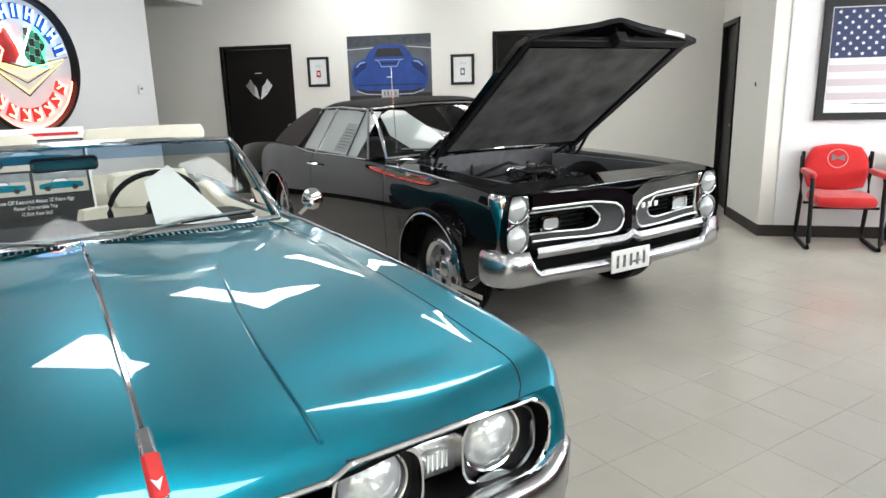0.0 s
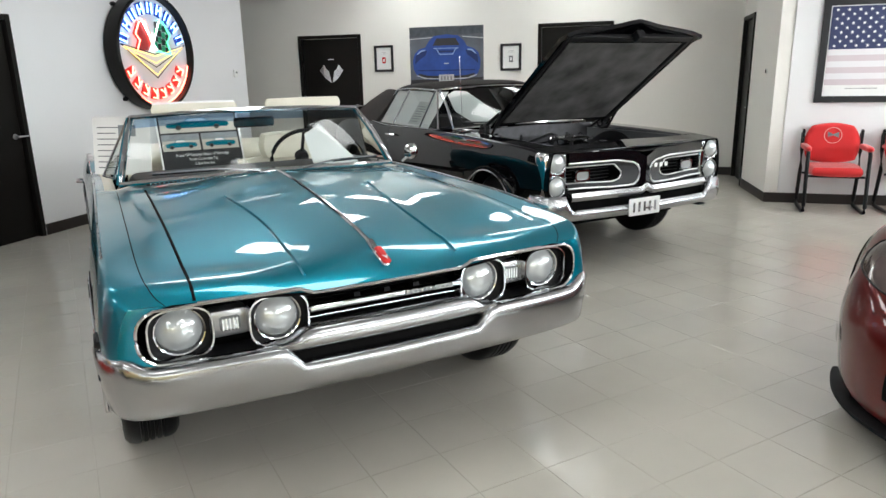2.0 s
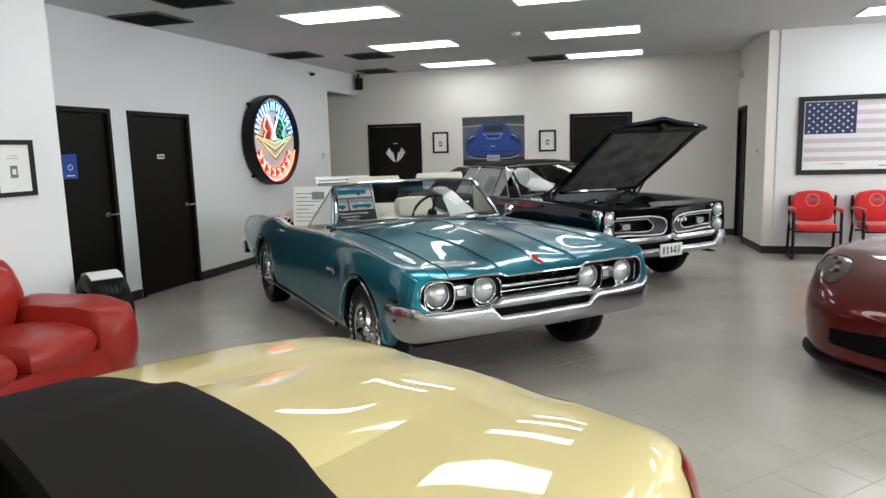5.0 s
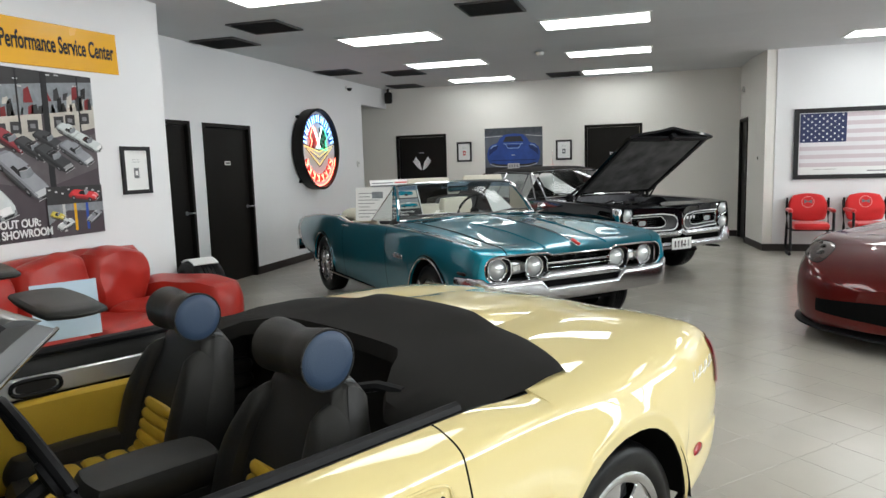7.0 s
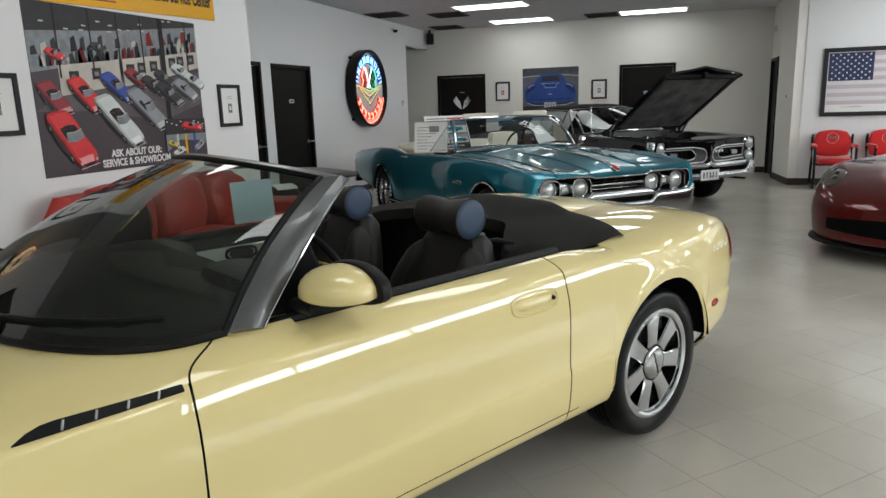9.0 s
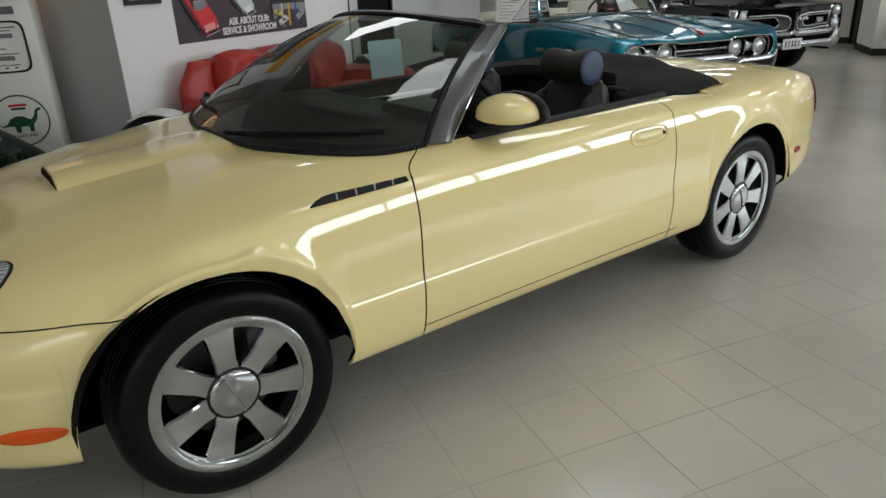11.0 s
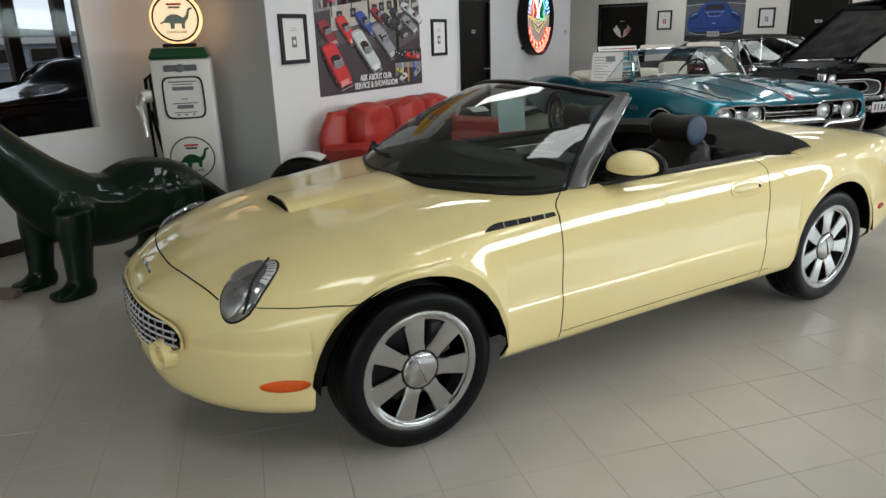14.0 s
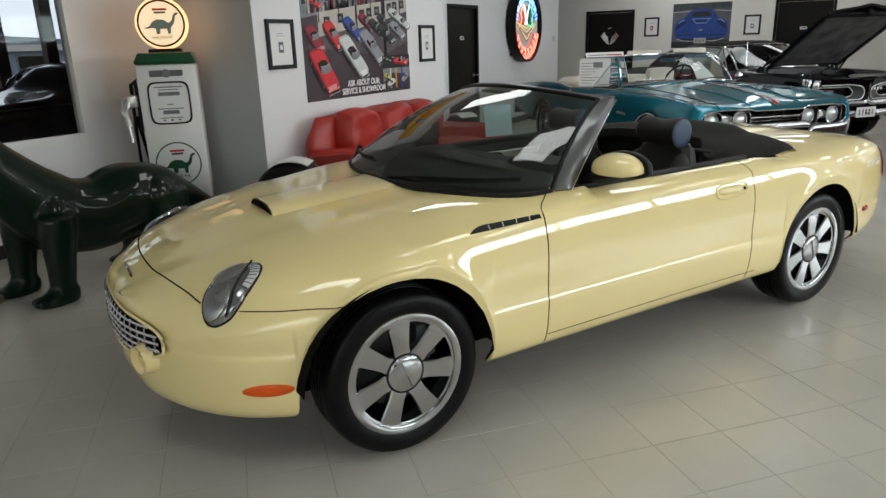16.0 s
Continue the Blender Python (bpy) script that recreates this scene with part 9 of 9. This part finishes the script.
# a low shop across the street and a wooded ridge behind it
FAR_WALL = material("far_shop_wall", (0.20, 0.25, 0.32), 0.7, vary=0.2, scale=0.6)
FAR_SIGN = material("far_shop_sign", (0.55, 0.56, 0.56), 0.6, vary=0.1)
RIDGE = material("far_ridge", (0.10, 0.13, 0.14), 0.9, vary=0.3, scale=0.1)
shop = thing("shop_building", pose(-62, 28, -0.1), "low blue-grey shop with pale sign boards across the street", "building")
part("wall", block(-4, 4, -16, 22, 0, 2.5), FAR_WALL, shop)
part("fascia", block(4.0, 4.3, -16, 22, 1.9, 2.4), FAR_SIGN, shop, "pale fascia board")
for k in range(8):
    win_k = part("window", block(4.0, 4.12, -15 + 4.6 * k, -12.2 + 4.6 * k, 0.4, 1.6), SATIN, shop)
    part("pane", block(4.12, 4.16, -14.9 + 4.6 * k, -12.3 + 4.6 * k, 0.5, 1.5), LAMP_DARK, win_k)
SKY_GLOW = material("pale_sky", (0.80, 0.88, 0.98), 1.0, vary=0.05, scale=0.02, emit=0.9)
solid("backdrop", block(-170, -169, -130, 250, -1, 70), SKY_GLOW, "pale hazy sky behind the ridge", "backdrop", kind="structure")
rng_r = random.Random(3)
bm = bmesh.new()
heights = [5.0 + 0.9 * math.sin(k * 0.31) + rng_r.uniform(-0.25, 0.25) for k in range(90)]
rows = [[(-140 - 6 * j, -120 + 4.0 * k, h * (0.0, 0.75, 1.0)[j]) for k, h in enumerate(heights)] for j in range(3)]
solid("ridge", grid_mesh(rows, bm=bm), RIDGE, "low wooded ridge far behind the street", "hill", kind="structure")


AGED_BLACK = material("aged_black_paint", (0.010, 0.006, 0.005), 0.30, coat=0.8, spec=0.2, vary=0.3, scale=3)


def old_sedan():
    car = thing("vintage_car", pose(-8.0, -1.1, 0, 0, 0, -80), "black rounded vintage saloon with chrome trim in the next room", "car")
    keys_w, keys_t = pchip([(1.9, 0.3), (1.6, 0.6), (0.8, 0.72), (-1.0, 0.78), (-1.9, 0.6), (-2.2, 0.3)]), pchip([(1.9, 0.75), (1.5, 1.0), (0.6, 1.08), (0.3, 1.13), (-0.1, 1.38), (-0.8, 1.44), (-1.5, 1.32), (-2.0, 1.0), (-2.2, 0.75)])
    rows = []
    for x in np.linspace(1.9, -2.2, 40):
        w, t = keys_w(x), keys_t(x)
        sec = rounded([(w, 0.3), (w * 1.03, 0.7), (w, 0.95), (w * (0.95 if t < 1.2 else 0.82), min(t, 1.05)), (w * 0.7, t), (0, t)], 2)
        rows.append([(x, y, z) for y, z in sec] + [(x, -y, z) for y, z in sec[-2::-1]])
    part("body", grid_mesh(rows, caps=True), AGED_BLACK, car, smooth=60)
    for s in (1, -1):
        part("roof_trim", tube([(x, s * (keys_w(x) * 0.72 + 0.02), keys_t(x) - 0.03) for x in np.linspace(0.42, -1.7, 22)], 0.014, 6), CHROME, car, "bright roof gutter")
        part("side_pane", block(-1.25, 0.0, -0.004, 0.004, 1.07, 1.29, 0.003), LAMP_DARK, car, "dark side window", at=pose(0, s * 0.645, 0))
        part("window_moulding", tube([(0.22, s * 0.70, 1.05), (0.05, s * 0.685, 1.24), (-0.14, s * 0.665, 1.315), (-0.70, s * 0.66, 1.335), (-1.15, s * 0.665, 1.30), (-1.42, s * 0.69, 1.16), (-1.50, s * 0.705, 1.05)], 0.012, 6, closed=True), CHROME, car, "bright moulding round the side window")
    for s in (1, -1):
        for x in (1.2, -1.35):
            part("fender", cushion(x - 0.6, x + 0.55, s * 0.78 - 0.16, s * 0.78 + 0.16, 0.28, 0.92, 0.5), AGED_BLACK, car)
            part("tyre", tyre_mesh(0.36, 0.2, 0.16), RUBBER, car, at=pose(x, s * 0.80, 0.36))
            part("hub_cap", lathe([(0, 0.02), (0.1, 0.015), (0.15, 0.0)], 20), CHROME, car, at=pose(x, s * 0.89, 0.36, 0, 0, 0 if s > 0 else 180))
        part("side_trim", tube([(x, s * (keys_w(x) * 1.02 + 0.01), 0.98) for x in np.linspace(1.5, -1.7, 20)], 0.012, 6), CHROME, car)
    part("front_bumper", tube([(1.8, -0.8, 0.45), (2.05, -0.5, 0.45), (2.08, 0, 0.45), (2.05, 0.5, 0.45), (1.8, 0.8, 0.45)], 0.05, 8), CHROME, car)
    return car


old_sedan()

# ---- small fittings ----
speaker = thing("loudspeaker", pose(-4.80, 9.32, 2.84, 0, 0, 30), "small black loudspeaker on the header", "loudspeaker")
part("cabinet", block(-0.07, 0.07, -0.07, 0.07, -0.11, 0.11, 0.012), BLACK, speaker)
part("grille", block(-0.06, 0.06, -0.075, -0.069, -0.10, 0.10, 0.004), CLOTH_TOP, speaker)
part("bracket", block(-0.015, 0.015, -0.02, 0.12, 0.10, 0.20), BLACK, speaker)
cam_dome = thing("security_camera", pose(LEFT, 7.55, 2.88, 0, 0, 90), "small black security camera by the ceiling", "camera")
part("bracket", block(-0.03, 0.03, -0.05, 0.0, -0.02, 0.04, 0.006), WHITE_METAL, cam_dome)
part("dome", lathe([(0.0, -0.055), (0.03, -0.045), (0.045, -0.02), (0.048, 0.0), (0.0, 0.0)], 20, "Z"), BLACK, cam_dome, at=pose(0, -0.07, 0.0))
stat = thing("thermostat", pose(LEFT, 7.92, 1.52, 0, 0, 90), "small white wall thermostat", "thermostat")
part("case", block(-0.045, 0.045, -0.025, 0.0, -0.055, 0.055, 0.008), WHITE_METAL, stat)
part("display", block(-0.02, 0.02, -0.028, -0.024, 0.0, 0.025), GREY_PLASTIC, stat)
switch = thing("light_switch", pose(1.994, 7.80, 1.42, 0, 0, math.degrees(math.atan2(FLAG - 8.45, 0.117))), "small dark wall switch on the return wall", "switch")
part("plate", block(-0.02, 0.02, -0.010, 0.0, -0.03, 0.03, 0.003), WHITE_METAL, switch)
part("rocker", block(-0.012, 0.012, -0.016, -0.008, -0.02, 0.02, 0.002), BLACK, switch)
sensor = thing("alarm_sensor", pose(1.910, 9.0, 2.60, 0, 0, RETURN_TURN), "small white alarm sensor high on the wall", "sensor")
part("case", block(-0.03, 0.03, -0.04, 0.0, -0.05, 0.05, 0.010), WHITE_METAL, sensor)
part("lens", block(-0.02, 0.02, -0.045, -0.038, -0.035, 0.005, 0.004), GREY_PLASTIC, sensor)
alarm = thing("smoke_detector", pose(-1.15, 6.05, CEIL), "round white smoke detector on the ceiling", "smoke detector")
part("case", lathe([(0.0, -0.045), (0.04, -0.043), (0.06, -0.02), (0.065, -0.006), (0.0, -0.006)], 24, "Z"), WHITE_METAL, alarm)
door_sign = thing("door_sign", pose(LEFT + 0.003, 2.51, 1.5, 0, 0, 90), "small blue plate with a white symbol on the door", "sign")
part("plate", block(-0.09, 0.09, 0.018, 0.028, -0.12, 0.12, 0.003), BLUE_INK, door_sign)
part("symbol", ring(ellipse(0, -0.01, 0.03, 0.03, 16), ellipse(0, -0.01, 0.022, 0.022, 16), 0.002), INK_WHITE, door_sign, at=pose(0, 0.0155, 0))
part("symbol_bar", block(-0.05, 0.05, 0.0155, 0.0175, -0.095, -0.085), INK_WHITE, door_sign)


# ---- floor: diagonal square tiles, the nearest as pieces of their own ----
floor_ob = solid("floor", block(-8.2, EAST + 0.1, SOUTH - 0.1, BACK + 0.1, -0.10, -0.0014), GROUT, "diagonal beige-grey ceramic tile floor, glossy", "floor", kind="structure")
TILE_SIZE, TURN_TILE = 0.3053, radians(45.99)
ORIGIN = Vector((-0.970, -3.863))
ux, uy = Vector((math.cos(TURN_TILE), math.sin(TURN_TILE))), Vector((-math.sin(TURN_TILE), math.cos(TURN_TILE)))
g, b, hh = 0.0017, 0.0035, TILE_SIZE / 2


def tile_points(cx, cy, lift):
    out = []
    for r, z in ((hh - g, -0.006), (hh - g, -0.0006), (hh - g - 0.0012, 0.0)):
        for sx, sy in ((-1, -1), (1, -1), (1, 1), (-1, 1)):
            p = Vector((cx, cy)) + ux * (sx * r) + uy * (sy * r)
            out.append((p.x, p.y, z + lift))
    return out


TILE_FACES = [(8, 9, 10, 11)] + [(a + k, a + (k + 1) % 4, a + 4 + (k + 1) % 4, a + 4 + k) for a in (0, 4) for k in range(4)]
shared = bpy.data.meshes.new("tile")
shared.from_pydata(tile_points(0, 0, 0), [], TILE_FACES)
shared.materials.append(TILE)
rest_v, rest_f = [], []
count = 0
rng = random.Random(4)
for i in range(-60, 61):
    for j in range(-60, 61):
        c = ORIGIN + ux * ((i + 0.5) * TILE_SIZE) + uy * ((j + 0.5) * TILE_SIZE)
        if not (-8.2 < c.x < EAST and SOUTH < c.y < BACK):
            continue
        if c.x > LEFT - 0.3 or c.y > 8.0:
            lift = rng.uniform(-0.0004, 0.0)
            if count < 300 and -1.7 < c.x < 1.8 and -5.9 < c.y < 1.9 and (c.x + 0.45 * c.y > -2.6):
                t = new("tile", shared)
                t.location = (c.x, c.y, lift)
                t.parent = floor_ob
                count += 1
            else:
                k = len(rest_v)
                rest_v += tile_points(c.x, c.y, lift)
                rest_f += [tuple(k + q for q in f) for f in TILE_FACES]
me = bpy.data.meshes.new("tile_field")
me.from_pydata(rest_v, [], rest_f)
me.materials.append(TILE)
rest = new("tile_field", me)
rest.parent = floor_ob
tagged(rest, kind="stuff")
